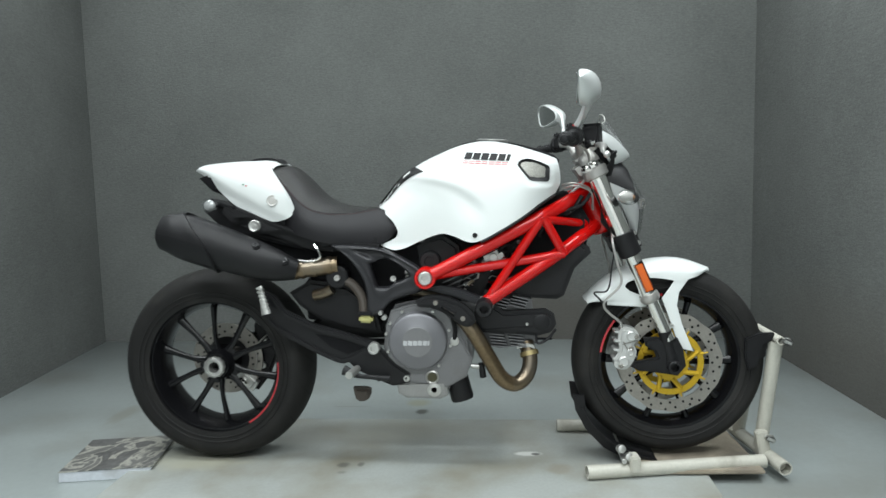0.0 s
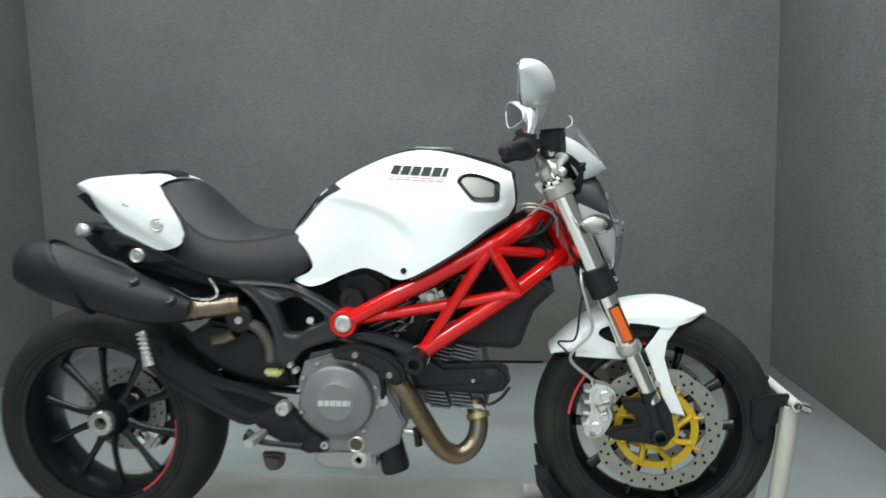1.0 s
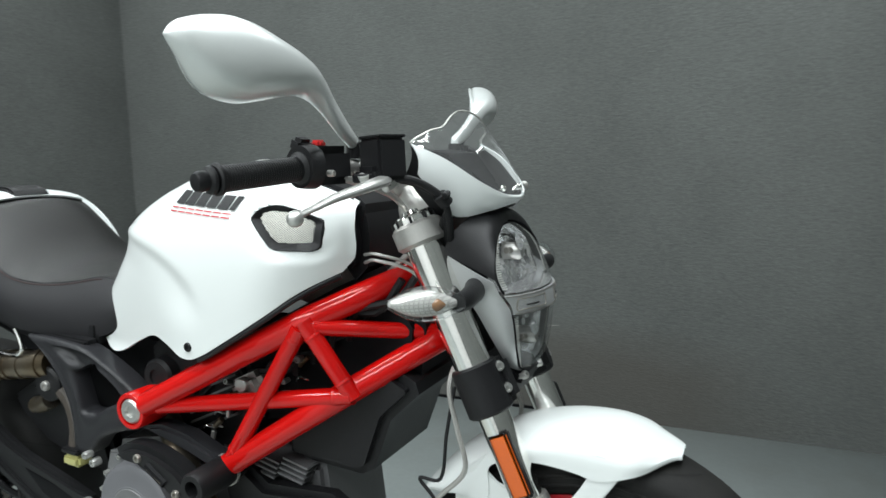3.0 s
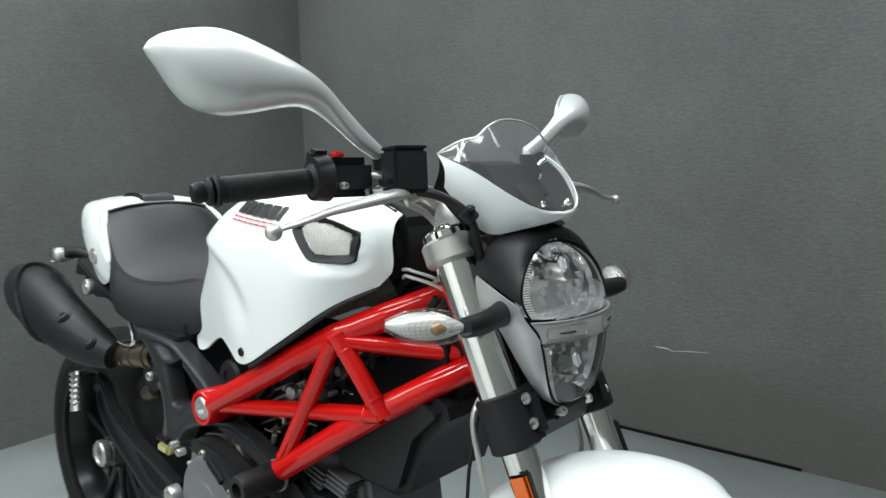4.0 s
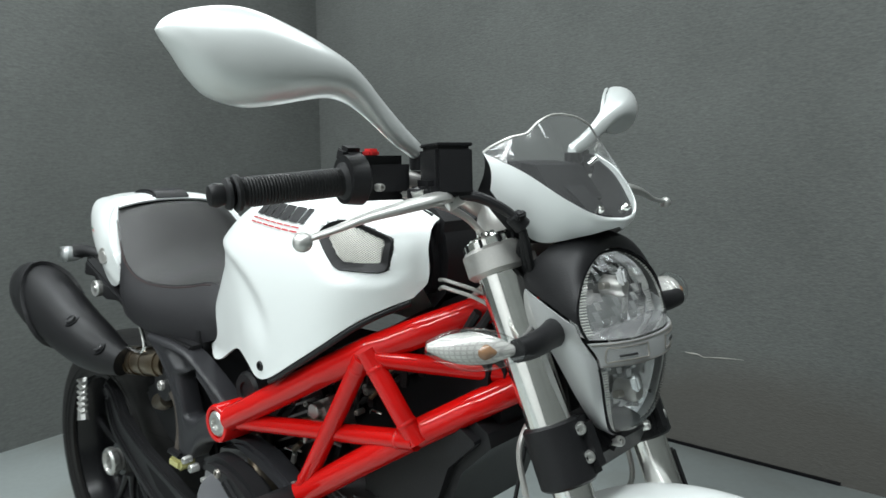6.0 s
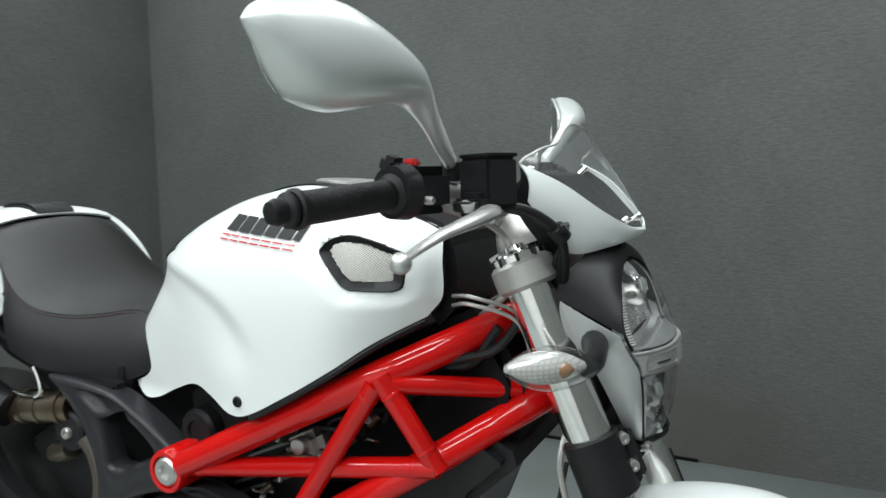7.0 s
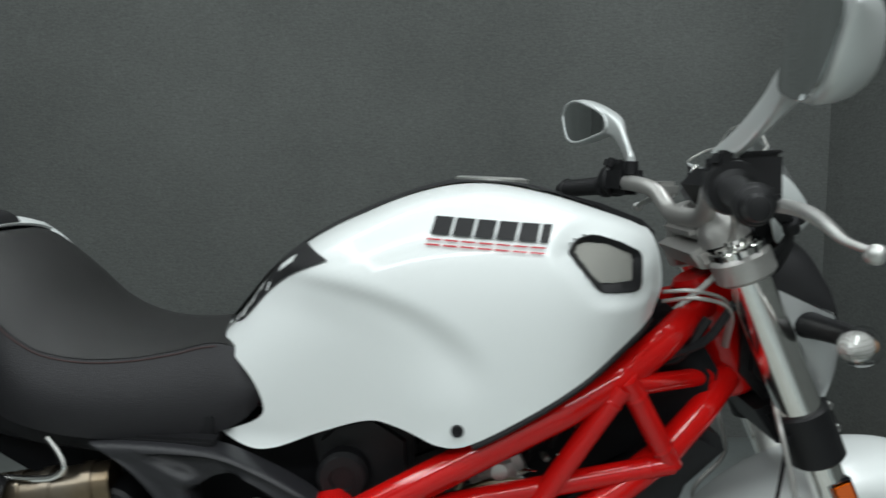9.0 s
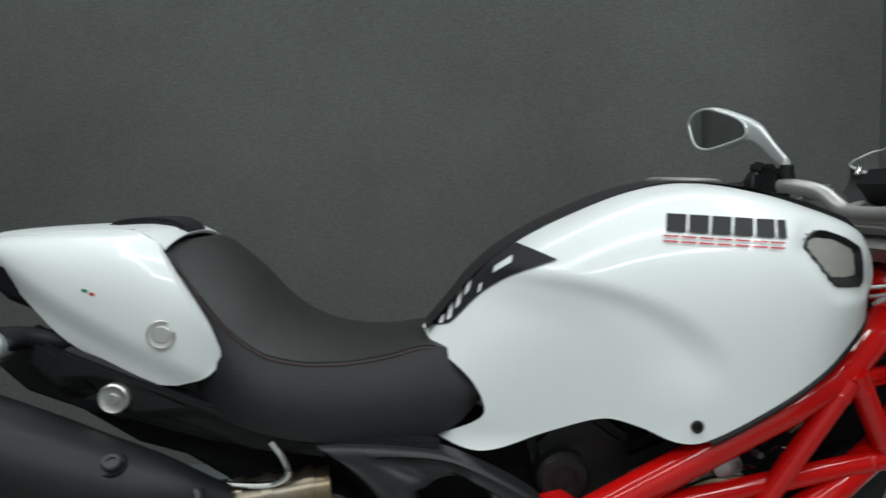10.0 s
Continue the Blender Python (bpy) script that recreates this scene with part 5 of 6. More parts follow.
# dark things between the tubes
part("air_box", plate([(0.73, 0.74), (0.88, 0.74), (1.04, 0.82), (1.13, 0.86), (1.165, 0.83), (1.20, 0.77), (1.19, 0.69), (1.10, 0.66), (0.98, 0.60), (0.88, 0.58), (0.76, 0.60)], -0.075, 0.075, 0.015), DARK, bike, "black air box and wiring behind the frame")
part("vertical_cylinder", plate([(0.70, 0.53), (0.70, 0.64), (0.86, 0.70), (0.90, 0.62), (0.86, 0.52)], -0.09, 0.09, 0.012), MATT, bike)
for k in range(5):
    part("cooling_fin", block((0.12, 0.20, 0.004), (0.80, 0, 0.575 + 0.017 * k), (0, -24, 0), 0.001), ENGINE, bike)
throttle = part("throttle_body", block((0.07, 0.06, 0.05), (0.905, -0.105, 0.655), (0, -25, 0), 0.012), ALU, bike, "alloy throttle body")
part("throttle_screw", rod((0.905, -0.13, 0.668), (0.905, -0.145, 0.668), 0.012, 12), ALU, throttle)
part("throttle_link", tube([(0.865, -0.135, 0.640), (0.90, -0.138, 0.652), (0.94, -0.135, 0.650)], 0.006, 10, 8), BRONZE, throttle)
random.seed(4)
for k in range(9):
    x, z = 0.80 + 0.035 * k, 0.60 + 0.022 * k
    part("wiring", tube([(x, -0.09, z - 0.03), (x + 0.03, -0.10 - 0.01 * random.random(), z + 0.02 + 0.02 * random.random()), (x + 0.09, -0.09, z + 0.04), (x + 0.13, -0.085, z + 0.09)], 0.004 + 0.003 * random.random(), 14, 7), BLACK, bike)
for k in range(26):
    x = 0.80 + 0.27 * random.random()
    z = 0.575 + 0.62 * (x - 0.80) + 0.11 * (random.random() - 0.3)
    y = -0.098 - 0.03 * random.random()
    if k % 3 == 0:
        bolt("bay_bolt", (x, y, z), 0.004 + 0.003 * random.random(), bike, ALU, (0.3 * random.random(), -1, 0.4 * random.random()))
    elif k % 3 == 1:
        part("bay_fitting", rod((x, y, z), (x + 0.02 * random.random(), y, z + 0.016), 0.0035 + 0.002 * random.random(), 10), (SATIN, BRONZE, ALU)[k % 2], bike)
    else:
        part("bay_clip", tube([(x, y, z), (x + 0.010, y - 0.006, z + 0.008), (x + 0.024, y, z + 0.004)], 0.0018, 8, 6), CHROME if k % 2 else HOSE, bike)
# oil cooler shroud ahead of the engine
part("cooler_shroud", plate([(1.195, 0.69), (1.200, 0.672), (1.150, 0.625), (1.118, 0.542), (1.095, 0.530), (0.96, 0.540), (0.96, 0.585), (1.06, 0.650), (1.15, 0.715)], -0.105, 0.105, 0.014), MATT, bike, "black plastic oil cooler shroud")

# ---- forks, clamps and front brake ----
RAKE = 0.427


def fork_at(z, y=0.0):
    return Vector((1.2075 + RAKE * (0.925 - z), y, z))


for side in (-1, 1):
    y = side * 0.096
    p = lambda z: tuple(fork_at(z, y))
    leg = part("fork_leg", rod(p(0.930), p(0.700), 0.0275, 32, bevel=0.003), CHROME, bike, "polished upside-down fork leg")
    part("fork_lower", rod(p(0.700), p(0.530), 0.0235, 32), CHROME, leg)
    part("fork_collar", lathe([(0, 0.021), (0, 0.029), (0.012, 0.031), (0.020, 0.029), (0.026, 0.024)], p(0.545), tuple(fork_at(0.4) - fork_at(0.6)), 32), SATIN, leg)
    part("fork_slider", rod(p(0.535), p(0.400), 0.0195, 28), CHROME, leg)
    # axle foot
    foot = part("fork_foot", tube([p(0.430), (1.432, y, 0.376), (FX, y, FZ + 0.003)], [0.021, 0.018, 0.022], 12, 18), MATT, leg, "black cast axle foot")
    part("caliper_arm", plate([(1.356, 0.410), (1.398, 0.412), (1.423, 0.401), (1.457, 0.409), (1.474, 0.375), (1.483, 0.322), (1.458, 0.292), (1.408, 0.300), (1.340, 0.308), (1.318, 0.320), (1.328, 0.336), (1.395, 0.350), (1.388, 0.368), (1.362, 0.385)], y - 0.012, y + 0.012, 0.007), MATT, foot)
    part("axle_end", lathe([(-0.02, 0.013), (-0.02, 0.020), (0.034, 0.020), (0.036, 0.018), (0.036, 0.012), (0.0, 0.011)], (FX, y, FZ), (0, side, 0), 28), BLACK, foot)
    cal = plate([(1.296, 0.445), (1.322, 0.440), (1.339, 0.427), (1.344, 0.406), (1.328, 0.389), (1.336, 0.366), (1.323, 0.331), (1.302, 0.311), (1.272, 0.318), (1.270, 0.345), (1.284, 0.375), (1.280, 0.405), (1.284, 0.432)], side * 0.050, side * 0.108, 0.010, 3)
    for q, r in (((1.318, 0.417), 0.016), ((1.297, 0.338), 0.017), ((1.316, 0.366), 0.013)):
        lathe([(0.0, 0), (0.0, r), (0.004, r - 0.001), (0.006, r - 0.004), (0.004, r - 0.005), (0.004, 0.0)], (q[0], side * 0.106, q[1]), (0, side, 0), 20, cal)
    for k in range(4):
        block((0.020, 0.050, 0.009), (1.279 - 0.002 * k, side * 0.078, 0.428 - 0.028 * k), (0, 10, 0), 0.003, cal)
    part("brake_caliper", cal, CALIPER, bike, "silver radial brake caliper")
    for q in ((1.318, 0.378), (1.334, 0.414), (1.288, 0.324)):
        bolt("caliper_bolt", (q[0], side * 0.106, q[1]), 0.0075, bike, STEEL, (0, side, 0))
    for q, a in (((1.306, 0.378), 62), ((1.316, 0.398), -15)):
        part("caliper_groove", block((0.050, 0.002, 0.0035), (q[0], side * 0.1085, q[1]), (0, a, 0), 0.001), STEEL, bike)
    part("bleed_nipple", rod((1.292, side * 0.095, 0.440), (1.286, side * 0.097, 0.460), 0.004, 8), CHROME, bike)
    part("lower_clamp", rod(p(0.730), p(0.663), 0.034, 32, bevel=0.003), BLACK, bike, "black lower fork clamp")
    part("clamp_lug", block((0.040, 0.030, 0.066), tuple(fork_at(0.698, side * 0.080) + Vector((0.020, 0, 0.008))), (0, -23, 0), 0.008), BLACK, bike)
    bolt("clamp_bolt", (1.328, side * 0.090, 0.730), 0.007, bike, ALU, (0.6, side * 0.8, 0.1))
    bolt("clamp_bolt", (1.340, side * 0.090, 0.700), 0.007, bike, ALU, (0.6, side * 0.8, 0.1))
    d = (fork_at(0.4) - fork_at(0.6)).normalized()
    part("top_clamp_ring", rod(p(0.930), p(0.898), 0.0375, 36, bevel=0.005), SATIN, bike, "satin silver top clamp")
    # reflector
    bm = block((0.026, 0.010, 0.092), tuple(fork_at(0.598, side * 0.119) + Vector((0.006, 0, 0))), (0, -math.degrees(math.atan(RAKE)), 0), 0.003)
    refl = part("reflector_holder", block((0.031, 0.012, 0.098), tuple(fork_at(0.598, side * 0.115) + Vector((0.006, 0, 0))), (0, -math.degrees(math.atan(RAKE)), 0), 0.003), BLACK, leg)
    part("reflector", bm, ORANGE, refl, "orange side reflector")
part("lower_triple", plate([(1.25, 0.715), (1.29, 0.730), (1.335, 0.690), (1.325, 0.665), (1.28, 0.67)], -0.07, 0.07, 0.008), BLACK, bike)
part("top_triple", plate([(1.155, 0.925), (1.19, 0.948), (1.225, 0.930), (1.215, 0.908), (1.17, 0.905)], -0.075, 0.075, 0.006), SATIN, bike)
for side in (-1, 1):
    axis = fork_at(0.95) - fork_at(0.85)
    base = fork_at(0.943, side * 0.066)
    part("bar_riser", tube([tuple(base), tuple(base + axis * 0.16), tuple(base + axis * 0.30), tuple(base + axis * 0.38)], [0.0325, 0.0300, 0.0235, 0.0170], 14, 28), SATIN, bike, "satin silver handlebar riser")
    part("riser_gap", rod(tuple(fork_at(0.936, side * 0.066)), tuple(fork_at(0.944, side * 0.066)), 0.0305, 28), DARK, bike)
    cap_ring = part("fork_cap", rod(tuple(fork_at(0.925, side * 0.096)), tuple(fork_at(0.9385, side * 0.096)), 0.0325, 32, bevel=0.002), CHROME, bike, "notched silver fork cap")
    # black pins paint the shade of the notches round the cap
    for k in range(9):
        a = radians(40 * k + 10)
        u = Vector((axis.z, 0, -axis.x)).normalized() * math.cos(a) + Vector((0, 1, 0)) * math.sin(a)
        q = fork_at(0.932, side * 0.096) + u * 0.0322
        part("notch_shade", rod(tuple(q - axis.normalized() * 0.005), tuple(q + axis.normalized() * 0.006), 0.0022, 8), MATT, cap_ring)
    part("cap_adjuster", lathe([(0.0, 0.026), (0.003, 0.025), (0.004, 0.014), (0.009, 0.013), (0.009, 0.0)], tuple(fork_at(0.9385, side * 0.096)), tuple(axis), 24), CHROME, cap_ring)
    part("clamp_pinch", block((0.016, 0.020, 0.022), tuple(fork_at(0.913, side * 0.078) + Vector((0.036, 0, 0.004))), (0, -24.5, 0), 0.004), SATIN, bike)
    bolt("pinch_bolt", tuple(fork_at(0.914, side * 0.088) + Vector((0.038, 0, 0.004))), 0.006, bike, MATT, (0.3, side, 0))
part("riser_bridge", block((0.034, 0.12, 0.022), (1.175, 0, 0.955), (0, -20, 0), 0.008), SATIN, bike)
# mudguard
skirt_in = line([(67, 0.003), (70, 0.010), (76, 0.035), (85, 0.060), (92, 0.055), (108, 0.036), (116, 0.030), (119, 0.034), (122, 0.060), (125, 0.072), (133, 0.041), (142, 0.004)])
bm = bmesh.new()
rows = []
for i in range(76):
    g = 142.2 - 74.6 * i / 75
    a = radians(g)
    w = 0.078 * (1 - 0.80 * soft(0.80, 1.03, i / 75) ** 2 - 0.22 * soft(0.10, 0, i / 75))
    low = max(0.006, skirt_in(g))
    edge = min(0.016, low * 0.66)
    row = []
    for j in range(29):
        q = j / 14 - 1
        u = abs(q)
        if u < 0.62:
            y, r = w * (u / 0.62) * 0.93, 0.325 - edge * (u / 0.62) ** 2.6
        else:
            k = (u - 0.62) / 0.38
            y, r = w * (0.93 + 0.07 * soft(0, 0.35, k)), 0.325 - edge - (low - edge) * k ** 0.9
        r -= 0.007 * soft(0.75, 1.0, i / 75)
        row.append((GUARD_X + r * math.cos(a), y * (1 if q > 0 else -1), GUARD_Z + r * math.sin(a)))
    rows.append(row)
sheet(bm, rows)
bmesh.ops.recalc_face_normals(bm, faces=bm.faces)
guard = part("front_mudguard", thick(bm, -0.0035), WHITE, bike, "pearl white front mudguard")
for side in (-1, 1):
    part("mudguard_leg", plate([(1.425, 0.612), (1.468, 0.618), (1.512, 0.606), (1.498, 0.592), (1.466, 0.545), (1.460, 0.505), (1.476, 0.445), (1.510, 0.362), (1.492, 0.366), (1.470, 0.370), (1.451, 0.425), (1.428, 0.490), (1.414, 0.527), (1.438, 0.560), (1.452, 0.583), (1.450, 0.600)], side * 0.0735, side * 0.0795, 0.002), WHITE, guard)
    part("mudguard_strut", plate([(1.300, 0.590), (1.299, 0.577), (1.302, 0.565), (1.318, 0.551), (1.349, 0.538), (1.375, 0.532), (1.378, 0.506), (1.364, 0.501), (1.303, 0.504), (1.250, 0.508), (1.250, 0.530), (1.262, 0.562)], side * 0.0735, side * 0.0795, 0.002), WHITE, guard)
    for q in ((1.443, 0.442), (1.466, 0.375)):
        bolt("mudguard_bolt", (q[0], side * 0.081, q[1]), 0.0075, guard, ALU, (0, side, 0))
part("mudguard_emblem", lathe([(0, 0), (0.001, 0.0), (0.001, 0.014), (0, 0.015)], (1.544, 0.0, 0.6195), (0.31, 0, 1), 24), REDLINE, guard, "small red emblem")
part("mudguard_dot", lathe([(0.001, 0), (0.0014, 0.0), (0.0014, 0.006), (0.001, 0.006)], (1.544, 0.0, 0.6195), (0.31, 0, 1), 16), WHITE, guard)
# brake hoses
for side in (-1, 1):
    part("brake_hose", tube([(1.265, side * 0.075, 0.745), (1.262, side * 0.115, 0.70), (1.275, side * 0.12, 0.64), (1.285, side * 0.12, 0.58), (1.235, side * 0.115, 0.515), (1.29, side * 0.105, 0.455)], 0.0038, 40, 8), HOSE, bike, "grey braided brake hose")
part("sensor_wire", tube([(1.27, -0.115, 0.70), (1.258, -0.12, 0.63), (1.245, -0.118, 0.56), (1.207, -0.110, 0.552), (1.225, -0.11, 0.53), (1.27, -0.105, 0.47)], 0.0028, 40, 6), BLACK, bike)

# ---- handlebar, controls, mirrors ----
PALEPLASTIC = material("pale_lamp_plastic", (0.50, 0.50, 0.47), 0.3, 0.3, vary=0.35, scale=70, fine=400)


def cells(name, light, dark, size):
    """Clear lamp plastic moulded in small square cells."""
    m = material(name, light, 0.22, 0.25, vary=0.12, fine=300)
    n, l = m.node_tree.nodes, m.node_tree.links
    b = n["Principled BSDF"]
    co, t, mix = n.new("ShaderNodeTexCoord"), n.new("ShaderNodeTexBrick"), n.new("ShaderNodeMix")
    t.inputs["Scale"].default_value, t.inputs["Mortar Size"].default_value = 1.0, size * 0.16
    t.inputs["Brick Width"].default_value, t.inputs["Row Height"].default_value = size, size
    t.offset = 0.0
    mp = n.new("ShaderNodeMapping")
    mp.inputs["Rotation"].default_value = (radians(90), 0, 0)
    l.new(co.outputs["Object"], mp.inputs["Vector"])
    l.new(mp.outputs[0], t.inputs["Vector"])
    mix.data_type = "RGBA"
    l.new(t.outputs["Fac"], mix.inputs[0])
    l.new(b.inputs["Base Color"].links[0].from_socket, mix.inputs[6])
    mix.inputs[7].default_value = (*dark, 1)
    l.new(mix.outputs[2], b.inputs["Base Color"])
    return m


CELLS = cells("moulded_lens_cells", (0.62, 0.61, 0.58), (0.48, 0.47, 0.45), 0.0045)
bar = part("handlebar", tube([(1.136, -0.245, 1.013), (1.140, -0.20, 1.014), (1.146, -0.165, 1.011), (1.154, -0.135, 1.005), (1.163, -0.105, 0.993), (1.168, -0.078, 0.978), (1.169, -0.05, 0.970), (1.169, 0.05, 0.970), (1.168, 0.078, 0.980), (1.163, 0.105, 0.997), (1.154, 0.135, 1.006), (1.144, 0.165, 1.010), (1.138, 0.20, 1.011), (1.134, 0.245, 1.009)], 0.0125, 80, 16), SATIN, bike, "silver handlebar")
MX = line([(0.162, 1.149), (0.190, 1.156), (0.224, 1.163), (0.260, 1.167), (0.300, 1.164), (0.34, 1.155), (0.40, 1.142), (0.468, 1.130)])
MIRROR_TOP = line([(0.162, 1.056), (0.200, 1.077), (0.239, 1.103), (0.272, 1.126), (0.314, 1.147), (0.358, 1.166), (0.390, 1.176), (0.418, 1.1755), (0.446, 1.168), (0.457, 1.162), (0.463, 1.156), (0.466, 1.151)])
MIRROR_LOW = line([(0.162, 1.034), (0.212, 1.054), (0.258, 1.081), (0.280, 1.093), (0.300, 1.098), (0.320, 1.097), (0.362, 1.089), (0.393, 1.086), (0.423, 1.094), (0.440, 1.110), (0.455, 1.132), (0.463, 1.143), (0.466, 1.1490)])


def MZ(y):
    return (MIRROR_TOP(y) + MIRROR_LOW(y)) / 2


def MH(y):
    return (MIRROR_TOP(y) - MIRROR_LOW(y)) / 2


MF = line([(0.162, 0.008), (0.20, 0.008), (0.24, 0.010), (0.27, 0.018), (0.30, 0.030), (0.34, 0.042), (0.39, 0.046), (0.43, 0.036), (0.455, 0.018), (0.466, 0.002)])
MB = line([(0.162, 0.006), (0.24, 0.006), (0.29, 0.008), (0.34, 0.010), (0.43, 0.010), (0.468, 0.002)])
for side in (-1, 1):
    s = side
    a, b = (Vector((1.100, -0.380, 1.004)), Vector((1.132, -0.258, 1.013))) if s < 0 else (Vector((1.074, 0.385, 0.996)), Vector((1.126, 0.262, 1.006)))
    d = (b - a).normalized()
    g = bmesh.new()
    prof = [(0, 0.0), (0, 0.0165), (0.002, 0.0190), (0.006, 0.0190), (0.008, 0.0160)] + [(0.012 + 0.0034 * k + d, 0.0153 + e) for k in range(30) for d, e in ((0, 0), (0.0008, 0.0006), (0.0020, 0.0006), (0.0028, 0))] + [(0.118, 0.0156), (0.122, 0.0215), (0.130, 0.0215), (0.132, 0.016), (0.132, 0)]
    lathe(prof, tuple(a), tuple(d), 28, g)
    grip = part("grip", g, GRIP, bar, "black rubber grip")
    part("bar_end", lathe([(0.0, 0.012), (-0.004, 0.017), (-0.007, 0.016), (-0.010, 0.0115), (-0.018, 0.0125), (-0.024, 0.010), (-0.027, 0)], tuple(a), tuple(d), 24), BLACK, grip)
    sw = part("switch_housing", block((0.042, 0.074, 0.050), (1.139, s * 0.220, 1.016), (0, 0, s * 14), 0.010), BLACK, bar, "black switch housing")
    part("switch_cowl", lathe([(-0.010, 0), (-0.010, 0.027), (0.010, 0.029), (0.014, 0.024), (0.014, 0)], (1.133, s * 0.252, 1.015), (0.25, -s, 0) if s > 0 else (0.25, 1, 0), 24), BLACK, sw)
    part("switch_lug", block((0.020, 0.028, 0.020), (1.124, s * 0.246, 1.042), (0, 20, 0), 0.005), BLACK, sw)
    part("switch_button", block((0.016, 0.016, 0.010), (1.133, s * 0.222, 1.044), (0, 0, 0), 0.003), REDPLASTIC if s < 0 else BLACK, sw, "red stop switch" if s < 0 else "")
    bolt("switch_screw", (1.159, s * 0.235, 1.006), 0.0045, sw, SATIN, (1, 0, 0))
    # lever
    lev = part("brake_lever" if s < 0 else "clutch_lever", tube([(1.200, s * 0.170, 0.994), (1.214, s * 0.210, 0.992), (1.215, s * 0.250, 0.987), (1.207, s * 0.300, 0.978), (1.203, s * 0.335, 0.969), (1.207, s * 0.372, 0.963)], [0.0125, 0.0125, 0.0110, 0.0085, 0.0062, 0.0052], 30, 14, squash=0.62), ALU, bike, "polished alloy lever with a ball end")
    part("lever_ball", lathe([(0.0095 * math.cos(q), 0.0095 * math.sin(q)) for q in [math.pi * k / 12 for k in range(13)]], (1.207, s * 0.376, 0.961), (0, 1, 0), 20), ALU, lev)
    part("lever_clamp", block((0.040, 0.045, 0.026), (1.192, s * 0.180, 1.000), (0, 0, s * 20), 0.007), BLACK if s < 0 else SATIN, bike)
    part("lever_adjuster", lathe([(-0.004, 0.003), (-0.004, 0.0075), (0.004, 0.0075), (0.004, 0.003)], (1.190, s * 0.205, 0.999), (0.1, s * 0.5, 1), 20, close=True), ALU, lev)
    # mirror: one lofted shape from the stem's foot to the tip
    turn = Matrix() if s < 0 else pose(1.142, 0.184, 1.048, -2, 0, 10) @ Matrix.Diagonal((0.95, 0.88, 0.93, 1)) @ pose(-1.149, -0.162, -1.045)
    stations = []
    for k in range(45):
        y = 0.162 + 0.304 * (1 - (1 - k / 44) ** 1.5)
        stations.append((y, MX(y), MZ(y), MH(y), MF(y), MB(y)))
    rows = []
    for y, x, z, h, f, b in stations:
        row = []
        for q in range(24):
            a = 2 * math.pi * q / 24
            c, sn = math.cos(a), math.sin(a)
            dx = f * abs(c) ** 0.9 if c > 0 else -b * abs(c) ** 0.35
            row.append(turn @ Vector((x + dx, s * y, z + h * (abs(sn) ** 0.9) * (1 if sn > 0 else -1))))
        rows.append(row)
    bm = bmesh.new()
    grid = sheet(bm, rows, True)
    cap(bm, grid[0], True)
    cap(bm, grid[-1])
    bmesh.ops.recalc_face_normals(bm, faces=bm.faces)
    mirror = part("mirror", bm, PEARL, bike, "silver-white mirror on a slim swept stem", 70)
    g = bmesh.new()
    pts = [(y, MX(y), MZ(y), MH(y) * 0.91 * max(0.0, 1 - abs((y - 0.374) / 0.083) ** 7) ** 0.5, MB(y)) for y in [0.292 + 0.164 * k / 30 for k in range(31)]]
    up = [turn @ Vector((x - b - 0.0012, s * y, z + h)) for y, x, z, h, b in pts]
    dn = [turn @ Vector((x - b - 0.0012, s * y, z - h)) for y, x, z, h, b in pts]
    sheet(g, [[u.lerp(d, t / 6) for t in range(7)] for u, d in zip(up, dn)])
    bmesh.ops.recalc_face_normals(g, faces=g.faces)
    part("mirror_glass", thick(g, 0.0008), MIRROR, mirror, "mirror glass", 30)
    loop = up + dn[::-1]
    if s > 0:
        part("mirror_rim", tube([tuple(p + Vector((-0.001, 0, 0))) for p in loop] + [tuple(loop[0] + Vector((-0.001, 0, 0)))], 0.0026, 140, 8), PEARL, mirror)
    foot = Vector((1.149, -0.161, 1.046)) if s < 0 else Vector((1.143, 0.183, 1.046))
    part("mirror_foot", rod(tuple(foot - Vector((0, 0, 0.022))), tuple(foot), 0.011, 18), BLACK, bike)
res = part("brake_reservoir", block((0.048, 0.046, 0.055), (1.196, -0.165, 1.0225), (0, -2, -22), 0.004), BLACK, bike, "black front brake fluid reservoir")
part("reservoir_lid", block((0.0475, 0.0455, 0.004), (1.196, -0.165, 1.0515), (0, -2, -22), 0.0015), BLACK, res)
part("reservoir_boss", rod((1.185, -0.195, 0.992), (1.185, -0.195, 1.004), 0.016, 20), BLACK, res)
for k in range(3):
    part("lever_hose", tube([(1.200, -0.160 + 0.012 * k, 0.992), (1.224, -0.148 + 0.008 * k, 0.995 - 0.004 * k), (1.248, -0.126 + 0.006 * k, 0.980 - 0.005 * k), (1.261, -0.114 + 0.004 * k, 0.962 - 0.004 * k), (1.262 - 0.006 * k, -0.100, 0.930), (1.250 - 0.006 * k, -0.072, 0.880), (1.240, -0.06, 0.82)], (0.0052, 0.0042, 0.0036)[k], 36, 10), BLACK, bike, "black brake hose")
part("hose_tie", rod((1.256, -0.120, 0.972), (1.264, -0.110, 0.958), 0.0105, 14), BLACK, bike)
part("hose_tie", block((0.008, 0.014, 0.010), (1.268, -0.122, 0.972), (20, 30, 0), 0.002), BLACK, bike)
part("hose_union", rod((1.196, -0.166, 0.985), (1.206, -0.150, 0.995), 0.010, 14), ALU, bike)
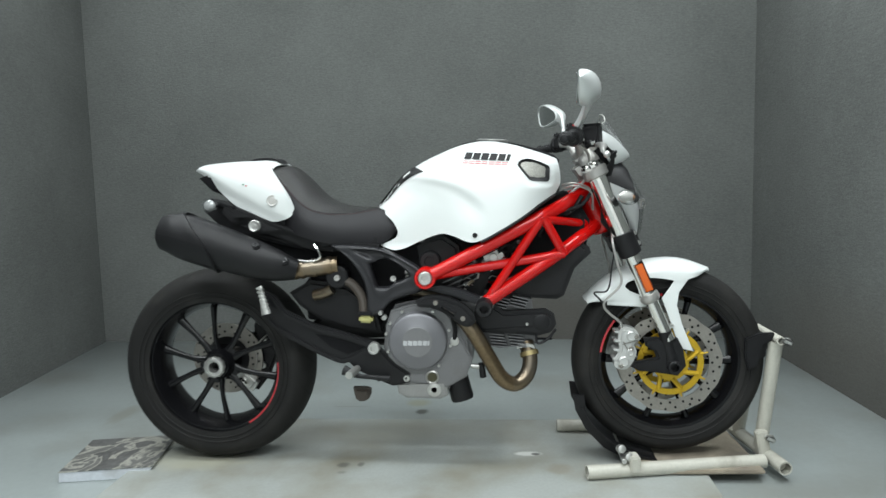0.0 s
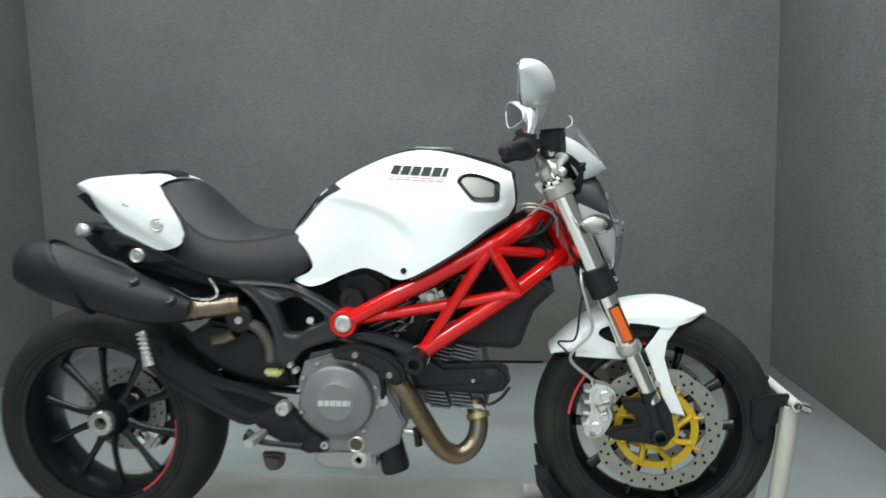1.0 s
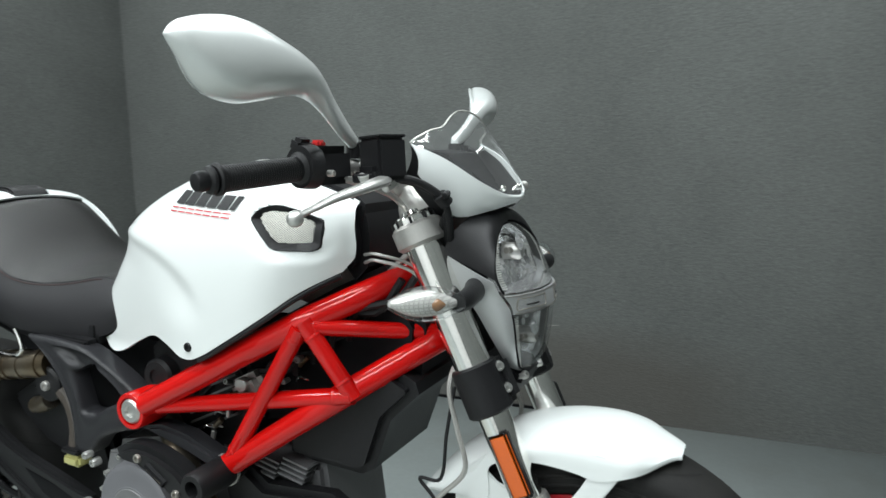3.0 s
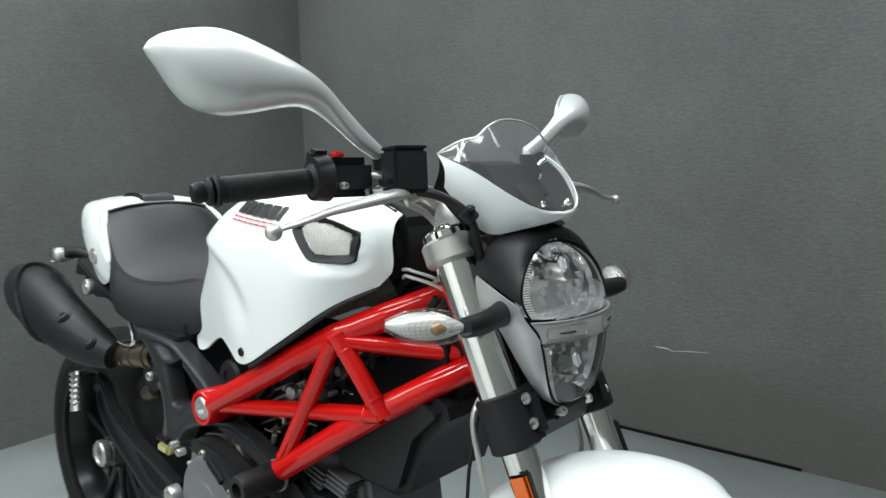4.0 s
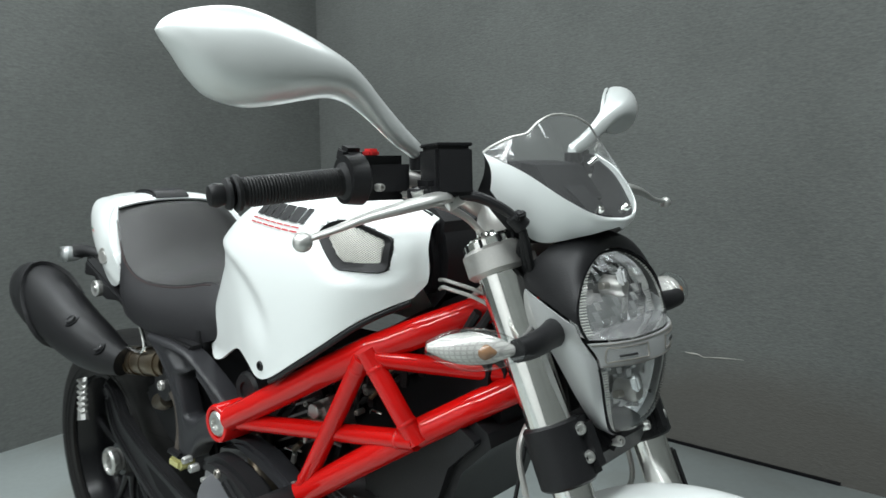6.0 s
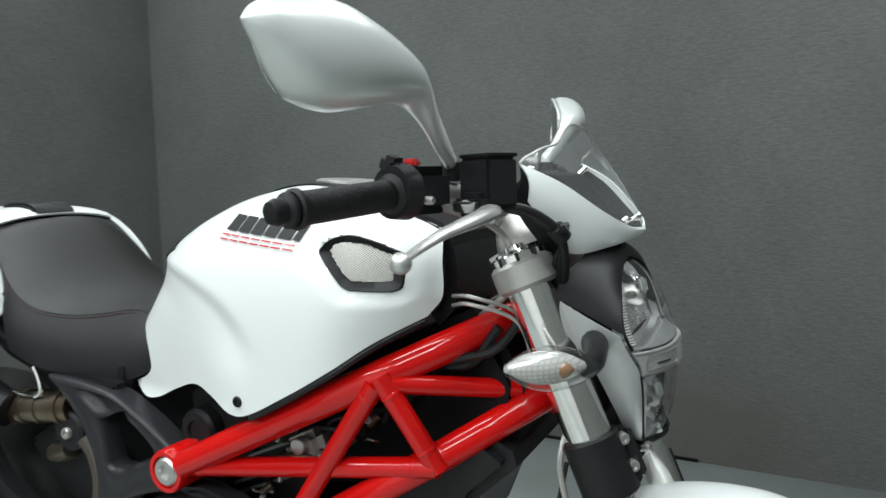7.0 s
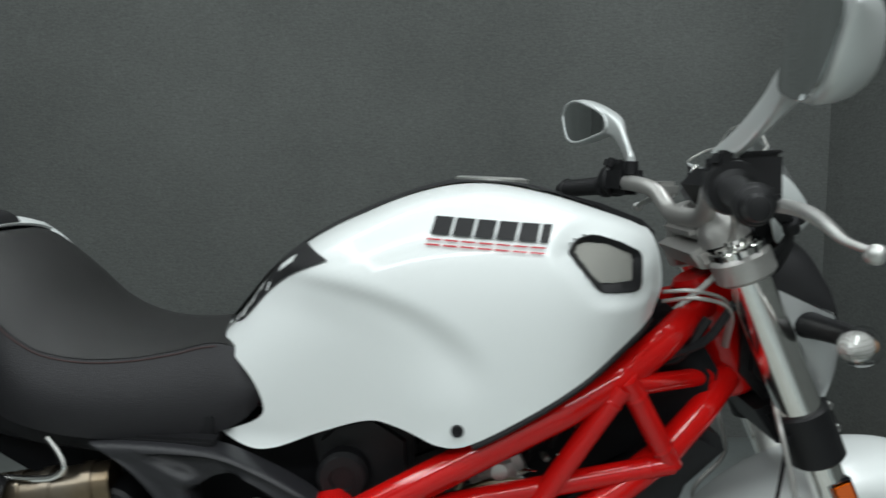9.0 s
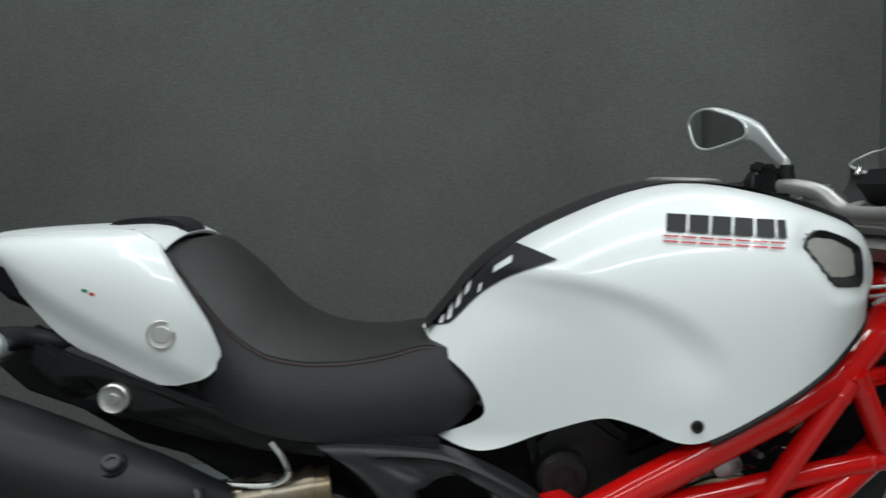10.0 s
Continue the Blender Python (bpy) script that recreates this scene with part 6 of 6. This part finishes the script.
part("throttle_cable", tube([(1.15, -0.20, 1.0), (1.19, -0.12, 0.965), (1.19, -0.07, 0.90), (1.14, -0.06, 0.85)], 0.0045, 24, 8), HOSE, bike, "grey cable")
for k in range(2):
    part("clutch_cable", tube([(1.21, -0.05 - 0.01 * k, 0.80), (1.20, -0.085 - 0.008 * k, 0.862 - 0.006 * k), (1.15, -0.11 - 0.005 * k, 0.884 - 0.008 * k), (1.115, -0.09, 0.880 - 0.012 * k)], 0.0026, 20, 8), HOSE, bike, "grey cable")
part("instrument", plate([(1.180, 1.012), (1.20, 1.034), (1.240, 1.028), (1.272, 0.985), (1.245, 0.965), (1.20, 0.985)], -0.065, 0.065, 0.012), DARK, bike, "black instrument pod")

# ---- fly screen ----
UP = [(1.219, 0.127, 1.045), (1.262, 0.110, 1.023), (1.302, 0.080, 0.990), (1.324, 0.044, 0.971), (1.331, 0.0, 0.966)]
LOW = [(1.230, 0.128, 1.002), (1.246, 0.108, 0.968), (1.266, 0.083, 0.940), (1.304, 0.046, 0.946), (1.326, 0.0, 0.955)]


def both(curve, n):
    half = spline([Vector(p) for p in curve], n)
    return [Vector((p.x, -p.y, p.z)) for p in half] + [p for p in half[::-1]][1:]


u, lo = both(UP, 22), both(LOW, 22)
rows = []
for j in range(11):
    q = j / 10
    rows.append([a.lerp(b, q) + Vector((0.006, 0, 0.002)) * math.sin(math.pi * q) for a, b in zip(u, lo)])
bm = bmesh.new()
sheet(bm, rows)
bmesh.ops.recalc_face_normals(bm, faces=bm.faces)
cowl = part("fly_screen_cowl", thick(bm, 0.003), WHITE, bike, "pearl white fly screen cowl")
bm = bmesh.new()
sheet(bm, [[p + Vector((-0.0045 - 0.002 * j, -0.0045 * (1 if p.y > 0 else -1) if abs(p.y) > 0.006 else 0, -0.001)) for p in row] for j, row in enumerate(rows[1:])])
bmesh.ops.recalc_face_normals(bm, faces=bm.faces)
part("cowl_liner", thick(bm, 0.002), BLACK, cowl, "black inner liner of the cowl")
cowl.location = (-0.003, 0.004, -0.002)
TOP = [(1.222, 0.119, 1.051), (1.238, 0.102, 1.062), (1.246, 0.080, 1.067), (1.248, 0.060, 1.080), (1.246, 0.030, 1.090), (1.243, 0.0, 1.093)]
tp = both(TOP, 22)
rows = []
for j in range(13):
    q = j / 12
    rows.append([(a + Vector((-0.002, 0, 0.002))).lerp(b, q) + Vector((0.003, 0, 0.002)) * math.sin(math.pi * q) * (1 - (abs(a.y) / 0.14) ** 2) for a, b in zip(u, tp)])
bm = bmesh.new()
sheet(bm, rows)
bmesh.ops.recalc_face_normals(bm, faces=bm.faces)
screen = part("fly_screen", bm, CLEAR, cowl, "clear plastic fly screen")
screen.visible_shadow = False
# pale tubes paint the light caught along the screen's clear edge
part("screen_edge", tube([tuple(p) for p in tp], 0.0016, 60, 6), PALEPLASTIC, screen, "pale tube painting the bright edge of the clear screen")
for side in (-1, 1):
    part("screen_edge", tube([tuple(Vector((p[0], side * p[1], p[2]))) for p in (UP[0], TOP[0])], 0.0016, 6, 6), PALEPLASTIC, screen)
for side in (-1, 1):
    bolt("screen_screw", (1.226, side * 0.112, 1.036), 0.0045, cowl, CHROME, (0.6, side * 0.4, 0.7), 0.004)
    bolt("screen_screw", (1.318, side * 0.032, 0.977), 0.0045, cowl, CHROME, (0.7, side * 0.1, 0.7), 0.004)
part("screen_bracket", plate([(1.205, 1.01), (1.235, 1.026), (1.28, 0.99), (1.305, 0.965), (1.27, 0.955), (1.23, 0.985)], -0.030, 0.030, 0.008), DARK, cowl)

# ---- headlamp ----
RIM_W = line([(0.703, 0.004), (0.707, 0.028), (0.715, 0.047), (0.730, 0.061), (0.760, 0.074), (0.790, 0.082), (0.812, 0.087), (0.832, 0.100), (0.850, 0.105), (0.868, 0.101), (0.885, 0.091), (0.900, 0.075), (0.913, 0.052), (0.922, 0.024), (0.925, 0.003)])
RIM_X = line([(0.703, 1.336), (0.73, 1.340), (0.806, 1.340), (0.852, 1.324), (0.892, 1.316), (0.925, 1.306)])
NOSE = line([(0.703, 1.337), (0.712, 1.350), (0.73, 1.360), (0.767, 1.366), (0.803, 1.368), (0.825, 1.366), (0.845, 1.360), (0.886, 1.340), (0.913, 1.320), (0.925, 1.308)])


def lamp_x(y, z, back=0.0):
    w = RIM_W(z)
    k = 1 - min(1, abs(y) / w) ** 2.4
    return RIM_X(z) + (NOSE(z) - RIM_X(z)) * k - back * k ** 0.6


def lamp_sheet(z0, z1, fill, lift=0.0, back=0.0, n=24, m=20, sag=0.0, facet=0.0):
    rows = []
    for i in range(m + 1):
        z = z0 + (z1 - z0) * i / m
        w = RIM_W(z) * fill
        row = []
        for k in range(n + 1):
            y = w * (2 * k / n - 1)
            zz = z + sag * (abs(y) / RIM_W(z)) ** 3 * (1 - i / m)
            inner = 0 < k < n and 0 < i < m
            d = facet * (((k * 7 + i * 3) % 5 - 2) if inner else 0)
            row.append((lamp_x(y, z, back) + lift + d, y, zz))
        rows.append(row)
    bm = bmesh.new()
    sheet(bm, rows)
    bmesh.ops.recalc_face_normals(bm, faces=bm.faces)
    return bm


def swept(edge, rear, out, n=10):
    """A rounded skin from the lens edge back to a rear edge; out: how far it bellies sideways."""
    rows = []
    for a, b in zip(edge, rear):
        row = []
        for k in range(n + 1):
            q = k / n
            g = 1.0 if out else soft(0, 0.28, 0.5 - abs(len(rows) / (len(edge) - 1) - 0.5))
            mid = (a + b) / 2
            if out:
                g = soft(1.0, 0.6, len(rows) / (len(edge) - 1))
            c = Vector((mid.x + (a.x - 0.004 - mid.x) * g, b.y + out * (1 if b.y > 0 else -1) if out else (a.y + b.y) / 2, mid.z + (max(a.z, b.z) - mid.z) * g if not out else mid.z))
            row.append(a * (1 - q) ** 2 + c * (2 * q * (1 - q)) + b * q ** 2)
        rows.append(row)
    bm = bmesh.new()
    sheet(bm, rows)
    bmesh.ops.recalc_face_normals(bm, faces=bm.faces)
    return thick(bm, 0.002)


head = part("headlamp", plate([(1.236, 0.76), (1.240, 0.91), (1.262, 0.918), (1.266, 0.86), (1.276, 0.78), (1.286, 0.73), (1.27, 0.72)], -0.060, 0.060, 0.012), MATT, bike, "tall headlamp with two clear lenses in a silver shell")
for side in (-1, 1):
    zs = [0.705 + 0.145 * k / 24 for k in range(25)]
    edge = [Vector((RIM_X(z) + 0.002, side * (RIM_W(z) + 0.001), z)) for z in zs]
    rear = spline([(1.325, side * 0.020, 0.704), (1.325, side * 0.055, 0.722), (1.315, side * 0.080, 0.760), (1.292, side * 0.095, 0.811), (1.264, side * 0.098, 0.850), (1.246, side * 0.097, 0.888)], 24)
    part("silver_flank", swept(edge, rear, 0.010), SILVER, head, "silver-painted flank of the lamp shell", 50)
zs = [0.850 + 0.075 * (1 - (1 - k / 20) ** 2) for k in range(21)]
half = [Vector((RIM_X(z) + 0.006, -RIM_W(z) - 0.002, z + 0.002)) for z in zs]
edge = half + [Vector((p.x, -p.y, p.z)) for p in half[::-1]]
back_half = spline([(1.246, -0.097, 0.888), (1.256, -0.093, 0.911), (1.270, -0.078, 0.930), (1.278, -0.045, 0.943), (1.281, -0.006, 0.947)], 20)
rear = back_half + [Vector((p.x, -p.y, p.z)) for p in back_half[::-1]]
part("headlamp_hood", swept(edge, rear, 0), BLACK, head, "matt black headlamp hood", 50)
for z0, z1, sag, fill in ((0.706, 0.800, 0.0, 0.985), (0.830, 0.922, 0.003, 0.975)):
    g = part("lamp_lens", lamp_sheet(z0, z1, fill, 0.003, 0, 28, 24, sag), LENS, head, "clear headlamp lens", 70)
    g.visible_shadow = False
    part("lamp_bowl", lamp_sheet(z0 + 0.001, z1 - 0.001, fill * 0.99, 0.0, 0.048, 22, 9, sag, 0.0011), REFLECT, g, "faceted mirror-like reflector", 8)
    for side in (-1, 1):
        for k in range(26):
            z = z0 + 0.006 + (z1 - z0 - 0.012) * k / 25
            w = RIM_W(z) * fill
            zz = z + sag * (1 - (z - z0) / (z1 - z0))
            part("lens_flute", tube([(lamp_x(w * 0.995, z) + 0.002, side * w * 0.995, zz), (lamp_x(w * 0.88, z, 0.004) + 0.001, side * w * 0.88, zz)], 0.0011, 3, 5), PALEPLASTIC, g)
    for z, dz in (((z0, 0.001),) if z0 > 0.8 else ((z1, -0.001),)):
        w = RIM_W(z) * fill
        ys = [w * (2 * k / 20 - 1) for k in range(21)]
        lift = lambda y: sag * (abs(y) / RIM_W(z)) ** 3 * (1 if z == z0 else 0)
        bm = bmesh.new()
        sheet(bm, [[(lamp_x(y, z) + 0.002, y, z + dz + lift(y)), (lamp_x(y, z, 0.018), y, z + dz * 3 + lift(y)), (lamp_x(y, z, 0.040) - 0.002, y, z + dz * 4 + lift(y))] for y in ys])
        bmesh.ops.recalc_face_normals(bm, faces=bm.faces)
        part("lamp_shelf", bm, REFLECT, g)
    zc = (z0 + z1) / 2 + (0.004 if z0 > 0.8 else 0)
    part("lamp_bulb", lathe([(-0.01, 0), (-0.01, 0.013), (0.014, 0.013), (0.020, 0.009), (0.021, 0)], (NOSE(zc) - 0.032, 0, zc), (1, 0, 0), 18), SATIN, g)
    part("bulb_shade", block((0.010, 0.024, 0.020), (NOSE(zc) - 0.015, -0.004, zc + 0.014), (0, -15, 20), 0.003), REFLECT, g)
    part("bulb_socket", rod((NOSE(zc) - 0.022, -0.042, zc + 0.006), (NOSE(zc) - 0.020, -0.030, zc + 0.005), 0.005, 12), STEEL, g)
    edge = [(lamp_x(RIM_W(z) * fill, z) + 0.003, -RIM_W(z) * fill, z + sag * (1 - (z - z0) / (z1 - z0))) for z in [z0 + (z1 - z0) * k / 12 for k in range(13)]]
    part("lens_rim", tube(edge + [(p[0], -p[1], p[2]) for p in edge[::-1]], 0.0018, 80, 6), DARK, g)
bar_ob = part("lamp_bar", thick(lamp_sheet(0.801, 0.8295, 1.0, 0.0065, 0, 28, 8), 0.004), SILVER, head, "ribbed silver bar between the lenses", 50)
for side in (-1, 1):
    def on_bar(y, z, lift):
        return (lamp_x(y, z) + 0.0065 + lift, y, z)

    ya, yb = side * 0.022, side * 0.080
    za, zb = 0.8075, 0.8235
    ring = [on_bar(ya + (yb - ya) * k / 6, zb, 0.0008) for k in range(7)] + [on_bar(yb - (yb - ya) * k / 6, za, 0.0008) for k in range(7)]
    part("window_frame", tube(ring + [ring[0]], 0.0009, 60, 6), STEEL, bar_ob)
    bm = bmesh.new()
    sheet(bm, [[on_bar(ya + (yb - ya) * k / 8, z, 0.0005) for z in (za, zb)] for k in range(9)])
    bmesh.ops.recalc_face_normals(bm, faces=bm.faces)
    part("bar_window", thick(bm, 0.0004), REFLECT, bar_ob, "small clear window")
    for z in (0.8025, 0.828):
        part("bar_edge", tube([on_bar(side * RIM_W(z) * 0.98 * k / 10, z, 0.0004) for k in range(11)], 0.0007, 20, 5), STEEL, bar_ob)
    part("window_rib", tube([on_bar(ya + (yb - ya) * (0.35 + 0.1 * k), 0.8135, 0.001) for k in range(5)], 0.0012, 10, 6), MATT, bar_ob)
head.location.y = 0.006
part("lamp_foot", plate([(1.290, 0.725), (1.332, 0.712), (1.346, 0.702), (1.340, 0.688), (1.300, 0.690)], -0.044, 0.044, 0.006), BLACK, head)
for side in (-1, 1):
    bolt("foot_bolt", (1.343, side * 0.034, 0.700), 0.0065, head, ALU, (0.8, side * 0.2, 0.3))
for side in (-1, 1):
    s = side
    root, tip = Vector((1.318, s * 0.186, 0.838)), Vector((1.258, s * 0.268, 0.848))
    stalk = part("front_indicator", tube([(1.292, s * 0.080, 0.838), (1.305, s * 0.126, 0.838), (1.313, s * 0.165, 0.838), (1.314, s * 0.192, 0.839)], [0.017, 0.0135, 0.0125, 0.011], 14, 14, squash=1.15), BLACK, bike, "clear-lensed front indicator on a black stalk")
    lensb = tube([tuple(root), tuple(root.lerp(tip, 0.5)), tuple(tip)], [0.009, 0.0195, 0.0235, 0.020, 0.007], 20, 20, squash=0.95)
    gl = part("indicator_lens", lensb, LENS, stalk, "clear faceted lens")
    gl.visible_shadow = False
    part("indicator_bulb", tube([tuple(root.lerp(tip, 0.30) + Vector((0.006, s * 0.005, 0))), tuple(root.lerp(tip, 0.52) + Vector((0.006, s * 0.005, 0)))], [0.003, 0.0085, 0.005], 10, 14), AMBER, stalk, "amber bulb")
    part("indicator_back", tube([tuple(root.lerp(tip, 0.05) - Vector((0.006, 0, 0))), tuple(root.lerp(tip, 0.5) - Vector((0.006, 0, 0))), tuple(root.lerp(tip, 0.95) - Vector((0.006, 0, 0)))], [0.006, 0.0155, 0.0185, 0.015, 0.004], 16, 18, squash=0.9), CELLS, stalk)


# ---- wheel chock, platform, ramp ----
chock = thing("wheel_chock", "ivory-painted tubular wheel chock holding the front wheel", "wheel chock", (1.45, 0, 0))
base = Vector((1.45, 0, 0))


def chock_part(name, bm, mat, label=""):
    for v in bm.verts:
        v.co -= base
    return part(name, bm, mat, chock, label)


def hollow(a, b, r):
    a, b = Vector(a), Vector(b)
    L = (b - a).length
    return lathe([(0, r - 0.004), (0, r), (L, r), (L, r - 0.004), (L - 0.03, r - 0.004), (L - 0.03, 0), (0.03, 0), (0.03, r - 0.004)], tuple(a), tuple(b - a), 24)


TR = 0.021
chock_part("base_tube", hollow((1.174, -0.192, TR), (1.722, -0.092, TR), TR), STAND)
chock_part("base_tube", hollow((1.115, 0.215, TR), (1.665, 0.215, TR), TR), STAND)
chock_part("cross_tube", hollow((1.764, -0.150, TR), (1.708, 0.27, TR), TR), STAND)
chock_part("post", hollow((1.738, -0.010, 0.035), (1.757, -0.070, 0.392), TR), STAND)
chock_part("post", hollow((1.722, 0.150, 0.035), (1.752, 0.08, 0.39), TR), STAND)
chock_part("head_tube", hollow((1.757, -0.11, 0.400), (1.752, 0.09, 0.400), 0.013), STAND)
chock_part("bracket", block((0.035, 0.03, 0.08), (1.732, -0.045, 0.062), (0, -10, 0), 0.004), STAND)
chock_part("bracket", block((0.03, 0.05, 0.05), (1.315, -0.172, 0.045), (0, 0, 5), 0.004), STAND)
chock_part("axle_rod", rod((1.285, -0.19, 0.055), (1.285, 0.20, 0.055), 0.008, 12), ALU)
for q in ((1.278, -0.165, 0.085), (1.30, -0.17, 0.062)):
    chock_part("wing_nut", lathe([(-0.012, 0), (-0.012, 0.012), (0.012, 0.012), (0.014, 0.006), (0.014, 0)], q, (0.2, -1, 0.3), 14), ALU)
rows = []
bm = bmesh.new()
for i in range(25):
    a = radians(206 + 56 * i / 24)
    r = 0.303
    rows.append([(FX + r * math.cos(a), y, FZ + r * math.sin(a) - 0.004) for y in (-0.085, -0.075, 0.075, 0.085)])
sheet(bm, rows)
bmesh.ops.recalc_face_normals(bm, faces=bm.faces)
chock_part("cradle", thick(bm, 0.006), MATT, "black steel cradle")
for s in (-1, 1):
    chock_part("cradle_cheek", plate([(1.146, 0.225), (1.180, 0.222), (1.186, 0.165), (1.225, 0.105), (1.267, 0.075), (1.330, 0.055), (1.39, 0.035), (1.38, 0.010), (1.29, 0.025), (1.240, 0.052), (1.184, 0.112), (1.152, 0.175)], s * 0.064, s * 0.076, 0.003), MATT)
    chock_part("front_cheek", plate([(1.664, 0.398), (1.704, 0.416), (1.748, 0.418), (1.752, 0.398), (1.716, 0.380), (1.700, 0.318), (1.676, 0.300), (1.664, 0.340)], s * 0.062, s * 0.082, 0.004), MATT, "worn black rubber flap")
chock_part("front_pad", plate([(1.690, 0.405), (1.738, 0.405), (1.732, 0.34), (1.705, 0.32)], -0.062, 0.062, 0.006), MATT)
for q in ((1.770, -0.11, 0.400), (1.745, -0.065, 0.085)):
    chock_part("wing_nut", lathe([(-0.014, 0), (-0.014, 0.010), (0.012, 0.010), (0.014, 0.006), (0.014, 0)], q, (0.5, -1, 0.2), 12), ALU)
    chock_part("wing_nut", block((0.030, 0.006, 0.016), (q[0], q[1] - 0.016, q[2]), (0, 25, 0), 0.003), ALU)
chock_part("base_plate", block((0.40, 0.36, 0.012), (1.50, 0.02, 0.010), (0, 0, 2), 0.003), WOODPLATE, "worn brown plywood base plate")

bm = bmesh.new()
out = []
x0, x1, y0, y1, r = -0.273, 1.541, -1.5, 0.33, 0.05
for cx, cy, a0 in ((x1 - r, y1 - r, 0), (x0 + r, y1 - r, 90), (x0 + r, y0 + r, 180), (x1 - r, y0 + r, 270)):
    for k in range(7):
        a = radians(a0 + 15 * k)
        out.append((cx + r * math.cos(a), cy + r * math.sin(a)))
lo_r = [bm.verts.new((x, y, FLOOR)) for x, y in out]
hi_r = [bm.verts.new((x, y, -0.004)) for x, y in out]
tp_r = [bm.verts.new((x * 0.998 + 0.0012, y * 0.998, 0.0)) for x, y in out]
bm.faces.new(tp_r)
for a, b in ((lo_r, hi_r), (hi_r, tp_r)):
    for i in range(len(out)):
        bm.faces.new((a[i], a[(i + 1) % len(out)], b[(i + 1) % len(out)], b[i]))
bmesh.ops.recalc_face_normals(bm, faces=bm.faces)
tagged(mesh_object("lift_platform", bm, PLATFORM, 20), "low grey-painted lift platform, scuffed and oil-stained, under the motorcycle", "lift platform")


def scraped():
    """Bare dark metal where the pale paint has been scraped off in swirls."""
    m = material("scraped_ramp_metal", (0.19, 0.19, 0.185), 0.34, 0.5, vary=0.35, scale=14, fine=60, bump=0.2)
    n, l = m.node_tree.nodes, m.node_tree.links
    b = n["Principled BSDF"]
    co, t, ramp, mix = n.new("ShaderNodeTexCoord"), n.new("ShaderNodeTexNoise"), n.new("ShaderNodeValToRGB"), n.new("ShaderNodeMix")
    t.inputs["Scale"].default_value, t.inputs["Detail"].default_value, t.inputs["Distortion"].default_value = 5.5, 6, 2.2
    l.new(co.outputs["Object"], t.inputs["Vector"])
    e = ramp.color_ramp.elements
    e[0].position, e[0].color, e[1].position, e[1].color = 0.475, (0, 0, 0, 1), 0.495, (0.9, 0.9, 0.9, 1)
    for p, v in ((0.518, 0.8), (0.555, 0.12)):
        q = e.new(p)
        q.color = (v, v, v, 1)
    l.new(t.outputs["Fac"], ramp.inputs[0])
    mix.data_type = "RGBA"
    l.new(ramp.outputs[0], mix.inputs[0])
    l.new(b.inputs["Base Color"].links[0].from_socket, mix.inputs[6])
    mix.inputs[7].default_value = (0.62, 0.61, 0.54, 1)
    l.new(mix.outputs[2], b.inputs["Base Color"])
    return m


RAMP = scraped()
RAMPPAINT = material("ramp_side_paint", (0.55, 0.58, 0.62), 0.45, vary=0.1, dirt=(0.30, 0.30, 0.28), dirt_at=(0.55, 0.8))
ramp_ob = thing("ramp_plate", "scraped bare-metal ramp plate at the end of the platform", "ramp plate", (-0.372, -0.058, FLOOR))
ramp_ob.rotation_euler = (0, 0, radians(10))
for name, bm, mat in (("ramp_body", plate([(-0.135, 0.0), (-0.132, 0.034), (0.150, 0.036), (0.150, 0.0)], -0.128, 0.150, 0.002), RAMPPAINT), ("ramp_skin", plate([(-0.134, 0.0335), (-0.132, 0.0365), (0.158, 0.0385), (0.158, 0.0355)], -0.130, 0.152, 0.001), RAMP)):
    part(name, bm, mat, ramp_ob)
